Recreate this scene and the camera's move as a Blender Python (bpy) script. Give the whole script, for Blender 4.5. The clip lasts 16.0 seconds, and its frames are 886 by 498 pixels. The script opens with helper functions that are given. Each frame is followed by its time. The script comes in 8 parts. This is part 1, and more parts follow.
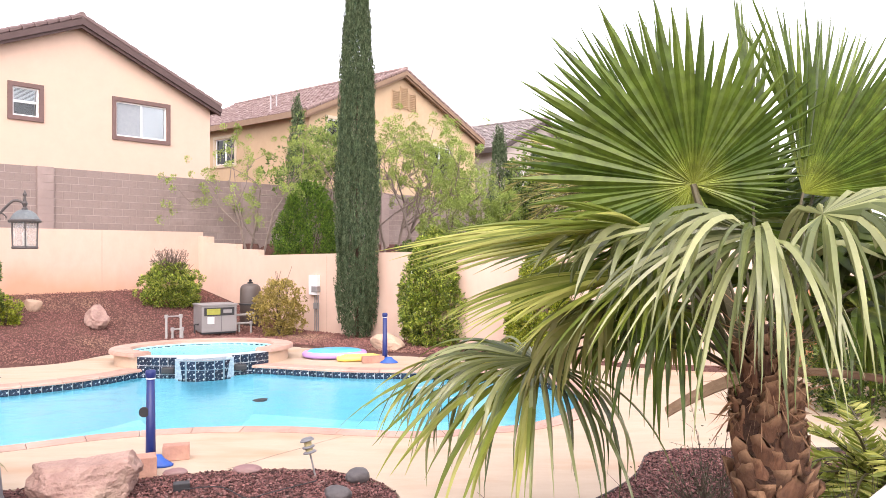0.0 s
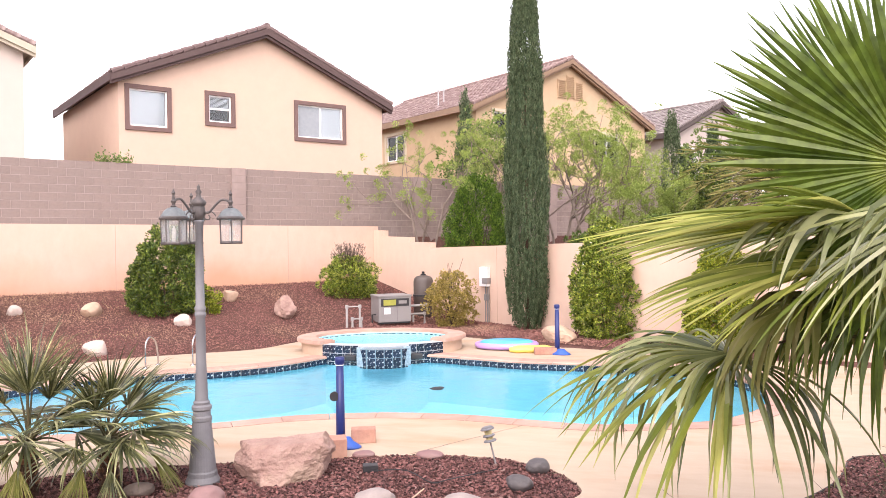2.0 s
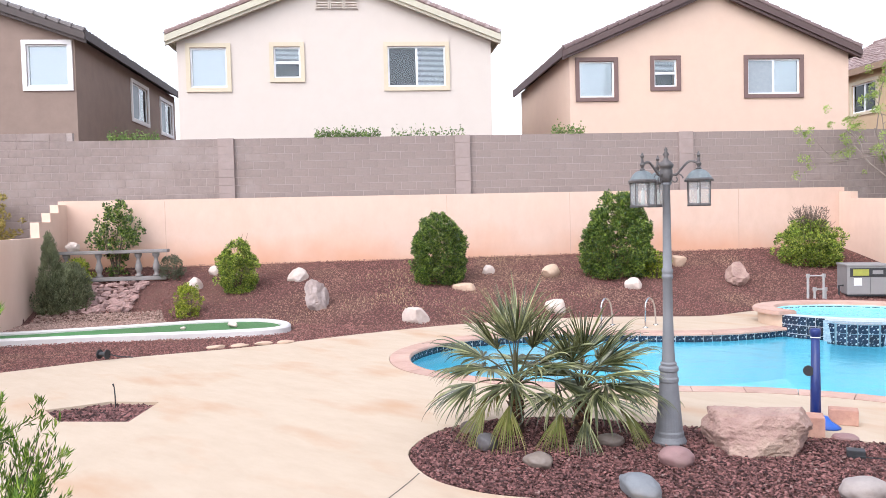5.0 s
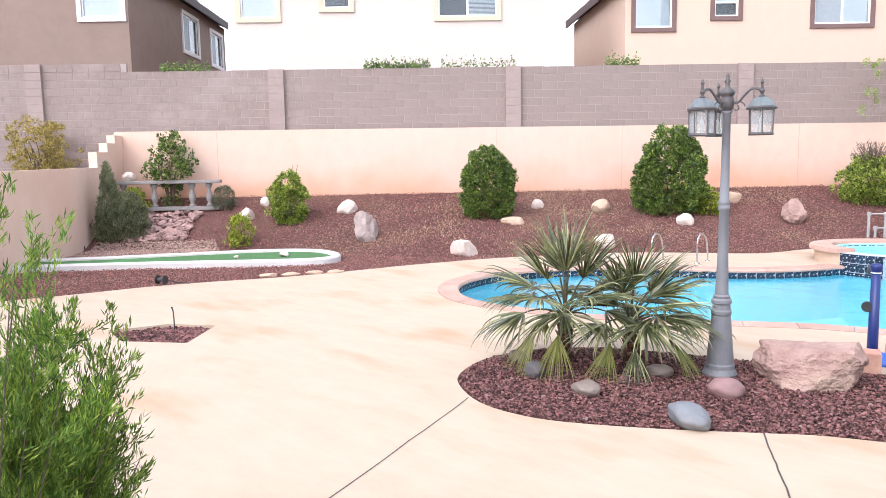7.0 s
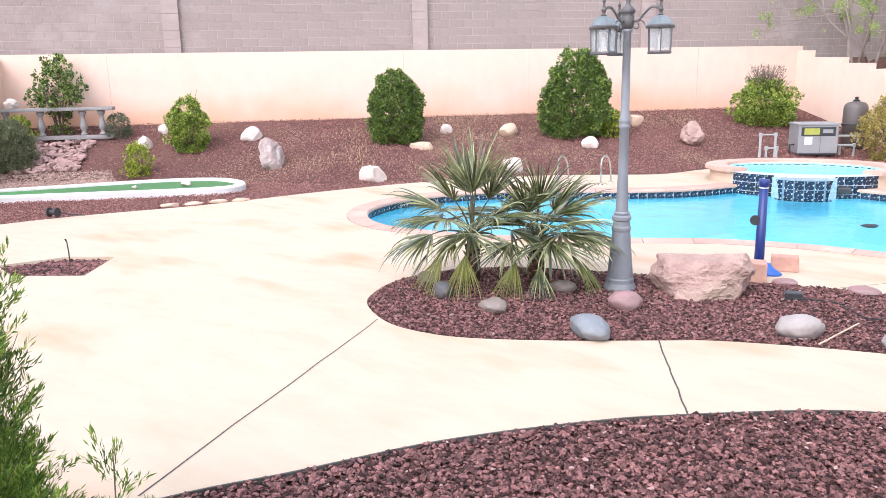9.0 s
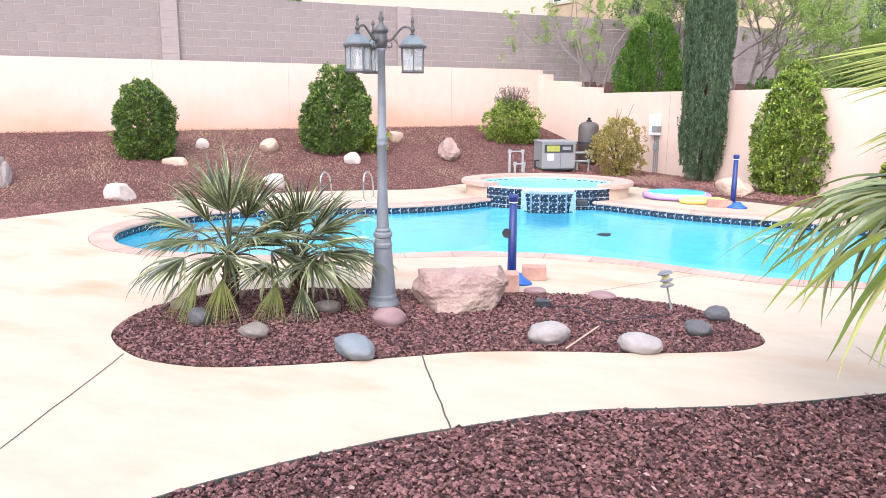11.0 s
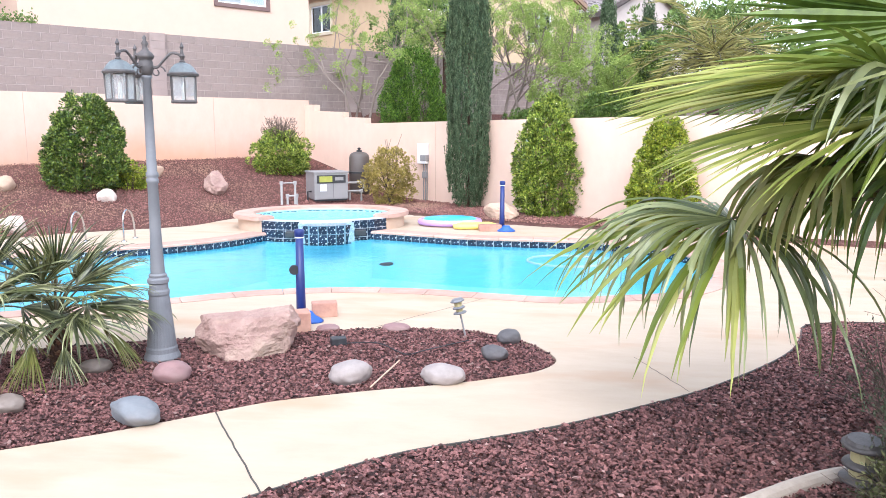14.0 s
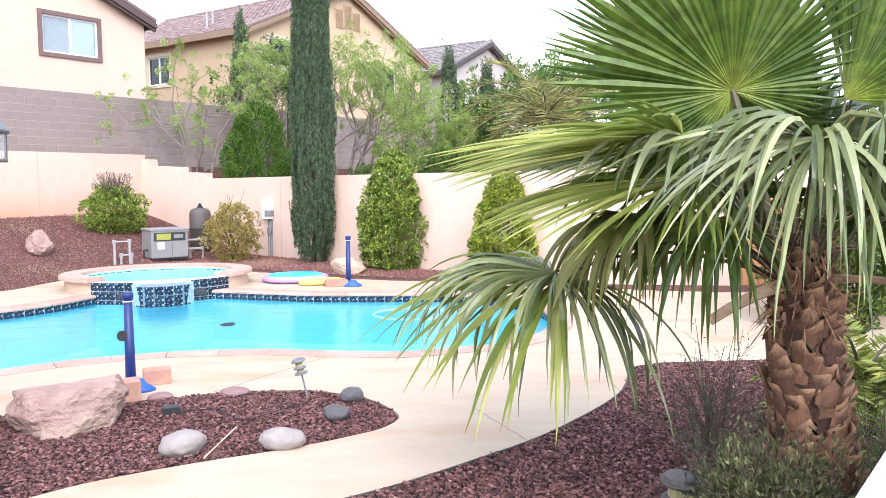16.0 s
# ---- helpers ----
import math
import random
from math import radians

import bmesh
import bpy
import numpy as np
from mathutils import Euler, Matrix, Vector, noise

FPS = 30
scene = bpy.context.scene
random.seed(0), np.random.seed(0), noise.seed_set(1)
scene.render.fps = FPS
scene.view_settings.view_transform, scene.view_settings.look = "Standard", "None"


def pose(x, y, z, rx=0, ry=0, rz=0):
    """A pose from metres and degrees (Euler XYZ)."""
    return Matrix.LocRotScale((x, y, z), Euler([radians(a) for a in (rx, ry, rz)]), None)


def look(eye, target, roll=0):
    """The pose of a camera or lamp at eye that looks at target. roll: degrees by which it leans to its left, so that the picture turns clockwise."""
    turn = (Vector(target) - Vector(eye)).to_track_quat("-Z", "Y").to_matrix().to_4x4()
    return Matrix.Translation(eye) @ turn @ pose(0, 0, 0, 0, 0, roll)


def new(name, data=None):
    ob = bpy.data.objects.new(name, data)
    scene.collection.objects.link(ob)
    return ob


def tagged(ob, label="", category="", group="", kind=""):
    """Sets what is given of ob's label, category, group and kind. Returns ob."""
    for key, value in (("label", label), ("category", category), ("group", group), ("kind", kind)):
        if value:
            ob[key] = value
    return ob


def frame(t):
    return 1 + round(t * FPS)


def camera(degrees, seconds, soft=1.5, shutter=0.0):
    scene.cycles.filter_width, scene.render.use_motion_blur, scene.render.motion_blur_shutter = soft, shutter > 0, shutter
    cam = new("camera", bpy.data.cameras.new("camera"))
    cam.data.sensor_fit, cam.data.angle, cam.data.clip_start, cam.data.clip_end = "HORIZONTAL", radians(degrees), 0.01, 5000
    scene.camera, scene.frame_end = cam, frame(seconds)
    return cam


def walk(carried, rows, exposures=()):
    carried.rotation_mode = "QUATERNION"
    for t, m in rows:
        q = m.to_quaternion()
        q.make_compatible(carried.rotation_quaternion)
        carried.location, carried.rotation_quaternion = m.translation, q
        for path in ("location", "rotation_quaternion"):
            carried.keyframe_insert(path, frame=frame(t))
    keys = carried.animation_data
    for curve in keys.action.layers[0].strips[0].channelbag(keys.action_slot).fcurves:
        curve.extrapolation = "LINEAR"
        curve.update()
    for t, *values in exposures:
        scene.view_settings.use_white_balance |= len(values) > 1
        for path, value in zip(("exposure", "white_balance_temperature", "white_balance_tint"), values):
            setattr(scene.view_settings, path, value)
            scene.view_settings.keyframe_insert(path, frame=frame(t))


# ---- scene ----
cam = camera(59.9, 16.0, soft=0.65)
METRES, EYE, TILT, LEAN, TURN = 1.38, 2.14, 0.0, 0.0, 0.0
ROWS = [
    (0.0, 0.0, 0.0, 0.0, 0.0, 0.0, -0.0),
    (0.5, -0.0262, 0.0008, 0.0033, 2.62, -0.08, 0.1),
    (1.0, -0.0509, -0.0051, 0.0034, 5.61, -0.11, 0.29),
    (1.5, -0.0711, -0.012, 0.0022, 8.73, -0.26, 0.49),
    (2.0, -0.0843, -0.0174, -0.0025, 12.23, -0.54, 0.7),
    (2.5, -0.1037, -0.0295, -0.0039, 16.39, -1.0, 0.99),
    (3.0, -0.1264, -0.0356, -0.013, 21.58, -1.48, 1.35),
    (3.5, -0.1695, -0.041, -0.0175, 27.59, -1.89, 1.69),
    (4.0, -0.2009, -0.0534, -0.0194, 33.82, -2.14, 1.86),
    (4.5, -0.229, -0.074, -0.0237, 39.49, -2.25, 1.78),
    (5.0, -0.2559, -0.0919, -0.0239, 43.98, -2.44, 1.45),
    (5.2, -0.261, -0.0966, -0.0247, 45.46, -2.64, 1.2),
    (7.3, -0.2788, -0.113, -0.0912, 47.33, -8.04, 1.29),
    (7.5, -0.2788, -0.113, -0.1014, 46.8, -8.82, 1.3),
    (8.0, -0.2754, -0.106, -0.1223, 45.43, -10.65, 1.34),
    (8.5, -0.2717, -0.0969, -0.1254, 43.6, -11.92, 1.28),
    (9.0, -0.2599, -0.0867, -0.122, 40.84, -12.53, 1.16),
    (9.5, -0.2484, -0.0655, -0.1186, 37.01, -12.45, 1.0),
    (10.0, -0.2271, -0.0465, -0.1154, 32.52, -12.01, 0.76),
    (10.2, -0.2294, -0.0364, -0.1147, 30.68, -11.87, 0.5),
    (12.3, -0.443, 0.114, -0.1122, 15.73, -10.99, -0.2),
    (12.5, -0.472, 0.1218, -0.1122, 15.1, -10.77, 0.08),
    (13.0, -0.5203, 0.1343, -0.1172, 13.07, -10.23, 0.27),
    (13.5, -0.4978, 0.1507, -0.1116, 9.45, -9.83, -0.05),
    (14.0, -0.4709, 0.1549, -0.1085, 6.24, -9.31, -0.2),
    (14.5, -0.4523, 0.1498, -0.1031, 3.24, -8.44, -0.14),
    (15.0, -0.43, 0.1434, -0.0928, 0.37, -7.46, -0.08),
    (15.5, -0.4025, 0.1393, -0.0811, -2.31, -6.4, -0.02),
    (16.0, -0.3846, 0.1416, -0.0752, -4.8, -5.41, -0.02),
]
EXPO = [(0.0, 2.02, 7000, 21), (3.4, 1.93, 7150, 24), (4.0, 1.89, 6550, 16), (4.6, 1.83, 6250, 13), (5.2, 1.82, 6150, 12), (7.5, 2.06, 6150, 14), (10.0, 2.14, 5930, 12), (16.0, 2.16, 5900, 11)]
walk(cam, [(t, pose(0, 0, EYE, TILT, LEAN, TURN) @ pose(METRES * x, METRES * y, METRES * z, 90 + pitch, roll, yaw)) for t, x, y, z, yaw, pitch, roll in ROWS], EXPO)

# ---- light: bright overcast sky, weak wide sun ----
SUN_ELEV, SUN_AZ = 48.0, 172.0
world = bpy.data.worlds.new("overcast_sky")
scene.world = world
world.use_nodes = True
wt = world.node_tree
wt.nodes.clear()
sky = wt.nodes.new("ShaderNodeTexSky")
sky.sky_type = "NISHITA"
sky.sun_disc = False
sky.sun_elevation, sky.sun_rotation = radians(SUN_ELEV), radians(SUN_AZ)
sky.air_density, sky.dust_density, sky.ozone_density = 1.0, 1.5, 1.0
hsv = wt.nodes.new("ShaderNodeHueSaturation")
hsv.inputs["Saturation"].default_value = 0.35
bg = wt.nodes.new("ShaderNodeBackground")
bg.inputs["Strength"].default_value = 0.15
wo = wt.nodes.new("ShaderNodeOutputWorld")
wt.links.new(sky.outputs[0], hsv.inputs["Color"])
wt.links.new(hsv.outputs[0], bg.inputs["Color"])
wt.links.new(bg.outputs[0], wo.inputs["Surface"])
sun = new("sun", bpy.data.lights.new("sun", "SUN"))
sun.data.energy, sun.data.angle, sun.data.color = 0.26, radians(40), (1.0, 0.97, 0.94)
sun.matrix_world = look((0, 0, 0), (-math.sin(radians(SUN_AZ)) * math.cos(radians(SUN_ELEV)), -math.cos(radians(SUN_AZ)) * math.cos(radians(SUN_ELEV)), -math.sin(radians(SUN_ELEV))))

rng = np.random.default_rng(7)


# ---- materials ----
def rgb(c):
    return (c[0], c[1], c[2], 1.0)


def surf(name, c1, c2, scale=6.0, rough=0.8, bump=0.3, bscale=80.0, stain=None, sscale=0.6, samount=0.5, metal=0.0, vary=0.0, island=0.0, spec=0.5, detail=6.0, stretch=(1, 1, 1), bdist=0.01, smin=0.5, smax=0.7):
    """Two-scale noise colour with a larger stain, fine relief, and a little variation piece by piece."""
    m = bpy.data.materials.new(name)
    m.use_nodes = True
    t = m.node_tree
    N, L = t.nodes, t.links
    b = N["Principled BSDF"]
    tc = N.new("ShaderNodeTexCoord")
    mp = N.new("ShaderNodeMapping")
    mp.inputs["Scale"].default_value = stretch
    L.new(tc.outputs["Object"], mp.inputs["Vector"])
    n1 = N.new("ShaderNodeTexNoise")
    n1.inputs["Scale"].default_value, n1.inputs["Detail"].default_value, n1.inputs["Roughness"].default_value = scale, detail, 0.65
    L.new(mp.outputs[0], n1.inputs["Vector"])
    r1 = N.new("ShaderNodeMapRange")
    r1.inputs[1].default_value, r1.inputs[2].default_value = 0.32, 0.68
    L.new(n1.outputs["Fac"], r1.inputs[0])
    mx = N.new("ShaderNodeMix")
    mx.data_type = "RGBA"
    mx.inputs[6].default_value, mx.inputs[7].default_value = rgb(c1), rgb(c2)
    L.new(r1.outputs[0], mx.inputs[0])
    col = mx.outputs[2]
    if stain:
        n2 = N.new("ShaderNodeTexNoise")
        n2.inputs["Scale"].default_value, n2.inputs["Detail"].default_value = sscale, 4.0
        L.new(mp.outputs[0], n2.inputs["Vector"])
        r2 = N.new("ShaderNodeMapRange")
        r2.inputs[1].default_value, r2.inputs[2].default_value, r2.inputs[4].default_value = smin, smax, samount
        L.new(n2.outputs["Fac"], r2.inputs[0])
        mx2 = N.new("ShaderNodeMix")
        mx2.data_type = "RGBA"
        mx2.inputs[7].default_value = rgb(stain)
        L.new(r2.outputs[0], mx2.inputs[0])
        L.new(col, mx2.inputs[6])
        col = mx2.outputs[2]
    if vary or island:
        src = N.new("ShaderNodeObjectInfo").outputs["Random"] if vary else N.new("ShaderNodeNewGeometry").outputs["Random Per Island"]
        r3 = N.new("ShaderNodeMapRange")
        a = vary or island
        r3.inputs[3].default_value, r3.inputs[4].default_value = 1 - a, 1 + a
        L.new(src, r3.inputs[0])
        hs = N.new("ShaderNodeHueSaturation")
        L.new(r3.outputs[0], hs.inputs["Value"])
        L.new(col, hs.inputs["Color"])
        col = hs.outputs[0]
    L.new(col, b.inputs["Base Color"])
    b.inputs["Roughness"].default_value = rough
    b.inputs["Metallic"].default_value = metal
    b.inputs["Specular IOR Level"].default_value = spec
    if bump:
        n3 = N.new("ShaderNodeTexNoise")
        n3.inputs["Scale"].default_value, n3.inputs["Detail"].default_value = bscale, 5.0
        L.new(mp.outputs[0], n3.inputs["Vector"])
        bp = N.new("ShaderNodeBump")
        bp.inputs["Strength"].default_value, bp.inputs["Distance"].default_value = bump, bdist
        L.new(n3.outputs["Fac"], bp.inputs["Height"])
        L.new(bp.outputs[0], b.inputs["Normal"])
    return m


def leafy(name, c1, c2, c3, rough=0.5, through_light=0.3, gloss=0.35, patch=2.5, swing=0.3, hub=None):
    """Leaf colour that changes from leaf to leaf, with light coming through."""
    m = bpy.data.materials.new(name)
    m.use_nodes = True
    t = m.node_tree
    N, L = t.nodes, t.links
    b = N["Principled BSDF"]
    g = N.new("ShaderNodeNewGeometry")
    rp = N.new("ShaderNodeValToRGB")
    e = rp.color_ramp.elements
    e[0].color, e[1].color = rgb(c1), rgb(c3)
    mid = e.new(0.5)
    mid.color = rgb(c2)
    L.new(g.outputs["Random Per Island"], rp.inputs[0])
    tc = N.new("ShaderNodeTexCoord")
    n = N.new("ShaderNodeTexNoise")
    n.inputs["Scale"].default_value, n.inputs["Detail"].default_value = patch, 3.0
    L.new(tc.outputs["Object"], n.inputs["Vector"])
    mr = N.new("ShaderNodeMapRange")
    mr.inputs[1].default_value, mr.inputs[2].default_value, mr.inputs[3].default_value, mr.inputs[4].default_value = 0.3, 0.7, 1 - swing, 1 + swing
    L.new(n.outputs["Fac"], mr.inputs[0])
    hs = N.new("ShaderNodeHueSaturation")
    L.new(mr.outputs[0], hs.inputs["Value"])
    L.new(rp.outputs[0], hs.inputs["Color"])
    if hub:                                  # leaf colour pales towards the stalk
        ds = N.new("ShaderNodeVectorMath")
        ds.operation = "LENGTH"
        L.new(tc.outputs["Object"], ds.inputs[0])
        hr = N.new("ShaderNodeMapRange")
        hr.inputs[1].default_value, hr.inputs[2].default_value, hr.inputs[3].default_value, hr.inputs[4].default_value = 0.02, 0.24, 0.8, 0.0
        L.new(ds.outputs["Value"], hr.inputs[0])
        hm = N.new("ShaderNodeMix")
        hm.data_type = "RGBA"
        L.new(hr.outputs[0], hm.inputs[0])
        L.new(rp.outputs[0], hm.inputs[6])
        hm.inputs[7].default_value = rgb(hub)
        L.new(hm.outputs[2], hs.inputs["Color"])
    L.new(hs.outputs[0], b.inputs["Base Color"])
    b.inputs["Roughness"].default_value = rough
    b.inputs["Specular IOR Level"].default_value = gloss
    tr = N.new("ShaderNodeBsdfTranslucent")
    L.new(hs.outputs[0], tr.inputs["Color"])
    ms = N.new("ShaderNodeMixShader")
    ms.inputs[0].default_value = through_light
    L.new(b.outputs[0], ms.inputs[1])
    L.new(tr.outputs[0], ms.inputs[2])
    L.new(ms.outputs[0], N["Material Output"].inputs["Surface"])
    return m


def sheet_glass(name, tint, ior=1.5, rough=0.02, ripple=0.0, rscale=3.0):
    """Clear pane or water surface: light passes, the gloss follows Fresnel."""
    m = bpy.data.materials.new(name)
    m.use_nodes = True
    t = m.node_tree
    N, L = t.nodes, t.links
    N.remove(N["Principled BSDF"])
    tp = N.new("ShaderNodeBsdfTransparent")
    tp.inputs[0].default_value = rgb(tint)
    gl = N.new("ShaderNodeBsdfGlossy")
    gl.inputs["Roughness"].default_value = rough
    fr = N.new("ShaderNodeFresnel")
    fr.inputs["IOR"].default_value = ior
    ms = N.new("ShaderNodeMixShader")
    L.new(fr.outputs[0], ms.inputs[0])
    L.new(tp.outputs[0], ms.inputs[1])
    L.new(gl.outputs[0], ms.inputs[2])
    L.new(ms.outputs[0], N["Material Output"].inputs["Surface"])
    if ripple:
        tc = N.new("ShaderNodeTexCoord")
        n = N.new("ShaderNodeTexNoise")
        n.inputs["Scale"].default_value, n.inputs["Detail"].default_value = rscale, 3.0
        L.new(tc.outputs["Object"], n.inputs["Vector"])
        bp = N.new("ShaderNodeBump")
        bp.inputs["Strength"].default_value, bp.inputs["Distance"].default_value = ripple, 0.02
        L.new(n.outputs["Fac"], bp.inputs["Height"])
        L.new(bp.outputs[0], gl.inputs["Normal"])
        L.new(bp.outputs[0], fr.inputs["Normal"])
    return m


MAT = {
    "deck": surf("stained_concrete", (0.495, 0.388, 0.285), (0.445, 0.34, 0.242), 1.9, 0.75, 0.15, 90, (0.43, 0.265, 0.155), 0.8, 0.9, smin=0.53, smax=0.74, stretch=(0.8, 1.9, 1)),
    "soil": surf("mulch_soil", (0.09, 0.044, 0.039), (0.16, 0.084, 0.07), 14, 0.95, 0.9, 40, (0.20, 0.115, 0.085), 0.5, 0.5, bdist=0.03, spec=0.1),
    "lava": surf("lava_rock", (0.235, 0.108, 0.096), (0.10, 0.045, 0.041), 34, 0.75, 0.9, 90, island=0.85, spec=0.3, bdist=0.02),
    "lava_far": surf("lava_rock_slope", (0.31, 0.150, 0.128), (0.185, 0.09, 0.077), 20, 0.95, 0.5, 100, (0.36, 0.235, 0.16), 0.45, 0.7, island=0.45, spec=0.1),
    "stucco": surf("peach_stucco", (0.70, 0.51, 0.405), (0.65, 0.465, 0.365), 3, 0.9, 0.35, 160, (0.60, 0.40, 0.30), 0.45, 0.5, stretch=(1, 1, 0.6), spec=0.2),
    "block": surf("grey_block", (0.275, 0.215, 0.193), (0.228, 0.178, 0.16), 7, 0.95, 0.6, 90, (0.35, 0.288, 0.265), 1.1, 0.55, vary=0.035, spec=0.15),
    "blocks": surf("grey_block_courses", (0.275, 0.215, 0.193), (0.228, 0.178, 0.16), 7, 0.95, 0.6, 90, (0.35, 0.288, 0.265), 1.1, 0.55, island=0.035, spec=0.15),
    "pilaster": surf("pilaster_block", (0.33, 0.258, 0.235), (0.29, 0.226, 0.205), 5, 0.95, 0.4, 90, (0.25, 0.195, 0.18), 0.9, 0.5, spec=0.15),
    "mortar": surf("mortar", (0.39, 0.32, 0.292), (0.33, 0.268, 0.245), 20, 0.95, 0.4, 90, spec=0.1),
    "tile": surf("dark_blue_tile", (0.005, 0.010, 0.024), (0.014, 0.032, 0.06), 14, 0.2, 0.15, 60, (0.42, 0.48, 0.50), 26, 0.85, vary=0.3, smin=0.585, smax=0.62),
    "grout": surf("white_grout", (0.48, 0.50, 0.50), (0.38, 0.41, 0.43), 20, 0.9, 0.2),
    "plaster": surf("blue_pool_plaster", (0.32, 0.72, 0.82), (0.25, 0.66, 0.79), 1.2, 0.7, 0.1, 40, (0.38, 0.76, 0.85), 0.45, 0.7),
    "coping": surf("pink_sandstone_coping", (0.47, 0.30, 0.235), (0.40, 0.245, 0.19), 7, 0.85, 0.5, 50, (0.55, 0.39, 0.31), 1.5, 0.5, vary=0.07),
    "spa_coat": surf("spa_stucco", (0.56, 0.41, 0.30), (0.50, 0.36, 0.26), 5, 0.85, 0.3, 90, (0.42, 0.28, 0.20), 1.5, 0.4),
    "water": sheet_glass("pool_water", (0.86, 0.99, 1.0), 1.25, 0.16, 0.8, 2.6),
    "spa_water": sheet_glass("stirred_spa_water", (0.86, 0.99, 1.0), 1.10, 0.12, 1.0, 9.0),
    "glass": sheet_glass("window_glass", (0.94, 0.97, 0.985), 1.5, 0.01),
    "lamp_glass": sheet_glass("lantern_glass", (0.92, 0.93, 0.92), 1.5, 0.05, 0.3, 60),
    "turf": surf("putting_turf", (0.10, 0.195, 0.085), (0.075, 0.155, 0.065), 30, 0.95, 0.6, 200, (0.10, 0.32, 0.11), 0.8, 0.4, spec=0.1),
    "white_kerb": surf("white_painted_concrete", (0.60, 0.56, 0.53), (0.53, 0.49, 0.465), 6, 0.8, 0.3, 60, (0.44, 0.38, 0.35), 1.0, 0.3),
    "house_peach": surf("peach_house_stucco", (0.60, 0.44, 0.345), (0.57, 0.415, 0.325), 2, 0.9, 0.3, 120, (0.62, 0.46, 0.34), 0.3, 0.4, spec=0.15),
    "house_cream": surf("cream_house_stucco", (0.56, 0.49, 0.435), (0.54, 0.47, 0.415), 2, 0.9, 0.3, 120, (0.56, 0.475, 0.41), 0.3, 0.3, spec=0.15),
    "house_brown": surf("brown_house_stucco", (0.26, 0.19, 0.155), (0.23, 0.165, 0.135), 2, 0.9, 0.3, 120, (0.30, 0.22, 0.18), 0.3, 0.4, spec=0.15),
    "house_ochre": surf("ochre_house_stucco", (0.525, 0.385, 0.25), (0.48, 0.35, 0.225), 2, 0.9, 0.3, 120, (0.55, 0.43, 0.30), 0.3, 0.4, spec=0.15),
    "house_grey": surf("grey_house_stucco", (0.46, 0.40, 0.36), (0.42, 0.365, 0.33), 2, 0.9, 0.3, 120, (0.5, 0.44, 0.4), 0.3, 0.4, spec=0.15),
    "trim_brown": surf("brown_trim", (0.10, 0.065, 0.06), (0.085, 0.053, 0.05), 4, 0.8, 0.15, 90),
    "trim_mauve": surf("mauve_trim", (0.17, 0.105, 0.095), (0.145, 0.09, 0.08), 4, 0.85, 0.2, 90),
    "trim_cream": surf("cream_trim", (0.56, 0.475, 0.35), (0.52, 0.44, 0.32), 4, 0.85, 0.2, 90),
    "trim_sage": surf("sage_fascia", (0.50, 0.46, 0.36), (0.45, 0.41, 0.32), 4, 0.85, 0.2, 90),
    "trim_dark": surf("dark_fascia", (0.085, 0.065, 0.06), (0.07, 0.055, 0.05), 4, 0.8, 0.2, 90),
    "trim_tan": surf("tan_fascia", (0.27, 0.18, 0.12), (0.23, 0.152, 0.10), 4, 0.85, 0.2, 90),
    "steel_vent": surf("galvanised_vent", (0.42, 0.41, 0.41), (0.34, 0.33, 0.33), 8, 0.5, 0.0),
    "trim_white": surf("white_trim", (0.72, 0.68, 0.66), (0.66, 0.62, 0.6), 4, 0.8, 0.2, 90),
    "vinyl": surf("white_vinyl", (0.80, 0.80, 0.80), (0.76, 0.76, 0.77), 4, 0.45, 0.0),
    "blind": surf("white_blind", (0.86, 0.86, 0.85), (0.80, 0.80, 0.80), 8, 0.7, 0.0),
    "screen": surf("grey_insect_screen", (0.30, 0.33, 0.35), (0.26, 0.29, 0.31), 9, 0.6, 0.1),
    # near-black colour paints the shade of an unlit interior
    "room": surf("dim_room_shade", (0.055, 0.06, 0.065), (0.04, 0.042, 0.045), 2, 0.9, 0.0),
    "roof_mauve": surf("mauve_roof_tile", (0.175, 0.12, 0.115), (0.13, 0.09, 0.085), 5, 0.85, 0.5, 40, (0.26, 0.19, 0.17), 2.5, 0.6, island=0.2),
    "roof_clay": surf("clay_roof_tile", (0.255, 0.175, 0.158), (0.18, 0.12, 0.11), 5, 0.85, 0.5, 40, (0.40, 0.325, 0.30), 3.5, 0.7, island=0.25),
    "roof_grey": surf("grey_roof_tile", (0.22, 0.185, 0.175), (0.16, 0.135, 0.13), 5, 0.85, 0.5, 40, (0.40, 0.36, 0.34), 3.5, 0.7, island=0.2),
    "roof_dark": surf("dark_roof_tile", (0.17, 0.15, 0.145), (0.13, 0.115, 0.11), 5, 0.85, 0.5, 40, (0.24, 0.21, 0.2), 2.5, 0.6, island=0.2),
    "dark": surf("black_plastic", (0.02, 0.02, 0.022), (0.03, 0.03, 0.032), 12, 0.5, 0.1),
    "joint": surf("dark_joint", (0.05, 0.045, 0.04), (0.08, 0.07, 0.06), 20, 0.9, 0.2),
}


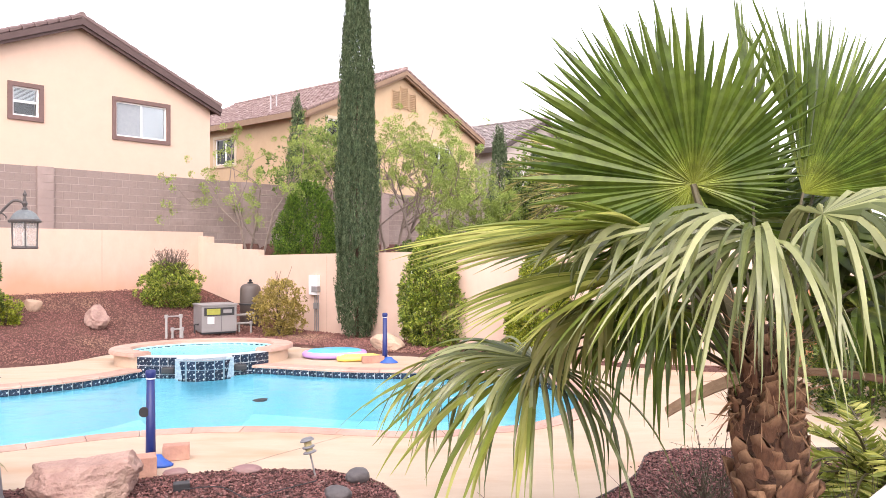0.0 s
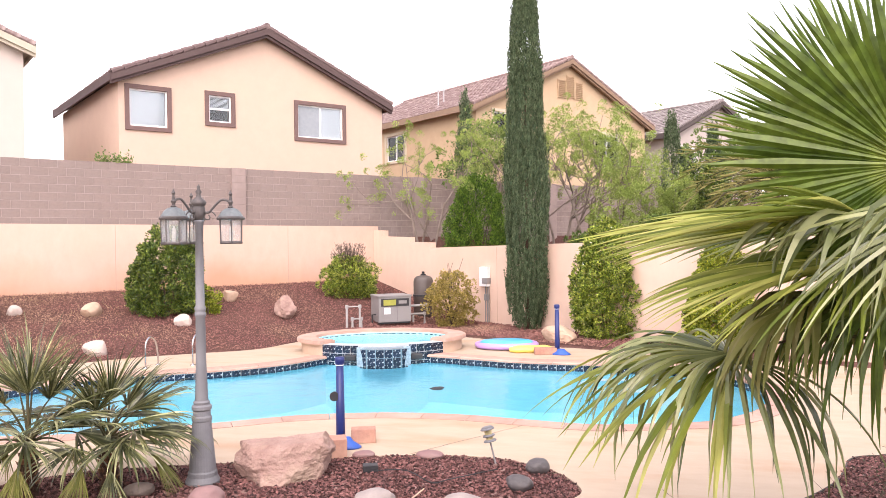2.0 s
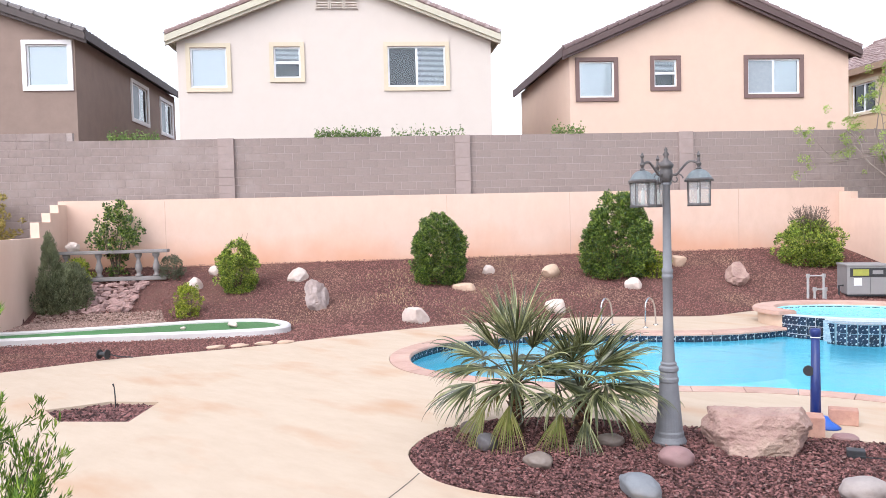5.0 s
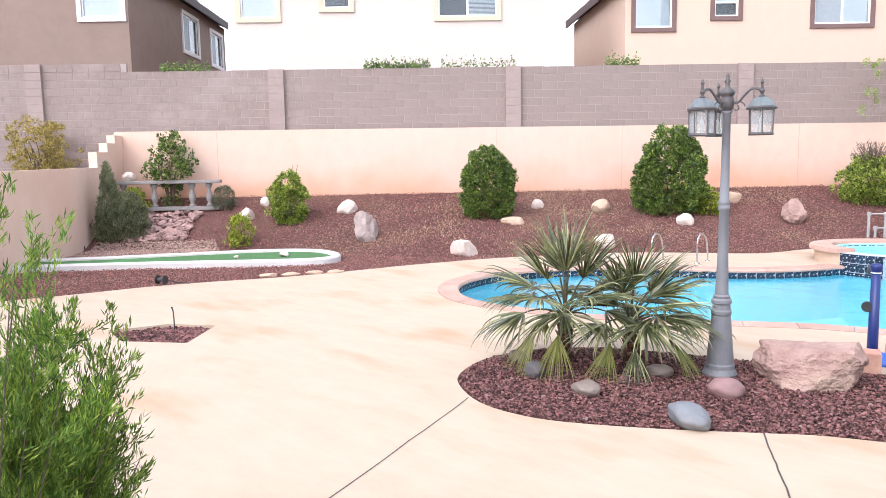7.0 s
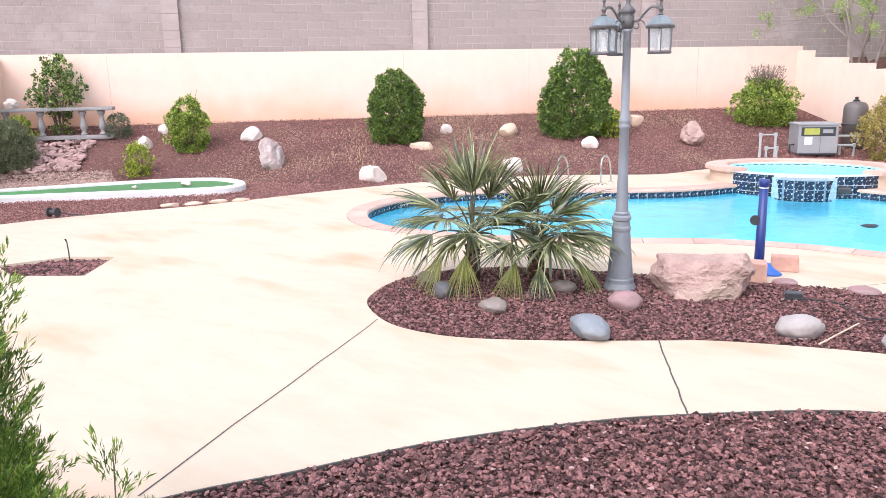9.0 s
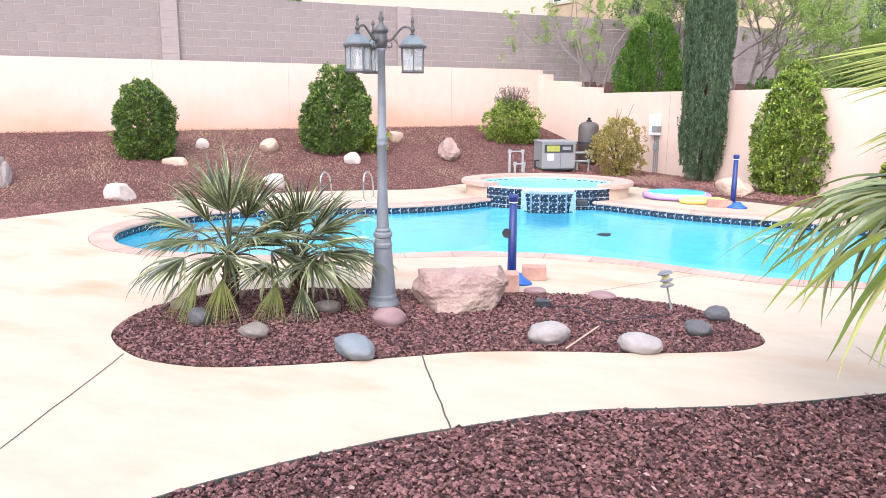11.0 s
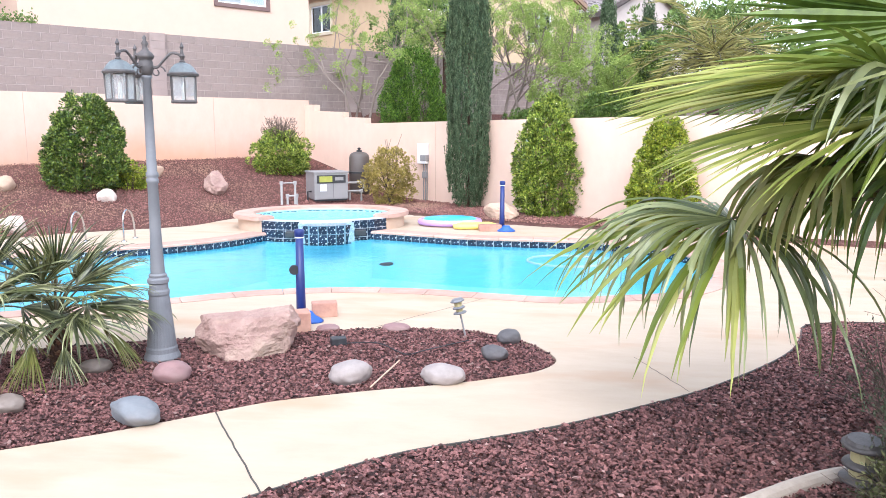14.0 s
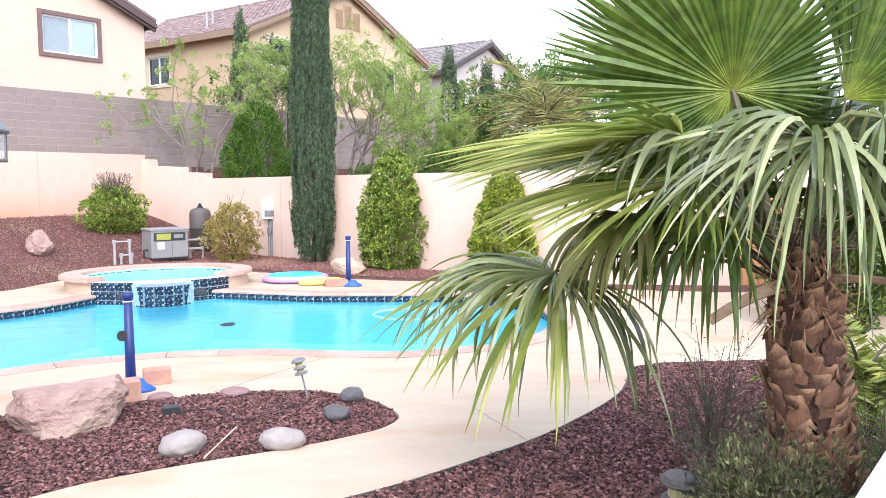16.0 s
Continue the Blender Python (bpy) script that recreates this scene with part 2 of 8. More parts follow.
def rust_foot(m, amount=0.6):
    """Patchy rust-coloured mineral stain that irrigation has left along a wall's foot."""
    t = m.node_tree
    N, L = t.nodes, t.links
    b = N["Principled BSDF"]
    old = b.inputs["Base Color"].links[0].from_socket
    tc = N.new("ShaderNodeTexCoord")
    sep = N.new("ShaderNodeSeparateXYZ")
    L.new(tc.outputs["Object"], sep.inputs[0])
    n = N.new("ShaderNodeTexNoise")
    n.inputs["Scale"].default_value, n.inputs["Detail"].default_value = 0.55, 6.0
    L.new(tc.outputs["Object"], n.inputs["Vector"])
    ad = N.new("ShaderNodeMath")
    ad.operation = "MULTIPLY_ADD"
    ad.inputs[1].default_value, ad.inputs[2].default_value = -1.9, 0.95
    L.new(n.outputs["Fac"], ad.inputs[0])
    sm = N.new("ShaderNodeMath")
    L.new(sep.outputs["Z"], sm.inputs[0])
    L.new(ad.outputs[0], sm.inputs[1])
    mr = N.new("ShaderNodeMapRange")
    mr.inputs[1].default_value, mr.inputs[2].default_value, mr.inputs[3].default_value, mr.inputs[4].default_value = 0.95, 1.75, amount, 0.0
    L.new(sm.outputs[0], mr.inputs[0])
    mx = N.new("ShaderNodeMix")
    mx.data_type = "RGBA"
    mx.inputs[7].default_value = rgb((0.60, 0.28, 0.155))
    L.new(mr.outputs[0], mx.inputs[0])
    L.new(old, mx.inputs[6])
    L.new(mx.outputs[2], b.inputs["Base Color"])
    return m


MAT["stucco_rust"] = rust_foot(surf("peach_stucco_rust_stained", (0.635, 0.452, 0.362), (0.585, 0.41, 0.325), 3, 0.9, 0.35, 160, (0.60, 0.40, 0.30), 0.45, 0.4, stretch=(1, 1, 0.6), spec=0.2))


def milky(m, amount=0.25):
    """Old weathered glass: part of the light scatters in a white film."""
    t = m.node_tree
    N, L = t.nodes, t.links
    out = N["Material Output"]
    src = out.inputs["Surface"].links[0].from_socket
    tr = N.new("ShaderNodeBsdfTranslucent")
    tr.inputs["Color"].default_value = rgb((0.85, 0.86, 0.86))
    df = N.new("ShaderNodeBsdfDiffuse")
    df.inputs["Color"].default_value = rgb((0.8, 0.81, 0.81))
    m1, m2 = N.new("ShaderNodeMixShader"), N.new("ShaderNodeMixShader")
    m1.inputs[0].default_value, m2.inputs[0].default_value = 0.5, amount
    L.new(tr.outputs[0], m1.inputs[1])
    L.new(df.outputs[0], m1.inputs[2])
    L.new(src, m2.inputs[1])
    L.new(m1.outputs[0], m2.inputs[2])
    L.new(m2.outputs[0], out.inputs["Surface"])


milky(MAT["lamp_glass"])


# ---- builders ----
def obj(name, bm, material, parent=None, label="", smooth=False):
    me = bpy.data.meshes.new(name)
    bm.to_mesh(me)
    bm.free()
    if material:
        me.materials.append(MAT[material] if isinstance(material, str) else material)
    if smooth:
        me.polygons.foreach_set("use_smooth", [True] * len(me.polygons))
    ob = new(name, me)
    if parent:
        ob.parent = parent
    if label:
        ob["label"] = label
    return ob


def part(name, bm, material, parent, label="", smooth=False):
    return obj(name, bm, material, parent, label, smooth)


def from_np(name, verts, faces, material, parent=None, label="", smooth=False):
    me = bpy.data.meshes.new(name)
    verts = np.asarray(verts, dtype=np.float32).reshape(-1, 3)
    faces = np.asarray(faces, dtype=np.int32)
    k = faces.shape[1]
    me.vertices.add(len(verts))
    me.vertices.foreach_set("co", verts.ravel())
    me.loops.add(faces.size)
    me.loops.foreach_set("vertex_index", faces.ravel())
    me.polygons.add(len(faces))
    me.polygons.foreach_set("loop_start", np.arange(0, faces.size, k, dtype=np.int32))
    me.update(calc_edges=True)
    me.validate()
    me.materials.append(MAT[material] if isinstance(material, str) else material)
    me.polygons.foreach_set("use_smooth", [smooth] * len(me.polygons))
    ob = new(name, me)
    if parent:
        ob.parent = parent
    if label:
        ob["label"] = label
    return ob


def thing(name, m, label, category, group="", kind=""):
    ob = new(name)
    ob.empty_display_size = 0.2
    ob.matrix_world = m
    return tagged(ob, label, category, group, kind)


def box(bm, x0, x1, y0, y1, z0, z1, bevel=0.0):
    r = bmesh.ops.create_cube(bm, size=1.0)
    bmesh.ops.transform(bm, matrix=Matrix.LocRotScale(((x0 + x1) / 2, (y0 + y1) / 2, (z0 + z1) / 2), None, (abs(x1 - x0), abs(y1 - y0), abs(z1 - z0))), verts=r["verts"])
    if bevel:
        es = list({e for v in r["verts"] for e in v.link_edges})
        bmesh.ops.bevel(bm, geom=es, offset=bevel, segments=2, affect="EDGES", profile=0.5)
    return bm


def box_bm(*a, bevel=0.0):
    return box(bmesh.new(), *a, bevel=bevel)


def plate(outer, holes, z0, z1):
    """A slab with an outline and openings through it, in the xy plane."""
    bm = bmesh.new()
    for ring in [outer] + list(holes):
        vs = [bm.verts.new((p[0], p[1], z1)) for p in ring]
        for a, b in zip(vs, vs[1:] + vs[:1]):
            bm.edges.new((a, b))
    bmesh.ops.triangle_fill(bm, use_beauty=True, use_dissolve=False, edges=bm.edges[:])
    for f in bm.faces:
        if f.normal.z < 0:
            f.normal_flip()
    r = bmesh.ops.extrude_face_region(bm, geom=bm.faces[:])
    bmesh.ops.translate(bm, vec=(0, 0, z0 - z1), verts=[v for v in r["geom"] if isinstance(v, bmesh.types.BMVert)])
    bmesh.ops.recalc_face_normals(bm, faces=bm.faces[:])
    return bm


UPRIGHT = Matrix(((1, 0, 0, 0), (0, 0, 1, 0), (0, 1, 0, 0), (0, 0, 0, 1)))


def wall_plate(outer, holes, y0, y1):
    """The same slab stood upright: outline in x and z, thickness in y."""
    bm = plate(outer, holes, y0, y1)
    bmesh.ops.transform(bm, matrix=UPRIGHT, verts=bm.verts[:])
    bmesh.ops.recalc_face_normals(bm, faces=bm.faces[:])
    return bm


def smooth_ring(pts, per=6):
    """Closed smooth outline through the points."""
    p = np.array(pts, dtype=float)
    n = len(p)
    out = []
    for i in range(n):
        a, b, c, d = p[i - 1], p[i], p[(i + 1) % n], p[(i + 2) % n]
        for k in range(per):
            t = k / per
            out.append(0.5 * (2 * b + (c - a) * t + (2 * a - 5 * b + 4 * c - d) * t * t + (3 * b - a - 3 * c + d) * t ** 3))
    return np.array(out)


def smooth_line(pts, per=6):
    p = np.array(pts, dtype=float)
    p = np.vstack([2 * p[0] - p[1], p, 2 * p[-1] - p[-2]])
    out = []
    for i in range(1, len(p) - 2):
        a, b, c, d = p[i - 1], p[i], p[i + 1], p[i + 2]
        for k in range(per):
            t = k / per
            out.append(0.5 * (2 * b + (c - a) * t + (2 * a - 5 * b + 4 * c - d) * t * t + (3 * b - a - 3 * c + d) * t ** 3))
    out.append(p[-2])
    return np.array(out)


def offset_ring(ring, d):
    """Outline moved outwards by d (ring counter-clockwise or clockwise)."""
    r = np.array(ring)
    area = 0.5 * np.sum(r[:, 0] * np.roll(r[:, 1], -1) - np.roll(r[:, 0], -1) * r[:, 1])
    t = np.roll(r, -1, 0) - np.roll(r, 1, 0)
    t /= np.linalg.norm(t, axis=1)[:, None] + 1e-9
    nrm = np.stack([t[:, 1], -t[:, 0]], 1) * (1 if area > 0 else -1)
    return r + nrm * d


def inside(px, py, ring):
    r = np.array(ring)
    x1, y1 = r[:, 0], r[:, 1]
    x2, y2 = np.roll(x1, -1), np.roll(y1, -1)
    res = np.zeros(np.shape(px), bool)
    for a, b, c, d in zip(x1, y1, x2, y2):
        if b != d:
            res ^= ((b > py) != (d > py)) & (px < (c - a) * (py - b) / (d - b) + a)
    return res


def tube(pts, radii, n=10, closed=True):
    """A round bar along points."""
    pts = [Vector(p) for p in pts]
    if not hasattr(radii, "__len__"):
        radii = [radii] * len(pts)
    bm = bmesh.new()
    rings = []
    up = Vector((0.123, 0.456, 0.88)).normalized()
    for i, p in enumerate(pts):
        d = (pts[min(i + 1, len(pts) - 1)] - pts[max(i - 1, 0)]).normalized()
        s = d.cross(up)
        if s.length < 1e-3:
            s = d.cross(Vector((1, 0, 0)))
        s.normalize()
        u = s.cross(d)
        rings.append([bm.verts.new(p + (s * math.cos(2 * math.pi * k / n) + u * math.sin(2 * math.pi * k / n)) * radii[i]) for k in range(n)])
    for a, b in zip(rings, rings[1:]):
        for k in range(n):
            bm.faces.new((a[k], a[(k + 1) % n], b[(k + 1) % n], b[k]))
    if closed:
        bm.faces.new(rings[0][::-1])
        bm.faces.new(rings[-1])
    bmesh.ops.recalc_face_normals(bm, faces=bm.faces[:])
    return bm


def lathe(profile, n=24, squash=1.0):
    """A turned shape from (radius, height) pairs."""
    bm = bmesh.new()
    rings = []
    for r, z in profile:
        if r < 1e-4:
            rings.append([bm.verts.new((0, 0, z))])
        else:
            rings.append([bm.verts.new((r * math.cos(2 * math.pi * k / n), r * squash * math.sin(2 * math.pi * k / n), z)) for k in range(n)])
    for a, b in zip(rings, rings[1:]):
        for k in range(n):
            q = [a[k % len(a)], a[(k + 1) % len(a)], b[(k + 1) % len(b)], b[k % len(b)]]
            q = list(dict.fromkeys(q))
            if len(q) > 2:
                try:
                    bm.faces.new(q)
                except ValueError:
                    pass
    bmesh.ops.recalc_face_normals(bm, faces=bm.faces[:])
    return bm


# ---- plan ----
CORNER = Vector((-7.25, 22.8, 0))          # where the rear and the side garden wall meet
ALONG = Vector((0.65, 0.76, 0)).normalized()   # along the rear wall
OUT = Vector((-ALONG.y, ALONG.x, 0))           # away from the garden
REAR = Matrix(((ALONG.x, OUT.x, 0, CORNER.x), (ALONG.y, OUT.y, 0, CORNER.y), (0, 0, 1, 0), (0, 0, 0, 1)))
SIDE_DIR = Vector((0.775, -0.632, 0)).normalized()
WATER_Z = -0.14
SLOPE_X = [-22, -18, -16.5, -14.5, -13, -11.1, -8.8, -7, -6.15, -5.5, -4.6, 0, 30]
SLOPE_D = [2.7, 3.0, 3.4, 4.1, 5.0, 5.3, 5.0, 5.8, 5.6, 5.4, 4.8, 4.8, 4.8]

POOL = smooth_ring([(1.1, 9.45), (0.4, 9.18), (-0.3, 9.0), (-1.1, 9.12), (-2.0, 9.27), (-3.0, 9.2), (-3.9, 8.9), (-4.65, 8.43), (-5.6, 7.85), (-6.5, 7.45),
                    (-7.5, 7.26), (-8.15, 7.35), (-8.76, 7.77), (-9.12, 8.35), (-9.25, 9.2), (-8.95, 10.1), (-8.3, 10.95), (-7.45, 11.55), (-6.68, 12.0), (-6.0, 12.6),
                    (-5.6, 13.2), (-5.3, 13.75), (-4.4, 14.25), (-3.3, 14.1), (-2.6, 13.88), (-1.6, 13.6), (-0.2, 13.5), (0.6, 13.4), (1.2, 13.15),
                    (1.75, 12.5), (2.0, 11.5), (1.75, 10.3)])
ISLAND = smooth_ring([(-5.62, 5.2), (-5.45, 4.68), (-5.2, 4.4), (-4.75, 4.18), (-4.35, 4.16), (-3.95, 4.28), (-3.35, 4.66), (-2.78, 5.1), (-2.43, 5.36),
                      (-1.84, 5.64), (-1.22, 5.88), (-0.8, 6.1), (-0.5, 6.31), (-0.37, 6.62), (-0.57, 7.05), (-0.85, 7.29), (-1.25, 7.47), (-1.94, 7.46), (-2.6, 7.28),
                      (-3.3, 7.0), (-4.1, 6.75), (-5.0, 6.35), (-5.5, 5.8)])
PLANTER = [(-9.05, 3.98), (-9.55, 3.62), (-9.75, 2.95), (-9.07, 2.86), (-8.45, 3.35)]
BED_EDGE = [(-4.4, -3.0), (-4.0, 0.5), (-3.65, 1.52), (-3.35, 2.1), (-2.98, 2.84), (-2.45, 3.58), (-2.06, 4.0), (-1.43, 4.57), (-0.93, 4.85), (-0.4, 5.15),
            (0.16, 5.55), (0.75, 6.02), (1.41, 6.72), (1.78, 7.23), (1.95, 7.6), (2.15, 8.05), (2.5, 8.2), (3.2, 8.26), (9.5, 8.4)]
FAR_EDGE = [(-13.9, -3.0), (-13.1, 1.6), (-12.71, 3.34), (-12.42, 4.85), (-11.7, 6.59), (-11.39, 7.77), (-11.13, 8.96), (-10.6, 10.55), (-9.75, 12.0), (-9.0, 13.0),
            (-8.0, 13.75), (-7.15, 14.4), (-6.78, 15.5), (-6.3, 16.3), (-5.0, 16.75), (-3.9, 16.9), (-3.1, 16.75), (-1.8, 15.87), (-0.21, 15.15), (1.27, 14.85),
            (3.0, 14.1), (5.0, 13.3), (9.5, 12.6)]
bed_edge, far_edge = smooth_line(BED_EDGE), smooth_line(FAR_EDGE)
deck_ring = np.vstack([far_edge, bed_edge[::-1]])


def to_rear(x, y):
    qx, qy = np.asarray(x) - CORNER.x, np.asarray(y) - CORNER.y
    return qx * ALONG.x + qy * ALONG.y, qx * OUT.x + qy * OUT.y


def ground_z(x, y):
    """Height of the ground: flat by the pool, a bank up to the rear wall, higher gardens behind the walls."""
    x, y = np.asarray(x, float), np.asarray(y, float)
    X, Y = to_rear(x, y)
    d = np.interp(X, SLOPE_X, SLOPE_D)
    z = 1.04 * np.clip(1 - np.maximum(-Y, 0) / d, 0, 1)
    side = (x - CORNER.x) * -SIDE_DIR.y + (y - CORNER.y) * SIDE_DIR.x      # beyond the side wall
    z = np.where(side > -3.2, np.maximum(z, 0.07), z)
    z = np.where((side > 0.55) & (y > np.maximum(13.3, 14.25 - 0.15 * (x - 3.4)) + 0.25), np.maximum(1.35, z + 0.3), z)
    z = np.where(X < -20.8, np.maximum(1.1, z), z)
    z = np.where((Y > 0.3) & (X > -20.8), 2.35, z)
    z = np.where(Y > 1.0, 2.6, z)
    dk = inside(x, y, deck_ring)
    z = np.where(dk, -0.06, z - 0.035)
    z = np.where(inside(x, y, ISLAND), -0.02, z)
    return z


# ---- ground ----
gx = np.concatenate([[-600, -250, -120, -60, -40], np.arange(-32, 12.01, 0.25), [16, 24, 40, 80, 160, 300, 600]])
gy = np.concatenate([[-600, -250, -100, -40, -15], np.arange(-8, 32.01, 0.25), [36, 44, 60, 90, 150, 300, 600]])
GX, GY = np.meshgrid(gx, gy)
GZ = ground_z(GX, GY)
nx = len(gx)
idx = np.arange(GX.size).reshape(GX.shape)
cx, cy = (GX[:-1, :-1] + GX[1:, 1:]) / 2, (GY[:-1, :-1] + GY[1:, 1:]) / 2
keep = ~inside(cx, cy, offset_ring(POOL, 0.16))
quads = np.stack([idx[:-1, :-1][keep], idx[:-1, 1:][keep], idx[1:, 1:][keep], idx[1:, :-1][keep]], 1)
ground = from_np("ground", np.stack([GX, GY, GZ], -1), quads, "soil", smooth=False)
tagged(ground, "dark red-brown soil of the garden beds and bank", "ground", kind="structure")

deck = obj("pavement", plate([tuple(p) for p in deck_ring], [[tuple(p) for p in offset_ring(POOL, 0.297)], [tuple(p) for p in ISLAND], PLANTER], -0.12, 0.0), "deck")
tagged(deck, "tan stained concrete pool deck with faded patches", "pool deck", kind="structure")


def joint(name, a, b, w=0.012):
    a, b = Vector((*a, 0)), Vector((*b, 0))
    d = (b - a).normalized()
    s = Vector((-d.y, d.x, 0)) * w / 2
    bm = bmesh.new()
    n = 14
    rows = []
    for i in range(n + 1):
        p = a.lerp(b, i / n) + Vector((-d.y, d.x, 0)) * (random.uniform(-1, 1) * 0.006)
        rows.append((bm.verts.new(p + s + Vector((0, 0, 0.002))), bm.verts.new(p - s + Vector((0, 0, 0.002)))))
    for (p, q), (r, t) in zip(rows, rows[1:]):
        bm.faces.new((p, q, t, r))
    return part(name, bm, "joint", deck)


joint("joint", (-2.77, 5.1), (-2.06, 4.0), 0.012)
joint("joint", (-4.86, 4.19), (-3.76, 1.46), 0.011)
joint("joint", (0.30, 6.75), (0.60, 5.92), 0.006)
joint("joint", (-2.1, 7.46), (-1.0, 9.0), 0.008)

# dark board edging between the deck and the near bed
ev, ef = [], []
for i, p in enumerate(bed_edge):
    q = bed_edge[min(i + 1, len(bed_edge) - 1)] - bed_edge[max(i - 1, 0)]
    q = np.array([q[1], -q[0]]) / np.linalg.norm(q)
    for o, z in ((0.0, -0.1), (0.0, 0.004), (0.016, 0.006), (0.018, -0.1)):
        ev.append((p[0] + q[0] * o, p[1] + q[1] * o, z))
for i in range(len(bed_edge) - 1):
    ef += [(4 * i + j, 4 * i + j + 1, 4 * i + 5 + j, 4 * i + 4 + j) for j in range(3)]
tagged(from_np("trim_bed_edge", np.array(ev), ef, "joint"), "dark edging board along the lava rock bed", "edging", kind="structure")

# ---- pool: basin, waterline tiles, coping, water ----
pool = thing("swimming_pool", Matrix(), "free-form swimming pool with pale blue plaster and dark waterline tiles", "swimming pool", kind="structure")
n = len(POOL)
basin_v, basin_f = [], []
for z, off in ((-0.02, 0.02), (-0.9, 0.02), (-1.25, -0.35)):
    r = offset_ring(POOL, off)
    basin_v.append(np.column_stack([r, np.full(n, z)]))
for k in range(2):
    for i in range(n):
        basin_f.append((k * n + i, k * n + (i + 1) % n, (k + 1) * n + (i + 1) % n, (k + 1) * n + i))
bm = bmesh.new()
vs = [bm.verts.new(p) for p in np.vstack(basin_v)]
for f in basin_f:
    bm.faces.new([vs[i] for i in f])
bm.faces.new(vs[2 * n:])
bmesh.ops.triangulate(bm, faces=[f for f in bm.faces if len(f.verts) > 4])
part("basin", bm, "plaster", pool, "pale blue plaster basin", smooth=False)
bm = bmesh.new()
vs = [bm.verts.new((p[0], p[1], WATER_Z)) for p in offset_ring(POOL, 0.015)]
f = bm.faces.new(vs)
bmesh.ops.triangulate(bm, faces=[f])
for f in bm.faces:
    if f.normal.z < 0:
        f.normal_flip()
part("water", bm, "water", pool, "clear bright blue still water")


def resample(ring, step):
    """Points at even steps round a closed outline, with their outward headings."""
    r = np.vstack([ring, ring[:1]])
    s = np.concatenate([[0], np.cumsum(np.linalg.norm(np.diff(r, axis=0), axis=1))])
    k = max(3, int(round(s[-1] / step)))
    u = np.linspace(0, s[-1], k, endpoint=False)
    return np.column_stack([np.interp(u, s, r[:, 0]), np.interp(u, s, r[:, 1])]), s[-1] / k


# coping in stones
inner = np.array(POOL)
area = 0.5 * np.sum(inner[:, 0] * np.roll(inner[:, 1], -1) - np.roll(inner[:, 0], -1) * inner[:, 1])
fine = resample(POOL, 0.12)[0]
m = len(fine)
o_in, o_out = offset_ring(fine, -0.02), offset_ring(fine, 0.29)
per = 5
for k in range(0, m, per):
    ids = [(k + j) % m for j in range(min(per, m - k) + 1)]
    bm = bmesh.new()
    top, bot = 0.006 + random.uniform(-0.002, 0.002), -0.042
    rows = []
    for j, i in enumerate(ids):
        a, b = Vector((*o_in[i], 0)), Vector((*o_out[i], 0))
        if j == 0 or j == len(ids) - 1:
            nb = ids[1] if j == 0 else ids[-2]
            a, b = a.lerp(Vector((*o_in[nb], 0)), 0.035), b.lerp(Vector((*o_out[nb], 0)), 0.035)
        rows.append([bm.verts.new((p.x, p.y, z)) for p, z in ((a, bot), (a.lerp(b, 0.0), top - 0.022), (a.lerp(b, 0.06), top), (b, top), (b, bot))])
    for p, q in zip(rows, rows[1:]):
        for j in range(5):
            bm.faces.new((p[j], p[(j + 1) % 5], q[(j + 1) % 5], q[j]))
    bm.faces.new(rows[0])
    bm.faces.new(rows[-1][::-1])
    bmesh.ops.recalc_face_normals(bm, faces=bm.faces[:])
    part("coping_stone", bm, "coping", pool)

# grout backing and waterline tiles
ring = offset_ring(POOL, 0.008)
gv = np.vstack([np.column_stack([ring, np.full(n, -0.05)]), np.column_stack([ring, np.full(n, -0.15)])])
from_np("grout", gv, [(i, (i + 1) % n, n + (i + 1) % n, n + i) for i in range(n)], "grout", pool, "white grout behind the tiles")


def tile_mesh(w, h, d=0.008):
    bm = box_bm(-w / 2, w / 2, -d, 0.0, -h / 2, h / 2)
    bmesh.ops.bevel(bm, geom=[e for e in bm.edges if all(v.co.y < -d / 2 for v in e.verts)], offset=0.004, segments=1, affect="EDGES")
    me = bpy.data.meshes.new("tile")
    bm.to_mesh(me)
    bm.free()
    me.materials.append(MAT["tile"])
    return me


def piece(name, me, m, parent):
    ob = new(name, me)
    ob.parent = parent
    ob.matrix_basis = m
    return ob


TILE, WATERLINE_TILE, CUT_TILE = tile_mesh(0.144, 0.144), tile_mesh(0.144, 0.102), tile_mesh(0.144, 0.062)
tpts = resample(POOL, 0.155)[0]
mt = len(tpts)
for i in range(mt):
    p, q = tpts[i], tpts[(i + 1) % mt]
    c, d = (p + q) / 2, q - p
    if 13.6 < c[1] and -5.35 < c[0] < -3.55:
        continue                               # the spa stands here
    # tiles face the water
    nrm = np.array([-d[1], d[0]]) / np.linalg.norm(d) * (1 if area > 0 else -1)
    ang = math.degrees(math.atan2(nrm[1], nrm[0])) + 90
    piece("tile", WATERLINE_TILE, pose(c[0], c[1], -0.101, 0, 0, ang), pool)

# ---- garden walls ----
def stucco_wall(name, m, outline, t0, t1, label, mat="stucco"):
    bm = wall_plate(outline, [], t0, t1)
    ob = obj(name, bm, mat)
    ob.matrix_world = m
    return tagged(ob, label, "garden wall", kind="structure")


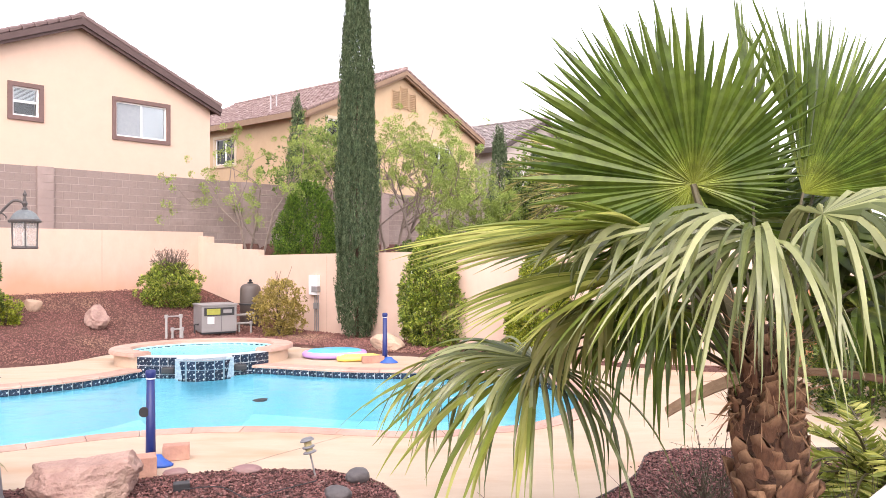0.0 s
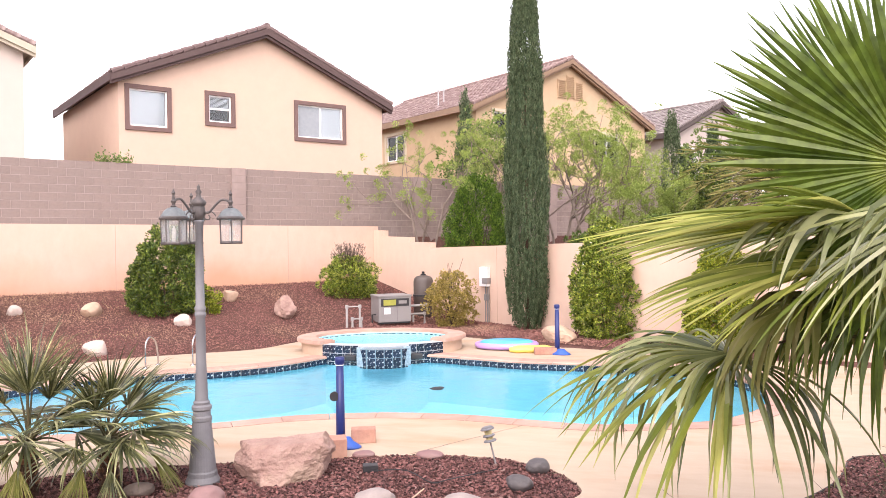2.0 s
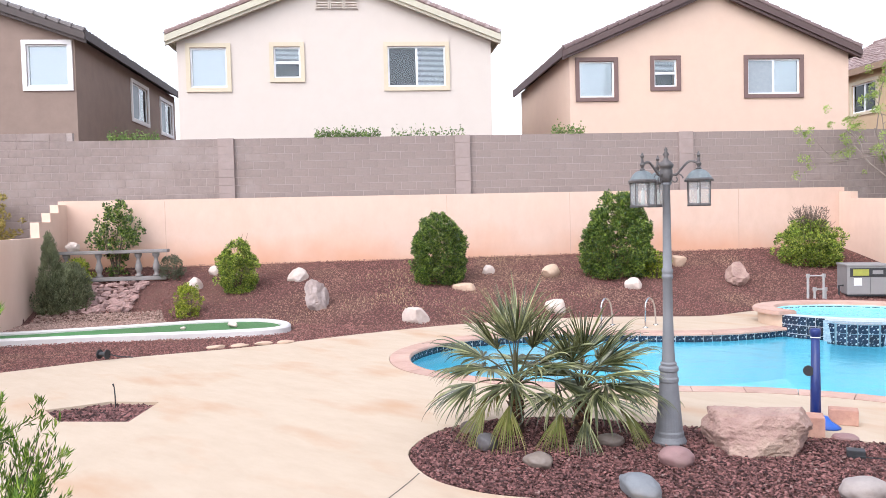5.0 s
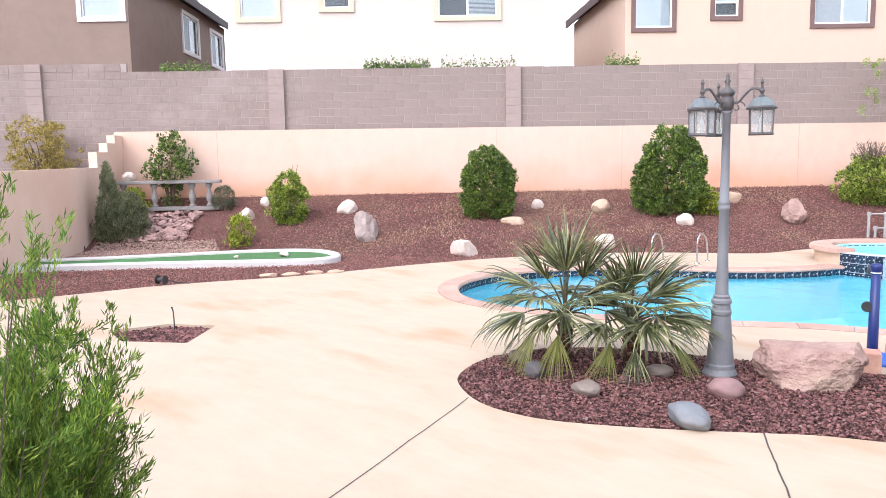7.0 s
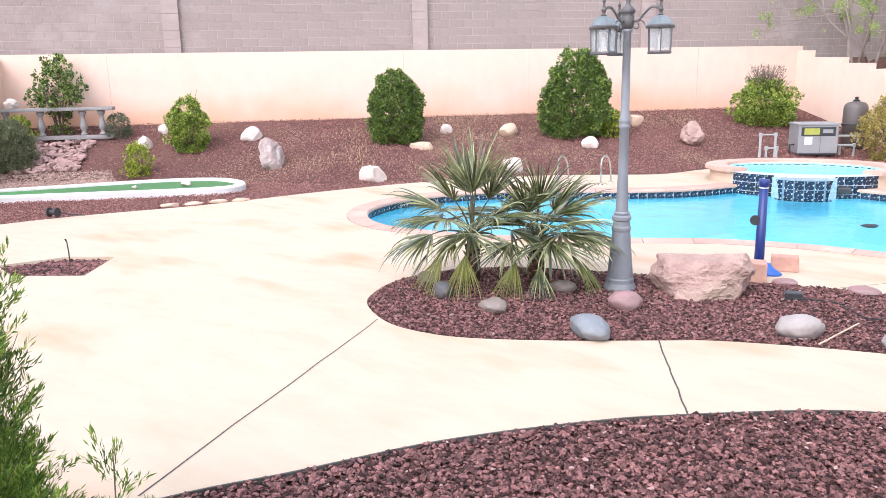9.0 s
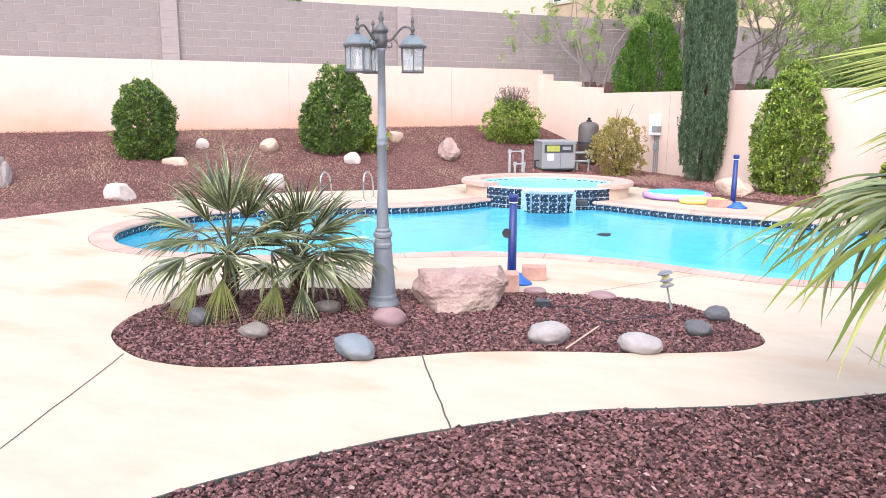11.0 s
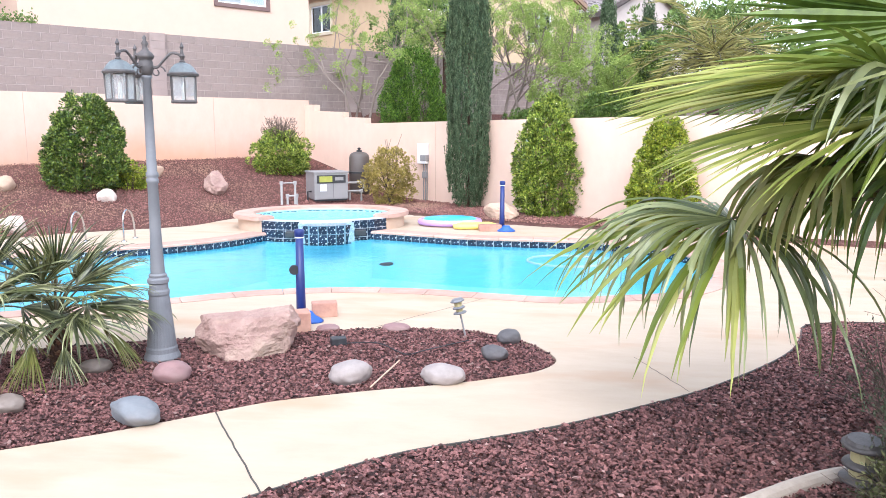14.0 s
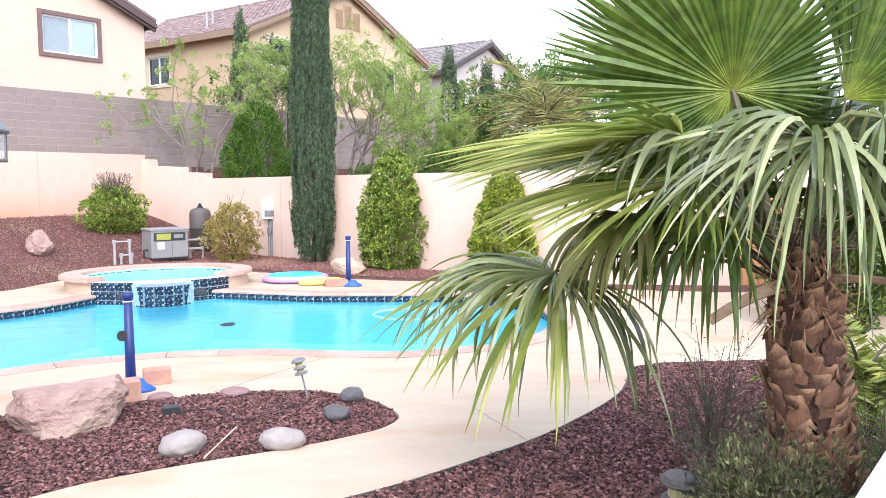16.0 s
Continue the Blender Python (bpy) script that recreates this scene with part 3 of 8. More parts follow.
rear_wall = stucco_wall("wall_rear_lower", REAR, [(-20.7, -0.4), (0.15, -0.4), (0.15, 2.64), (-10, 2.68), (-20.7, 2.72)], 0.0, 0.2, "low peach stucco retaining wall with rust stains near its foot", "stucco_rust")
for x in (-18.1, -10.9, -7.6, -2.9):
    j = part("joint", box_bm(x - 0.006, x + 0.006, -0.003, 0.0, 0.9, 2.66), surf("stucco_joint", (0.42, 0.29, 0.22), (0.5, 0.34, 0.26), 8, 0.9, 0.1) if x == -18.1 else bpy.data.materials["stucco_joint"], rear_wall)
SIDE = Matrix(((SIDE_DIR.x, -SIDE_DIR.y, 0, CORNER.x), (SIDE_DIR.y, SIDE_DIR.x, 0, CORNER.y), (0, 0, 1, 0), (0, 0, 0, 1)))
side_wall = stucco_wall("wall_side", SIDE, [(-0.1, -0.4), (13.75, -0.4), (13.75, 2.16), (9.8, 2.10), (6.0, 2.03), (2.85, 1.97), (2.85, 2.12), (1.87, 2.14), (1.87, 2.28), (0.5, 2.32), (0.5, 2.5), (-0.1, 2.52)], 0.0, 0.2,
                        "peach stucco side wall stepping down from the corner")
for x in (5.6, 9.4):
    part("joint", box_bm(x - 0.006, x + 0.006, -0.003, 0.0, 0.1, 2.0), bpy.data.materials["stucco_joint"], side_wall)
LEFT = REAR @ pose(-20.5, 0, 0, 0, 0, -90)
left_wall = stucco_wall("wall_left", LEFT, [(0.0, -0.4), (22, -0.4), (22, 1.86), (1.65, 1.84), (1.65, 2.2), (1.0, 2.2), (1.0, 2.42), (0.5, 2.42), (0.5, 2.62), (0.0, 2.62)], -0.2, 0.0,
                        "peach stucco wall stepping down beside the balustrade")
K = SIDE @ Vector((13.7, 0.1, 0))
kink = Vector((9.6, 13.2, 0)) - K
kink.z = 0
gate_m = Matrix(((kink.normalized().x, -kink.normalized().y, 0, K.x), (kink.normalized().y, kink.normalized().x, 0, K.y), (0, 0, 1, 0), (0, 0, 0, 1)))
gl = kink.length
gate_wall = obj("wall_gate", wall_plate([(0, -0.4), (2.6, -0.4), (2.6, 1.95), (3.65, 1.95), (3.65, -0.4), (gl, -0.4), (gl, 2.2), (0, 2.2)], [], -0.1, 0.1), "stucco")
gate_wall.matrix_world = gate_m
tagged(gate_wall, "peach stucco wall with a gateway", "garden wall", kind="structure")
MAT["gate_wood"] = surf("orange_stained_wood", (0.46, 0.22, 0.10), (0.36, 0.16, 0.07), 10, 0.6, 0.3, 60, stretch=(4, 4, 0.5), vary=0.12)
gate = thing("wooden_gate", gate_m @ pose(3.125, 0, 0), "orange-stained plank gate in the garden wall", "gate")
for k in range(7):
    x = -0.5 + k * 0.1445
    part("board", box_bm(x, x + 0.137, -0.02, 0.005, 0.03, 1.9, bevel=0.004), "gate_wood", gate)
for z in (0.35, 1.0, 1.6):
    part("rail", box_bm(-0.5, 0.51, 0.008, 0.045, z, z + 0.1, bevel=0.004), "gate_wood", gate)
# plain walls that close the garden behind and beside the camera
for nm, pts_ in (("wall_right", [(9.5, 13.4), (9.5, -6.0)]), ("wall_near", [(9.5, -6.0), (-16.0, -6.0)]), ):
    a, b = Vector((*pts_[0], 0)), Vector((*pts_[1], 0))
    d = (b - a).normalized()
    m_ = Matrix(((d.x, -d.y, 0, a.x), (d.y, d.x, 0, a.y), (0, 0, 1, 0), (0, 0, 0, 1)))
    stucco_wall(nm, m_, [(0, -0.4), ((b - a).length, -0.4), ((b - a).length, 3.0 if nm == "wall_near" else 2.0), (0, 3.0 if nm == "wall_near" else 2.0)], 0, 0.2, "plain peach stucco wall")

# ---- upper block wall ----
CH, BL = 0.2034, 0.4064
block_wall = obj("wall_rear_upper", box_bm(-34, 40, 0.456, 0.60, 0.8, 4.255), "mortar")
block_wall.matrix_world = REAR
tagged(block_wall, "tall grey-brown concrete block wall in running bond", "block wall", kind="structure")
bm = box_bm(-BL / 2 + 0.006, BL / 2 - 0.006, 0, 0.045, -CH / 2 + 0.006, CH / 2 - 0.006)
bmesh.ops.bevel(bm, geom=[e for e in bm.edges if all(v.co.y < 0.02 for v in e.verts)], offset=0.003, segments=1, affect="EDGES")
BLOCK = bpy.data.meshes.new("block")
bm.to_mesh(BLOCK)
bm.free()
BLOCK.materials.append(MAT["block"])
bv = np.array([v.co[:] for v in BLOCK.vertices])
bf = [tuple(p.vertices) for p in BLOCK.polygons]
PIL = [-22.8 + 6.2 * k for k in range(-1, 10)]
rest_v, rest_f = [], []
count = 0


def lay(x, z, y=0.45):
    """One block: a piece of its own on the stretch the camera looks at, else part of the joined courses."""
    global count
    if -15.9 < x < -0.9 and z > 2.6 and count < 300:
        piece("block", BLOCK, pose(x, y + random.uniform(-0.0015, 0.0015), z), block_wall)
        count += 1
    else:
        k = len(rest_v) * len(bv)
        rest_v.append(bv + np.array([x, y + random.uniform(-0.0015, 0.0015), z]))
        rest_f.extend([tuple(i + k for i in f) for f in bf])


for c in range(17):
    z = 4.27 - CH / 2 - c * CH
    if z < 0.9:
        break
    x = -33.8 + (BL / 2 if c % 2 else 0)
    while x < 39:
        hidden = z < 2.5 and -20.3 < x < -0.5
        if not hidden:
            lay(x, z)
        x += BL
for x in np.arange(-33.8, -20.6, BL):
    lay(x, 4.27 + CH / 2)
faces_q = [f for f in rest_f if len(f) == 4]
courses = from_np("block_courses", np.vstack(rest_v), faces_q, "blocks", block_wall, "grey-brown concrete blocks of the rest of the wall")
courses["kind"] = "stuff"
part("coping_core", box_bm(-34, -20.45, 0.462, 0.60, 4.255, 4.47), "mortar", block_wall)
for p in PIL:
    bm = bmesh.new()
    for c in range(17):
        z1 = 4.27 + (CH if p < -20.6 else 0) - c * CH
        box(bm, p - 0.2, p + 0.2, 0.36, 0.62, z1 - CH + 0.002, z1 - 0.002)
    part("pilaster", bm, "pilaster", block_wall, "block pilaster standing proud of the wall")


# ---- houses ----
def tiles_slope(name, y0, y1, half, rise, material, parent, sign, zr, tile=0.31, course=0.36):
    """Barrel tiles laid in courses over one slope; sign -1 falls to the left, +1 to the right."""
    ln = math.hypot(half, rise)
    nc, nu = int(ln / course), int((y1 - y0) / tile)
    samp = 6
    u = np.linspace(y0, y1, nu * samp + 1)
    wav = 0.045 * np.abs(np.sin(np.pi * np.arange(nu * samp + 1) / samp)) ** 0.7
    w = len(u)
    dx, dz = half / ln, -rise / ln
    for c in range(nc):
        s0, s1 = c * ln / nc, (c + 1) * ln / nc + 0.03
        jit = rng.normal(0, 0.006, nu + 1)[np.minimum(np.arange(w) // samp, nu)]
        V, Fc, k = [], [], 0
        for s, lift in ((s0, 0.02), (s1, 0.055), (s1, 0.0)):
            x, z = sign * (s * dx), zr + s * dz
            hgt = wav * (1 if lift else 0) + lift + jit
            V.append(np.column_stack([x + sign * hgt * (-dz), u, z + hgt * dx]))
        for r in range(2):
            i = np.arange(w - 1)
            a = k + r * w + i
            Fc.append(np.column_stack([a, a + 1, a + w + 1, a + w]))
        from_np(name, np.vstack(V), np.vstack(Fc), material, parent)


def window(parent, m, w, h, trim, style, tw=0.14):
    """A window set in its opening: surround, frame, sash bars, panes, blind, dark sheet standing for the dim room
    behind.
    """
    bm = wall_plate([(-w / 2 - tw, -h / 2 - tw), (w / 2 + tw, -h / 2 - tw), (w / 2 + tw, h / 2 + tw), (-w / 2 - tw, h / 2 + tw)],
                    [[(-w / 2, -h / 2), (w / 2, -h / 2), (w / 2, h / 2), (-w / 2, h / 2)]], -0.055, 0.0)
    win = part("window", bm, trim, parent)
    win.matrix_basis = m
    f = 0.055
    part("frame", wall_plate([(-w / 2, -h / 2), (w / 2, -h / 2), (w / 2, h / 2), (-w / 2, h / 2)], [[(-w / 2 + f, -h / 2 + f), (w / 2 - f, -h / 2 + f), (w / 2 - f, h / 2 - f), (-w / 2 + f, h / 2 - f)]], 0.03, 0.1), "vinyl", win)
    if style in ("slider", "slider_dark"):
        part("mullion", box_bm(-0.035, 0.035, 0.025, 0.095, -h / 2 + f, h / 2 - f), "vinyl", win)
    if style == "hung":
        part("meeting_rail", box_bm(-w / 2 + f, w / 2 - f, 0.025, 0.095, -0.035, 0.035), "vinyl", win)
    part("pane", box_bm(-w / 2 + f, w / 2 - f, 0.06, 0.068, -h / 2 + f, h / 2 - f), "glass", win)
    # flat sheet behind the pane, room darkness put into its colour
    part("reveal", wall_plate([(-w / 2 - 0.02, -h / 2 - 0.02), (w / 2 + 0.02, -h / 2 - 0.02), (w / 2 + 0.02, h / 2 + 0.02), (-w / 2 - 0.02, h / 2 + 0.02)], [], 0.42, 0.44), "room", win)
    if style in ("slider", "fixed", "hung", "slider_dark"):
        x0, x1 = {"slider": (0.02, w / 2 - 0.06), "fixed": (-w / 2 + 0.06, w / 2 - 0.06), "hung": (-w / 2 + 0.06, w / 2 - 0.06), "slider_dark": (0.03, w / 2 - 0.06)}[style]
        z0 = {"hung": 0.02}.get(style, -h / 2 + 0.08)
        bm = bmesh.new()
        z = z0
        while z < h / 2 - 0.06:
            r = bmesh.ops.create_cube(bm, size=1.0)
            bmesh.ops.transform(bm, matrix=pose((x0 + x1) / 2, 0.105, z, 86 if style in ("slider", "fixed") else 40) @ Matrix.Diagonal((x1 - x0, 0.05, 0.003, 1)), verts=r["verts"])
            z += 0.042
        part("blind", bm, "blind", win, "white horizontal slat blind")
    if style in ("slider", "slider_dark"):
        part("insect_screen", box_bm(-w / 2 + f, -0.03, 0.045, 0.05, -h / 2 + f, h / 2 - f), "screen", win) if style == "slider" else None
    return win


def house(name, x0, x1, yf, depth, eave, ridge, wall, trim, fascia, roof, label, wins, side_wins=(), over=0.42, side=1, vents=(), rx=None, front_over=0.35):
    xc = rx if rx is not None else (x0 + x1) / 2
    half = (x1 - x0) / 2
    base = 2.2
    h = thing(name, REAR @ pose(xc, yf, 0), label, "house", group="neighbouring houses")
    a, b = x0 - xc, x1 - xc
    pitch = (ridge - eave) / (half + over)
    ew = eave + over * pitch - 0.2
    top = ew + half * pitch
    holes = []
    for (wx, wz, w, hh, st) in wins:
        wx -= xc
        holes.append([(wx - w / 2, wz - hh / 2), (wx + w / 2, wz - hh / 2), (wx + w / 2, wz + hh / 2), (wx - w / 2, wz + hh / 2)])
    part("wall", wall_plate([(a, base), (b, base), (b, ew), (0, top), (a, ew)], holes, 0.0, 0.25), wall, h)
    part("wall", wall_plate([(a, base), (b, base), (b, ew), (0, top), (a, ew)], [], depth - 0.25, depth), wall, h)
    for s in (-1, 1):
        hs = []
        if s == side:
            for (wy, wz, w, hh, st) in side_wins:
                hs.append([(wy - w / 2, wz - hh / 2), (wy + w / 2, wz - hh / 2), (wy + w / 2, wz + hh / 2), (wy - w / 2, wz + hh / 2)])
        bm = wall_plate([(0.25, base), (depth - 0.25, base), (depth - 0.25, ew), (0.25, ew)], hs, -0.25, 0.0)
        bmesh.ops.transform(bm, matrix=Matrix.Translation((b if s == 1 else a, 0, 0)) @ Matrix.Rotation(radians(90), 4, "Z") @ (Matrix.Identity(4) if s == -1 else Matrix.Diagonal((1, -1, 1, 1))), verts=bm.verts[:])
        bmesh.ops.recalc_face_normals(bm, faces=bm.faces[:])
        part("wall", bm, wall, h)
    for (wx, wz, w, hh, st) in wins:
        window(h, pose(wx - xc, 0, wz), w, hh, trim, st)
    for (wy, wz, w, hh, st) in side_wins:
        window(h, pose(b, wy, wz, 0, 0, 90) if side == 1 else pose(a, wy, wz, 0, 0, -90), w, hh, trim, st)
    y0, y1 = -front_over, depth + front_over
    hw = half + over
    for s in (-1, 1):
        tiles_slope("tile_course", y0, y1, hw, ridge - eave, roof, h, s, ridge)
        # roof deck under the tiles, barge boards and eave board
        nx_, nz_ = (ridge - eave) / math.hypot(hw, ridge - eave), hw / math.hypot(hw, ridge - eave)
        bm = bmesh.new()
        pr = [(0, ridge + 0.0), (s * hw, eave + 0.0), (s * hw, eave - 0.10), (0, ridge - 0.10)]
        f0 = [bm.verts.new((x, y0 + 0.04, z)) for x, z in pr]
        f1 = [bm.verts.new((x, y1 - 0.04, z)) for x, z in pr]
        bm.faces.new(f0)
        bm.faces.new(f1[::-1])
        for i in range(4):
            bm.faces.new((f0[i], f0[(i + 1) % 4], f1[(i + 1) % 4], f1[i]))
        bmesh.ops.recalc_face_normals(bm, faces=bm.faces[:])
        part("soffit", bm, fascia, h)
        for (ya, yb, dtop, dbot) in ((y0 - 0.02, y0 + 0.05, -0.05, -0.26), (y0 + 0.05, y0 + 0.16, -0.08, -0.36)):
            bm = bmesh.new()
            pr = [(0, ridge + dtop), (s * (hw + 0.03), eave + dtop), (s * (hw + 0.03), eave + dbot), (0, ridge + dbot)]
            f0 = [bm.verts.new((x, ya, z)) for x, z in pr]
            f1 = [bm.verts.new((x, yb, z)) for x, z in pr]
            bm.faces.new(f0)
            bm.faces.new(f1[::-1])
            for i in range(4):
                bm.faces.new((f0[i], f0[(i + 1) % 4], f1[(i + 1) % 4], f1[i]))
            bmesh.ops.recalc_face_normals(bm, faces=bm.faces[:])
            part("barge_board", bm, fascia, h)
        part("eave_board", box_bm(s * (hw - 0.02), s * (hw + 0.05), y0 + 0.05, y1, eave - 0.24, eave + 0.03), fascia, h)
        # rake tiles along the gable edge
        ln = math.hypot(hw, ridge - eave)
        k = int(ln / 0.40)
        bm = tube([(0, 0, 0), (0.22, 0, 0), (0.43, 0, 0)], [0.078, 0.098, 0.118], 8)
        me = bpy.data.meshes.new("rake_tile")
        bm.to_mesh(me)
        bm.free()
        me.materials.append(MAT[roof])
        ang = math.degrees(math.atan2(ridge - eave, hw))
        for i in range(k):
            q = i * ln / k
            piece("rake_tile", me, Matrix.Translation((s * q * hw / ln, y0 + 0.06, ridge - q * (ridge - eave) / ln + 0.05)) @ (pose(0, 0, 0, 0, ang + 2, 0) if s == 1 else pose(0, 0, 0, 0, ang + 2, 180) @ pose(0, 0, 0)), h)
    bm = tube([(0, y0, ridge + 0.06), (0, y1, ridge + 0.06)], 0.12, 8)
    part("ridge_tile", bm, roof, h)
    for (vx, vz, w, hh) in vents:
        bm = bmesh.new()
        for i in range(int(hh / 0.09)):
            r = bmesh.ops.create_cube(bm, size=1.0)
            bmesh.ops.transform(bm, matrix=pose(vx - xc, -0.03, vz - hh / 2 + 0.05 + i * 0.09, 35) @ Matrix.Diagonal((w, 0.09, 0.012, 1)), verts=r["verts"])
        box(bm, vx - xc - w / 2 - 0.03, vx - xc - w / 2, -0.06, 0.0, vz - hh / 2, vz + hh / 2)
        box(bm, vx - xc + w / 2, vx - xc + w / 2 + 0.03, -0.06, 0.0, vz - hh / 2, vz + hh / 2)
        part("gable_vent", bm, wall, h, "slatted attic vent")
    return h


h1 = house("house", -5.88, 4.35, 6.2, 8.5, 7.72, 10.0, "house_peach", "trim_mauve", "trim_brown", "roof_mauve", "two-storey peach stucco house with brown trim and mauve roof tiles",
           [(-4.92, 6.72, 1.24, 1.24, "fixed"), (-2.45, 6.92, 0.82, 0.94, "hung"), (1.53, 6.78, 1.94, 1.24, "slider")], over=0.27)
h2 = house("house", -19.11, -8.62, 6.2, 11, 8.26, 10.42, "house_cream", "trim_cream", "trim_sage", "roof_clay", "two-storey cream stucco house with pale trim and sage fascia",
           [(-18.09, 7.22, 1.18, 1.32, "fixed"), (-15.52, 7.38, 0.88, 1.04, "hung"), (-11.18, 7.22, 1.96, 1.36, "slider_dark")], vents=[(-14.3, 9.38, 0.38, 0.5), (-13.82, 9.38, 0.38, 0.5), (-13.34, 9.38, 0.38, 0.5)], over=0.27)
h0 = house("house", -33.0, -22.34, 6.2, 13, 8.35, 10.4, "house_brown", "trim_white", "trim_dark", "roof_dark", "dark brown stucco house with white window trim and dark roof",
           [(-23.2, 7.33, 1.3, 1.36, "fixed")], [(7.1, 7.12, 2.2, 1.45, "slider"), (11.3, 7.05, 2.0, 1.45, "slider")], side=1)
h3 = house("house", 9.5, 21.4, 6.4, 14, 8.25, 11.1, "house_ochre", "trim_cream", "trim_tan", "roof_clay", "ochre stucco house with clay tile roof behind the trees",
           [(18.35, 6.75, 1.9, 1.6, "slider_dark"), (11.3, 7.5, 1.5, 1.2, "fixed")], [(6.5, 7.0, 1.7, 1.3, "slider_dark")], side=-1, vents=[(15.0, 9.6, 0.5, 0.9), (15.6, 9.75, 0.5, 1.1), (16.2, 9.6, 0.5, 0.9)])
h4 = house("house", 23.6, 33.0, 6.4, 14, 8.0, 10.3, "house_grey", "trim_white", "trim_dark", "roof_grey", "grey stucco house with pale grey roof tiles",
           [(25.3, 6.4, 1.4, 1.8, "fixed")])
for (vx, vy, vz) in ((10.4, 4.0, 9.3), (11.2, 4.6, 9.5)):
    v = obj("roof_vent", lathe([(0.035, -1.0), (0.035, 0.3), (0.06, 0.32), (0.06, 0.42), (0.0, 0.45)], 12), "steel_vent", h3)
    v.location = (vx - 15.45, vy, vz)

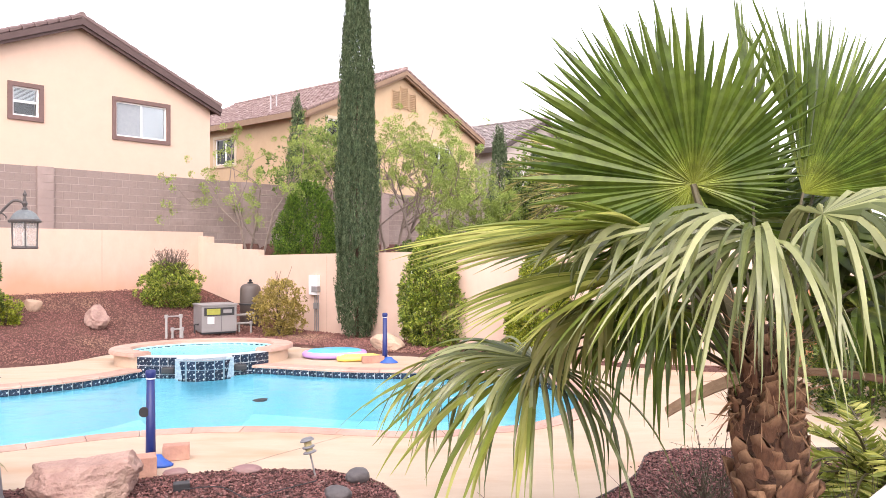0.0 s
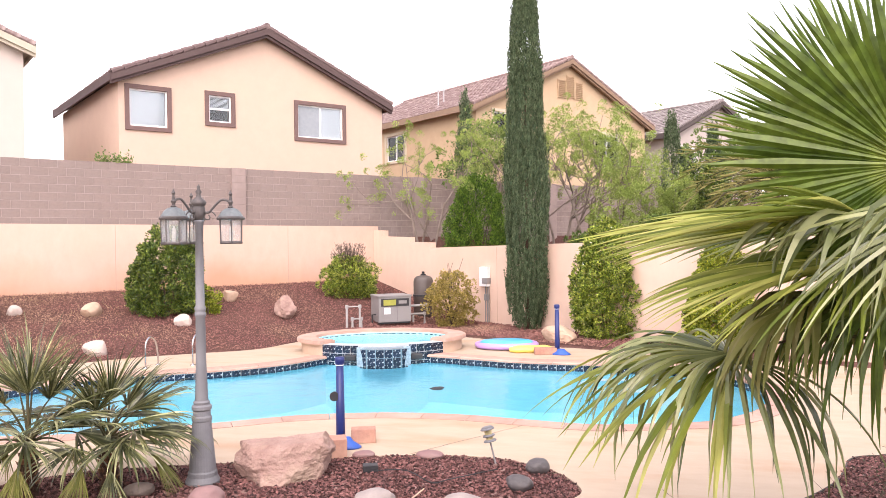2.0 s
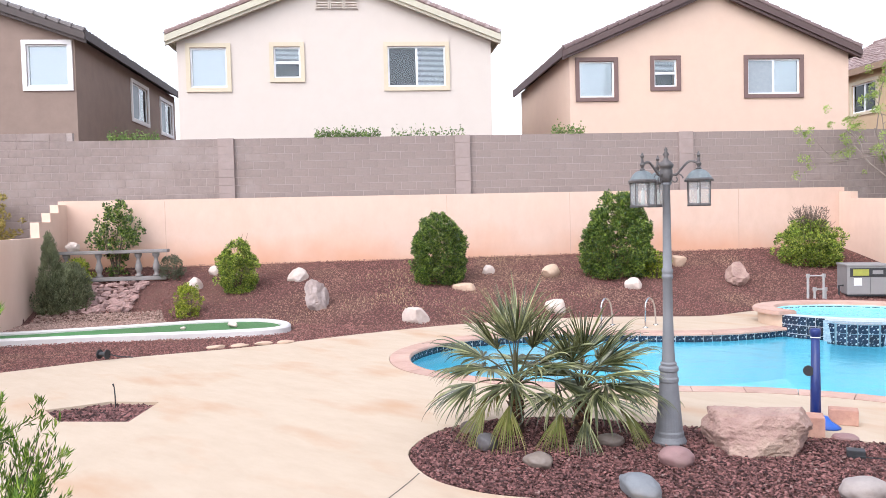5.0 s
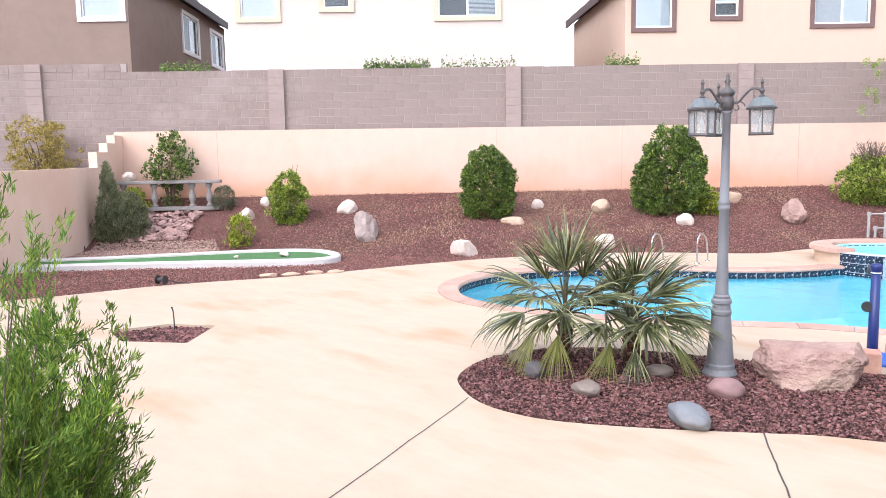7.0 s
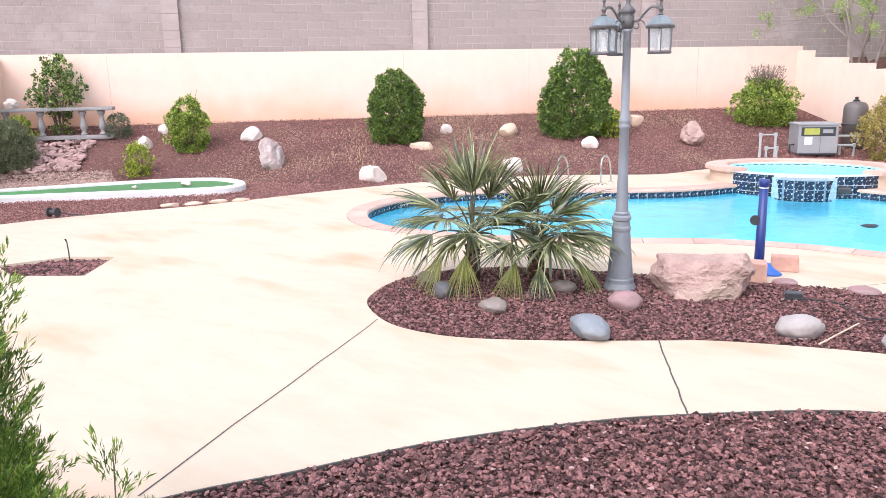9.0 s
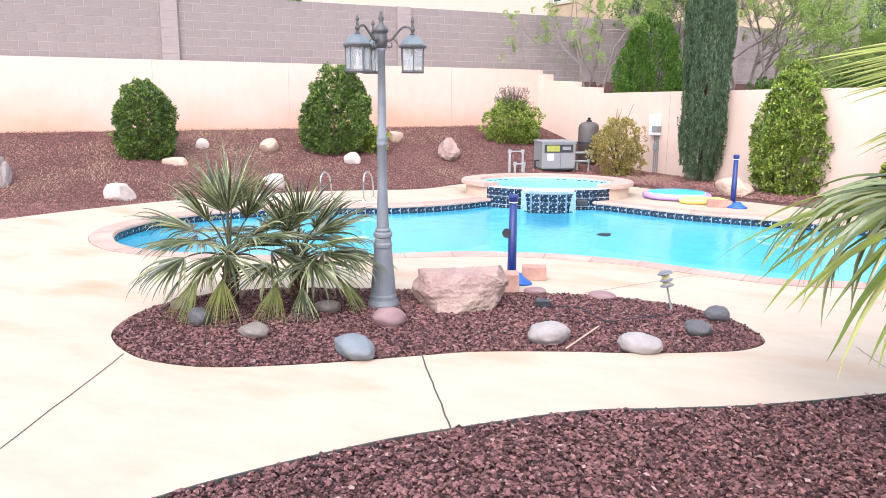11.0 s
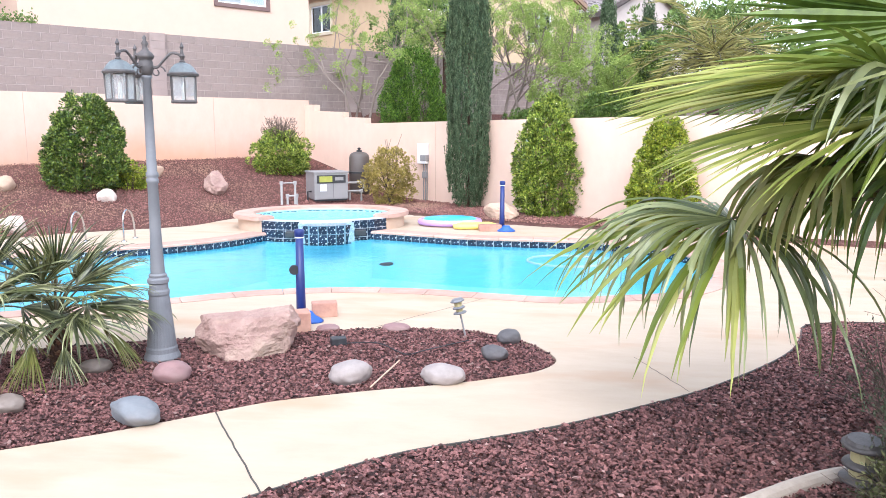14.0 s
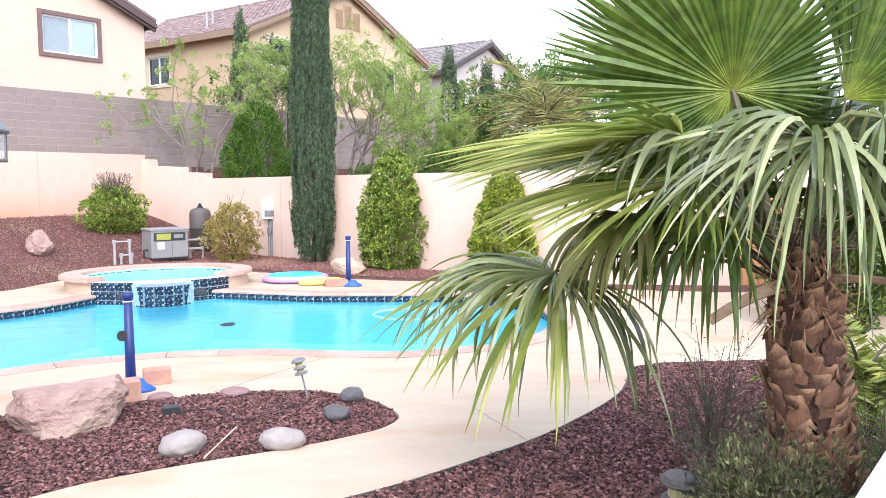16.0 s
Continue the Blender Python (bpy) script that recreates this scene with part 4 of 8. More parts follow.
# ---- plant, stone and small-part materials ----
MAT.update({
    "palm": leafy("fan_palm_leaf", (0.062, 0.106, 0.014), (0.09, 0.142, 0.019), (0.13, 0.185, 0.028), 0.38, 0.36, 0.5, 14.0, 0.35, hub=(0.30, 0.33, 0.05)),
    # olive leaf; its two paler tones also paint the silvery sky sheen
    "palm_pale": leafy("olive_sheen_palm_leaf", (0.075, 0.10, 0.027), (0.185, 0.215, 0.072), (0.40, 0.42, 0.19), 0.32, 0.26, 0.7),
    "palm_old": leafy("yellowing_palm_leaf", (0.16, 0.18, 0.04), (0.23, 0.23, 0.06), (0.32, 0.29, 0.11), 0.5, 0.3, 0.4),
    "small_palm": leafy("grey_green_palm_leaf", (0.035, 0.045, 0.015), (0.125, 0.135, 0.048), (0.36, 0.355, 0.18), 0.34, 0.15, 0.7, 9.0, 0.5),
    "petiole": surf("palm_stalk", (0.05, 0.055, 0.018), (0.085, 0.065, 0.028), 9, 0.6, 0.3, 60, stretch=(1, 1, 0.3)),
    "dry_stalk": surf("dry_palm_stalk", (0.46, 0.32, 0.21), (0.36, 0.23, 0.14), 10, 0.8, 0.4, 70),
    "boot": surf("palm_boot", (0.20, 0.094, 0.048), (0.07, 0.03, 0.018), 9, 0.85, 0.9, 60, (0.30, 0.155, 0.08), 6, 0.7, vary=0.4, stretch=(1.6, 1.6, 0.6)),
    "fibre": surf("palm_trunk_fibre", (0.05, 0.025, 0.016), (0.09, 0.045, 0.027), 20, 0.95, 0.9, 90, bdist=0.03),
    "cypress": leafy("cypress_foliage", (0.042, 0.068, 0.034), (0.088, 0.128, 0.066), (0.165, 0.21, 0.115), 0.75, 0.15, 0.15, 9.0, 0.4),
    "shrub": leafy("shrub_leaf", (0.045, 0.085, 0.016), (0.085, 0.145, 0.028), (0.15, 0.215, 0.045), 0.45, 0.15, 0.4, 7.0, 0.5),
    "shrub_glossy": leafy("glossy_shrub_leaf", (0.03, 0.064, 0.009), (0.17, 0.245, 0.03), (0.47, 0.50, 0.095), 0.36, 0.15, 0.5, 9.0, 0.55),
    "shrub_dark": leafy("dark_shrub_leaf", (0.018, 0.042, 0.008), (0.065, 0.115, 0.018), (0.25, 0.31, 0.055), 0.36, 0.10, 0.5, 9.0, 0.6),
    "shrub_yellow": leafy("yellow_shrub_leaf", (0.20, 0.165, 0.04), (0.34, 0.265, 0.07), (0.50, 0.40, 0.13), 0.5, 0.35, 0.4),
    "shrub_lime": leafy("lime_shrub_leaf", (0.08, 0.125, 0.012), (0.25, 0.30, 0.028), (0.46, 0.47, 0.065), 0.42, 0.2, 0.4, 9.0, 0.6),
    "arbor": leafy("arborvitae_foliage", (0.022, 0.062, 0.008), (0.075, 0.155, 0.018), (0.18, 0.285, 0.036), 0.55, 0.15, 0.3, 9.0, 0.55),
    "wispy": leafy("pale_tree_leaf", (0.19, 0.27, 0.055), (0.28, 0.37, 0.09), (0.39, 0.46, 0.14), 0.55, 0.4, 0.3, 3.0, 0.4),
    # yellow-green leaf, lightened so the sunlit look of the left fans is in its colour
    "palm_light": leafy("sunlit_yellow_green_palm_leaf", (0.13, 0.18, 0.022), (0.28, 0.32, 0.055), (0.52, 0.51, 0.15), 0.42, 0.4, 0.5),
    "shrub_mid": leafy("tree_leaf", (0.085, 0.14, 0.04), (0.15, 0.225, 0.06), (0.25, 0.32, 0.095), 0.5, 0.3, 0.3, 2.5, 0.4),
    "juniper": leafy("juniper_needles", (0.085, 0.095, 0.05), (0.155, 0.17, 0.09), (0.26, 0.265, 0.15), 0.7, 0.2, 0.2, 6.0, 0.5),
    "date_leaf": leafy("yellowed_feather_leaf", (0.17, 0.165, 0.05), (0.27, 0.25, 0.08), (0.38, 0.34, 0.13), 0.5, 0.35, 0.3),
    "grey_leaf": leafy("grey_green_leaf", (0.075, 0.088, 0.05), (0.115, 0.13, 0.08), (0.18, 0.19, 0.125), 0.7, 0.2, 0.2),
    "feather": leafy("feathery_green_leaf", (0.055, 0.115, 0.022), (0.135, 0.225, 0.036), (0.30, 0.385, 0.06), 0.5, 0.34, 0.3, 5.0, 0.45),
    "olive_leaf": leafy("dull_olive_leaf", (0.055, 0.055, 0.022), (0.115, 0.12, 0.05), (0.22, 0.225, 0.10), 0.6, 0.2, 0.2, 6.0, 0.5),
    "dead_leaf": leafy("grey_brown_dead_leaf", (0.13, 0.095, 0.075), (0.22, 0.165, 0.135), (0.33, 0.26, 0.22), 0.7, 0.15, 0.2),
    "white_flower": leafy("white_blossom", (0.75, 0.75, 0.68), (0.8, 0.8, 0.74), (0.82, 0.82, 0.8), 0.6, 0.3, 0.2),
    "bark": surf("grey_bark", (0.27, 0.215, 0.18), (0.18, 0.14, 0.115), 12, 0.9, 0.7, 50, stretch=(1, 1, 0.3)),
    "twig": surf("dry_twig", (0.15, 0.108, 0.08), (0.085, 0.06, 0.046), 14, 0.9, 0.3, 60),
    "straw": leafy("dry_grass", (0.42, 0.29, 0.15), (0.52, 0.38, 0.22), (0.62, 0.48, 0.30), 0.8, 0.2, 0.2),
    "boulder": surf("pink_sandstone", (0.41, 0.275, 0.225), (0.25, 0.143, 0.12), 4, 0.9, 1.0, 26, (0.56, 0.43, 0.32), 1.7, 0.85, bdist=0.03, detail=9),
    "pile_stone": surf("pink_loose_stone", (0.36, 0.225, 0.195), (0.27, 0.165, 0.145), 8, 0.9, 0.5, 50, (0.43, 0.30, 0.26), 3, 0.5, vary=0.2),
    "white_rock": surf("pale_rock", (0.62, 0.52, 0.45), (0.50, 0.39, 0.33), 6, 0.9, 0.7, 30, (0.68, 0.62, 0.58), 2.5, 0.6, bdist=0.02),
    "grey_rock": surf("grey_pink_rock", (0.42, 0.335, 0.30), (0.25, 0.185, 0.165), 4, 0.9, 1.0, 26, (0.55, 0.47, 0.43), 2.2, 0.8, bdist=0.03, detail=9),
    "tan_gravel": surf("tan_gravel", (0.38, 0.26, 0.21), (0.28, 0.18, 0.145), 20, 0.95, 0.5, 100, island=0.35, spec=0.1),
    "tan_rock": surf("tan_rock", (0.54, 0.385, 0.275), (0.44, 0.30, 0.215), 6, 0.9, 0.7, 30, bdist=0.02),
    "cobble_grey": surf("grey_river_stone", (0.185, 0.195, 0.205), (0.135, 0.14, 0.15), 6, 0.6, 0.2, 60, (0.30, 0.28, 0.27), 5, 0.4),
    "cobble_dark": surf("dark_river_stone", (0.105, 0.095, 0.095), (0.07, 0.063, 0.064), 8, 0.6, 0.2, 60, (0.18, 0.15, 0.145), 5, 0.5),
    "cobble_white": surf("white_river_stone", (0.33, 0.285, 0.26), (0.26, 0.215, 0.20), 9, 0.65, 0.2, 60, (0.30, 0.25, 0.23), 14, 0.6, smin=0.62, smax=0.68),
    "cobble_brown": surf("brown_river_stone", (0.20, 0.155, 0.125), (0.15, 0.115, 0.095), 8, 0.6, 0.2, 60, (0.3, 0.25, 0.21), 5, 0.5),
    "cobble_pink": surf("pink_river_stone", (0.27, 0.155, 0.145), (0.21, 0.12, 0.115), 8, 0.65, 0.2, 60, (0.36, 0.25, 0.22), 4, 0.5),
    "lamp": surf("grey_painted_cast_metal", (0.18, 0.182, 0.192), (0.15, 0.152, 0.162), 12, 0.55, 0.35, 120, (0.25, 0.245, 0.245), 3, 0.4),
    "lamp_roof": surf("patinated_lantern_roof", (0.135, 0.16, 0.165), (0.09, 0.10, 0.105), 14, 0.5, 0.3, 120, (0.24, 0.27, 0.27), 8, 0.5),
    "lamp_dark": surf("weathered_dark_metal", (0.065, 0.058, 0.056), (0.11, 0.095, 0.09), 14, 0.5, 0.3, 120, metal=0.3),
    "candle": surf("white_lamp_tube", (0.75, 0.73, 0.68), (0.7, 0.68, 0.62), 5, 0.6, 0.0),
    "chrome": surf("stainless_steel", (0.62, 0.62, 0.63), (0.55, 0.55, 0.57), 6, 0.18, 0.0, metal=1.0),
    "blue": surf("navy_plastic", (0.008, 0.022, 0.13), (0.007, 0.018, 0.11), 8, 0.4, 0.1, 60, (0.015, 0.04, 0.18), 3, 0.5),
    "blue_foot": surf("blue_plastic", (0.02, 0.10, 0.42), (0.015, 0.08, 0.36), 8, 0.4, 0.1),
    "brick": surf("salmon_brick", (0.42, 0.225, 0.165), (0.33, 0.175, 0.13), 14, 0.9, 0.5, 70, (0.58, 0.36, 0.26), 5, 0.5, vary=0.1),
    "steel_box": surf("grey_enamel_steel", (0.26, 0.245, 0.24), (0.22, 0.21, 0.205), 4, 0.5, 0.1, 60, (0.31, 0.285, 0.275), 2, 0.4),
    "tank": surf("brown_plastic_tank", (0.095, 0.075, 0.065), (0.08, 0.063, 0.055), 5, 0.5, 0.1, 60),
    "pvc": surf("aged_white_pvc", (0.40, 0.39, 0.375), (0.31, 0.30, 0.29), 7, 0.6, 0.1),
    "white_box": surf("white_enamel", (0.80, 0.80, 0.80), (0.75, 0.75, 0.76), 4, 0.5, 0.0),
    "label_yellow": surf("yellow_green_label", (0.34, 0.34, 0.06), (0.26, 0.27, 0.05), 12, 0.5, 0.0),
    "float_blue": surf("blue_vinyl_float", (0.05, 0.42, 0.75), (0.10, 0.52, 0.80), 3, 0.3, 0.0),
    "float_violet": surf("violet_vinyl_float", (0.42, 0.28, 0.62), (0.50, 0.30, 0.60), 3, 0.3, 0.0),
    "float_yellow": surf("yellow_vinyl_float", (0.80, 0.62, 0.14), (0.74, 0.55, 0.12), 3, 0.35, 0.0),
    "concrete": surf("grey_cast_concrete", (0.25, 0.22, 0.205), (0.19, 0.17, 0.16), 8, 0.9, 0.5, 50, (0.33, 0.30, 0.28), 2, 0.4),
    "log": surf("weathered_timber", (0.50, 0.42, 0.35), (0.40, 0.33, 0.27), 8, 0.9, 0.5, 50, (0.28, 0.22, 0.18), 3, 0.4, stretch=(1, 1, 1)),
    "lath": surf("bare_wood_lath", (0.55, 0.40, 0.29), (0.48, 0.34, 0.24), 14, 0.8, 0.3, 60),
    "patio_white": surf("white_painted_patio_wall", (0.82, 0.80, 0.79), (0.78, 0.76, 0.75), 5, 0.7, 0.2, 90, (0.72, 0.69, 0.67), 1.5, 0.3),
    "lens": surf("amber_lens", (0.50, 0.44, 0.24), (0.42, 0.36, 0.18), 9, 0.3, 0.0),
    "wet": surf("wet_spillway", (0.11, 0.19, 0.23), (0.18, 0.28, 0.33), 9, 0.12, 0.3, 20),
    "foam": surf("falling_water", (0.30, 0.41, 0.46), (0.12, 0.20, 0.25), 26, 0.2, 0.5, 40),
})


# ---- plant builders ----
def unit(v):
    return v / (np.linalg.norm(v, axis=-1, keepdims=True) + 1e-9)


def leaves(P, D, L, W, r, curl=0.0, face=None):
    """Small pointed leaves: one folded rhomb each, from base points, headings, lengths and widths."""
    P, D = np.asarray(P), unit(np.asarray(D))
    n = len(P)
    L = np.broadcast_to(L, n)[:, None]
    W = np.broadcast_to(W, n)[:, None]
    S = unit(np.cross(D, unit(r.normal(size=(n, 3))) if face is None else face))
    U = np.cross(S, D)
    V = np.stack([P, P + D * L * 0.5 + S * W / 2 + U * W * curl, P + D * L, P + D * L * 0.5 - S * W / 2 + U * W * curl], 1)
    return V.reshape(-1, 3), np.arange(4 * n).reshape(n, 4)


def tufts(r, C, out, per, rad, up=0.4, tall=1.0):
    """Leaf bases, headings and faces on round tufts: each tuft's leaves face away from its own middle."""
    n = len(C)
    q = unit(r.normal(size=(n, per, 3)) + out[:, None, :] * 0.7)
    R = rad * r.uniform(0.65, 1.35, (n, 1, 1)) * r.uniform(0.55, 1.0, (n, per, 1))
    P = C[:, None, :] + q * R * np.array([1, 1, tall])
    D = unit(q * 0.7 + out[:, None, :] * 0.35 + r.normal(0, 0.45, (n, per, 3)) + np.array([0, 0, up]))
    F = unit(q + r.normal(0, 0.3, (n, per, 3)) + np.array([0, 0, 0.15]))
    return P.reshape(-1, 3), D.reshape(-1, 3), F.reshape(-1, 3)


def clump_centres(r, profile, height, radius, n, lump, inner):
    """Tuft centres over a turned outline (heights and radii, 0 to 1), most of them at its skin."""
    zs, rs = [p[0] for p in profile], [p[1] for p in profile]
    wz = np.linspace(0, 1, 200)
    wr = np.interp(wz, zs, rs) + 0.05
    z = r.choice(wz, n, p=wr / wr.sum())
    a = r.uniform(0, 2 * math.pi, n)
    lob = 1 + lump * 0.5 * np.sin(3 * a + 9 * z) + lump * 0.4 * np.sin(7 * a - 17 * z) + r.normal(0, lump * 0.35, n)
    rad = np.interp(z, zs, rs) * radius * lob * (1 - inner * r.random(n) ** 2.5)
    C = np.column_stack([rad * np.cos(a), rad * np.sin(a), z * height])
    out = unit(np.column_stack([np.cos(a), np.sin(a), 0.2 + 1.4 * np.clip(z - 0.6, 0, 1)]))
    return C, out


def shrub(name, loc, w, h, mat, label, seed, profile=None, clumps=260, per=34, leaf=0.05, wid=0.55, up=0.4, lump=0.16, stems=4, tuft=None, inner=0.35, group="", flowers=0, twigs=0, category="shrub", tall=1.0):
    r = np.random.default_rng(seed)
    z0 = float(loc[2]) if len(loc) > 2 else float(ground_z(loc[0], loc[1]))
    ob = thing(name, pose(loc[0], loc[1], z0 - 0.03), label, category, group)
    prof = profile or [(0.0, 0.5), (0.1, 0.85), (0.35, 1.0), (0.6, 0.95), (0.82, 0.7), (0.95, 0.38), (1.0, 0.12)]
    rc = tuft or 0.075
    C, out = clump_centres(r, prof, h - rc, w / 2 - rc * 0.8, clumps, lump, inner)
    n_in = int(clumps * 0.4)
    C2, out2 = clump_centres(r, prof, (h - rc) * 0.95, (w / 2 - rc) * 0.76, n_in, lump * 0.3, 0.25)
    C, out = np.vstack([C, C2]), np.vstack([out, out2])
    P, D, Nf = tufts(r, C, out, per, rc, up, tall)
    P[:, 2] = np.maximum(P[:, 2], 0.02)
    V, Fc = leaves(P, D, r.uniform(0.7, 1.3, len(P)) * leaf, leaf * wid * r.uniform(0.75, 1.2, len(P)), r, 0.12, Nf)
    from_np("crown", V, Fc, mat, ob)
    for k in range(stems):
        a = r.uniform(0, 6.28)
        e = Vector((math.cos(a) * w * 0.22, math.sin(a) * w * 0.22, h * r.uniform(0.45, 0.75)))
        part("stem", tube([(math.cos(a) * 0.03, math.sin(a) * 0.03, -0.05), e * 0.5 + Vector((r.normal(0, 0.03), r.normal(0, 0.03), 0)), e], [0.022, 0.016, 0.006], 6), "twig", ob)
    for k in range(twigs):
        a = r.uniform(0, 6.28)
        b = Vector((r.normal(0, w * 0.06), r.normal(0, w * 0.06), h * 0.6))
        e = b + Vector((math.cos(a) * w * r.uniform(0.04, 0.3), math.sin(a) * w * r.uniform(0.04, 0.3), h * r.uniform(0.25, 0.66)))
        part("bare_twig", tube([b, b.lerp(e, 0.5) + Vector((r.normal(0, 0.05), r.normal(0, 0.05), 0.02)), e], [0.010, 0.007, 0.004], 5), "twig", ob)
    if flowers:
        i = r.choice(len(P), flowers)
        V, Fc = leaves(P[i] + D[i] * leaf * 0.7, D[i] + r.normal(0, 0.5, (flowers, 3)), 0.04, 0.035, r)
        from_np("blossoms", V, Fc, "white_flower", ob, "small white blossoms")
    return ob


def column_cypress(loc, w, h, seed, name="cypress_tree", label="tall narrow dark green Italian cypress", strands=900, per=26, mat="cypress", z0=None, size=1.0):
    """A narrow column of upright cord-like sprays with dark gaps between them and an uneven outline."""
    r = np.random.default_rng(seed)
    z0 = float(ground_z(*loc)) if z0 is None else z0
    ob = thing(name, pose(loc[0], loc[1], z0 - 0.03), label, "tree")
    n = strands
    z = r.random(n) ** 0.9 * 0.97
    a = r.uniform(0, 6.28, n)
    rad = w / 2 * np.interp(z, [0, 0.03, 0.1, 0.35, 0.7, 0.9, 1], [0.55, 0.8, 0.97, 1.0, 0.64, 0.36, 0.05]) * np.where(r.random(n) < 0.35, r.uniform(0.5, 0.8, n), 1 - 0.22 * r.random(n) ** 2) * (1 + 0.07 * np.sin(9 * a + 4 * z) + 0.06 * np.sin(23 * z + 2 * a))
    out = np.column_stack([np.cos(a), np.sin(a), np.zeros(n)])[:, None, :]
    b = np.column_stack([rad * np.cos(a), rad * np.sin(a), z * h])[:, None, :]
    ln = (r.uniform(0.22, 0.6, n) * size)[:, None, None]
    t = r.random((n, per, 1))
    q = unit(r.normal(size=(n, per, 3)) * np.array([1, 1, 0.3]) + out * 0.5)
    thick = 0.030 * size * (1 - 0.75 * t)
    sway = r.normal(0, 0.05, (n, 1, 3)) * np.array([1, 1, 0])
    P = b + np.array([0, 0, 1.0]) * t * ln + (out * 0.05 + sway) * t * ln + q * thick
    D = np.array([0, 0, 1.0]) + q * 0.5 + r.normal(0, 0.15, (n, per, 3))
    P, D, q = P.reshape(-1, 3), D.reshape(-1, 3), q.reshape(-1, 3)
    V, Fc = leaves(P, D, r.uniform(0.035, 0.075, len(P)) * size, 0.02 * size, r, 0.1, unit(q + r.normal(0, 0.2, q.shape)))
    from_np("crown", V, Fc, mat, ob)
    part("trunk", tube([(0, 0, -0.1), (0, 0, h * 0.3), (0, 0, h * 0.7)], [w * 0.06, w * 0.045, 0.01], 8), "fibre", ob)
    return ob


def branch(r, p, d, ln, rad, depth, out, tips):
    q = p + d * ln * 0.5 + r.normal(0, ln * 0.05, 3)
    e = p + d * ln + r.normal(0, ln * 0.06, 3)
    out.append((p, q, e, rad))
    if depth == 0:
        tips.append((e, d))
        return
    for k in range(r.integers(2, 4)):
        nd = unit(d + r.normal(0, 0.5, 3) + np.array([0, 0, 0.12]))
        branch(r, p + (e - p) * r.uniform(0.55, 1.0), nd, ln * r.uniform(0.55, 0.8), rad * 0.6, depth - 1, out, tips)


def open_tree(name, loc, z0, h, w, mat, label, seed, trunks=2, per=46, leaf=0.07, depth=3, wid=0.4, droop=0.0, spread=0.16):
    """A small open-crowned tree: trunks, limbs and loose leaf clumps at the twig ends."""
    r = np.random.default_rng(seed)
    ob = thing(name, pose(loc[0], loc[1], z0), label, "tree")
    segs, tips = [], []
    for k in range(trunks):
        a = r.uniform(0, 6.28)
        d = unit(np.array([math.cos(a) * w * 0.32, math.sin(a) * w * 0.32, h * 0.55]))
        branch(r, np.array([math.cos(a) * 0.05, math.sin(a) * 0.05, -0.1]), d, h * 0.42, 0.012 * h / 2 + 0.012, depth, segs, tips)
    big = max(s[3] for s in segs)
    limb = bmesh.new()
    for p, q, e, rad in segs:
        b2 = tube([p, q, e], [rad, rad * 0.85, rad * 0.65], 6)
        me = bpy.data.meshes.new("tmp")
        b2.to_mesh(me)
        b2.free()
        if rad > big * 0.9:
            o = new("trunk", me)
            me.materials.append(MAT["bark"])
            o.parent = ob
        else:
            limb.from_mesh(me)
            bpy.data.meshes.remove(me)
    part("branchwork", limb, "bark", ob)
    E, O_ = np.array([t[0] for t in tips]), unit(np.array([t[1] for t in tips]))
    sub = 4
    C = np.repeat(E, sub, 0) + r.normal(0, spread, (len(E) * sub, 3))
    P, D, Nf = tufts(r, C, np.repeat(O_, sub, 0), max(6, per // sub), spread * 0.55, -droop)
    V, Fc = leaves(P, D, r.uniform(0.6, 1.3, len(P)) * leaf, leaf * wid, r, 0.1, Nf)
    from_np("crown", V, Fc, mat, ob)
    return ob


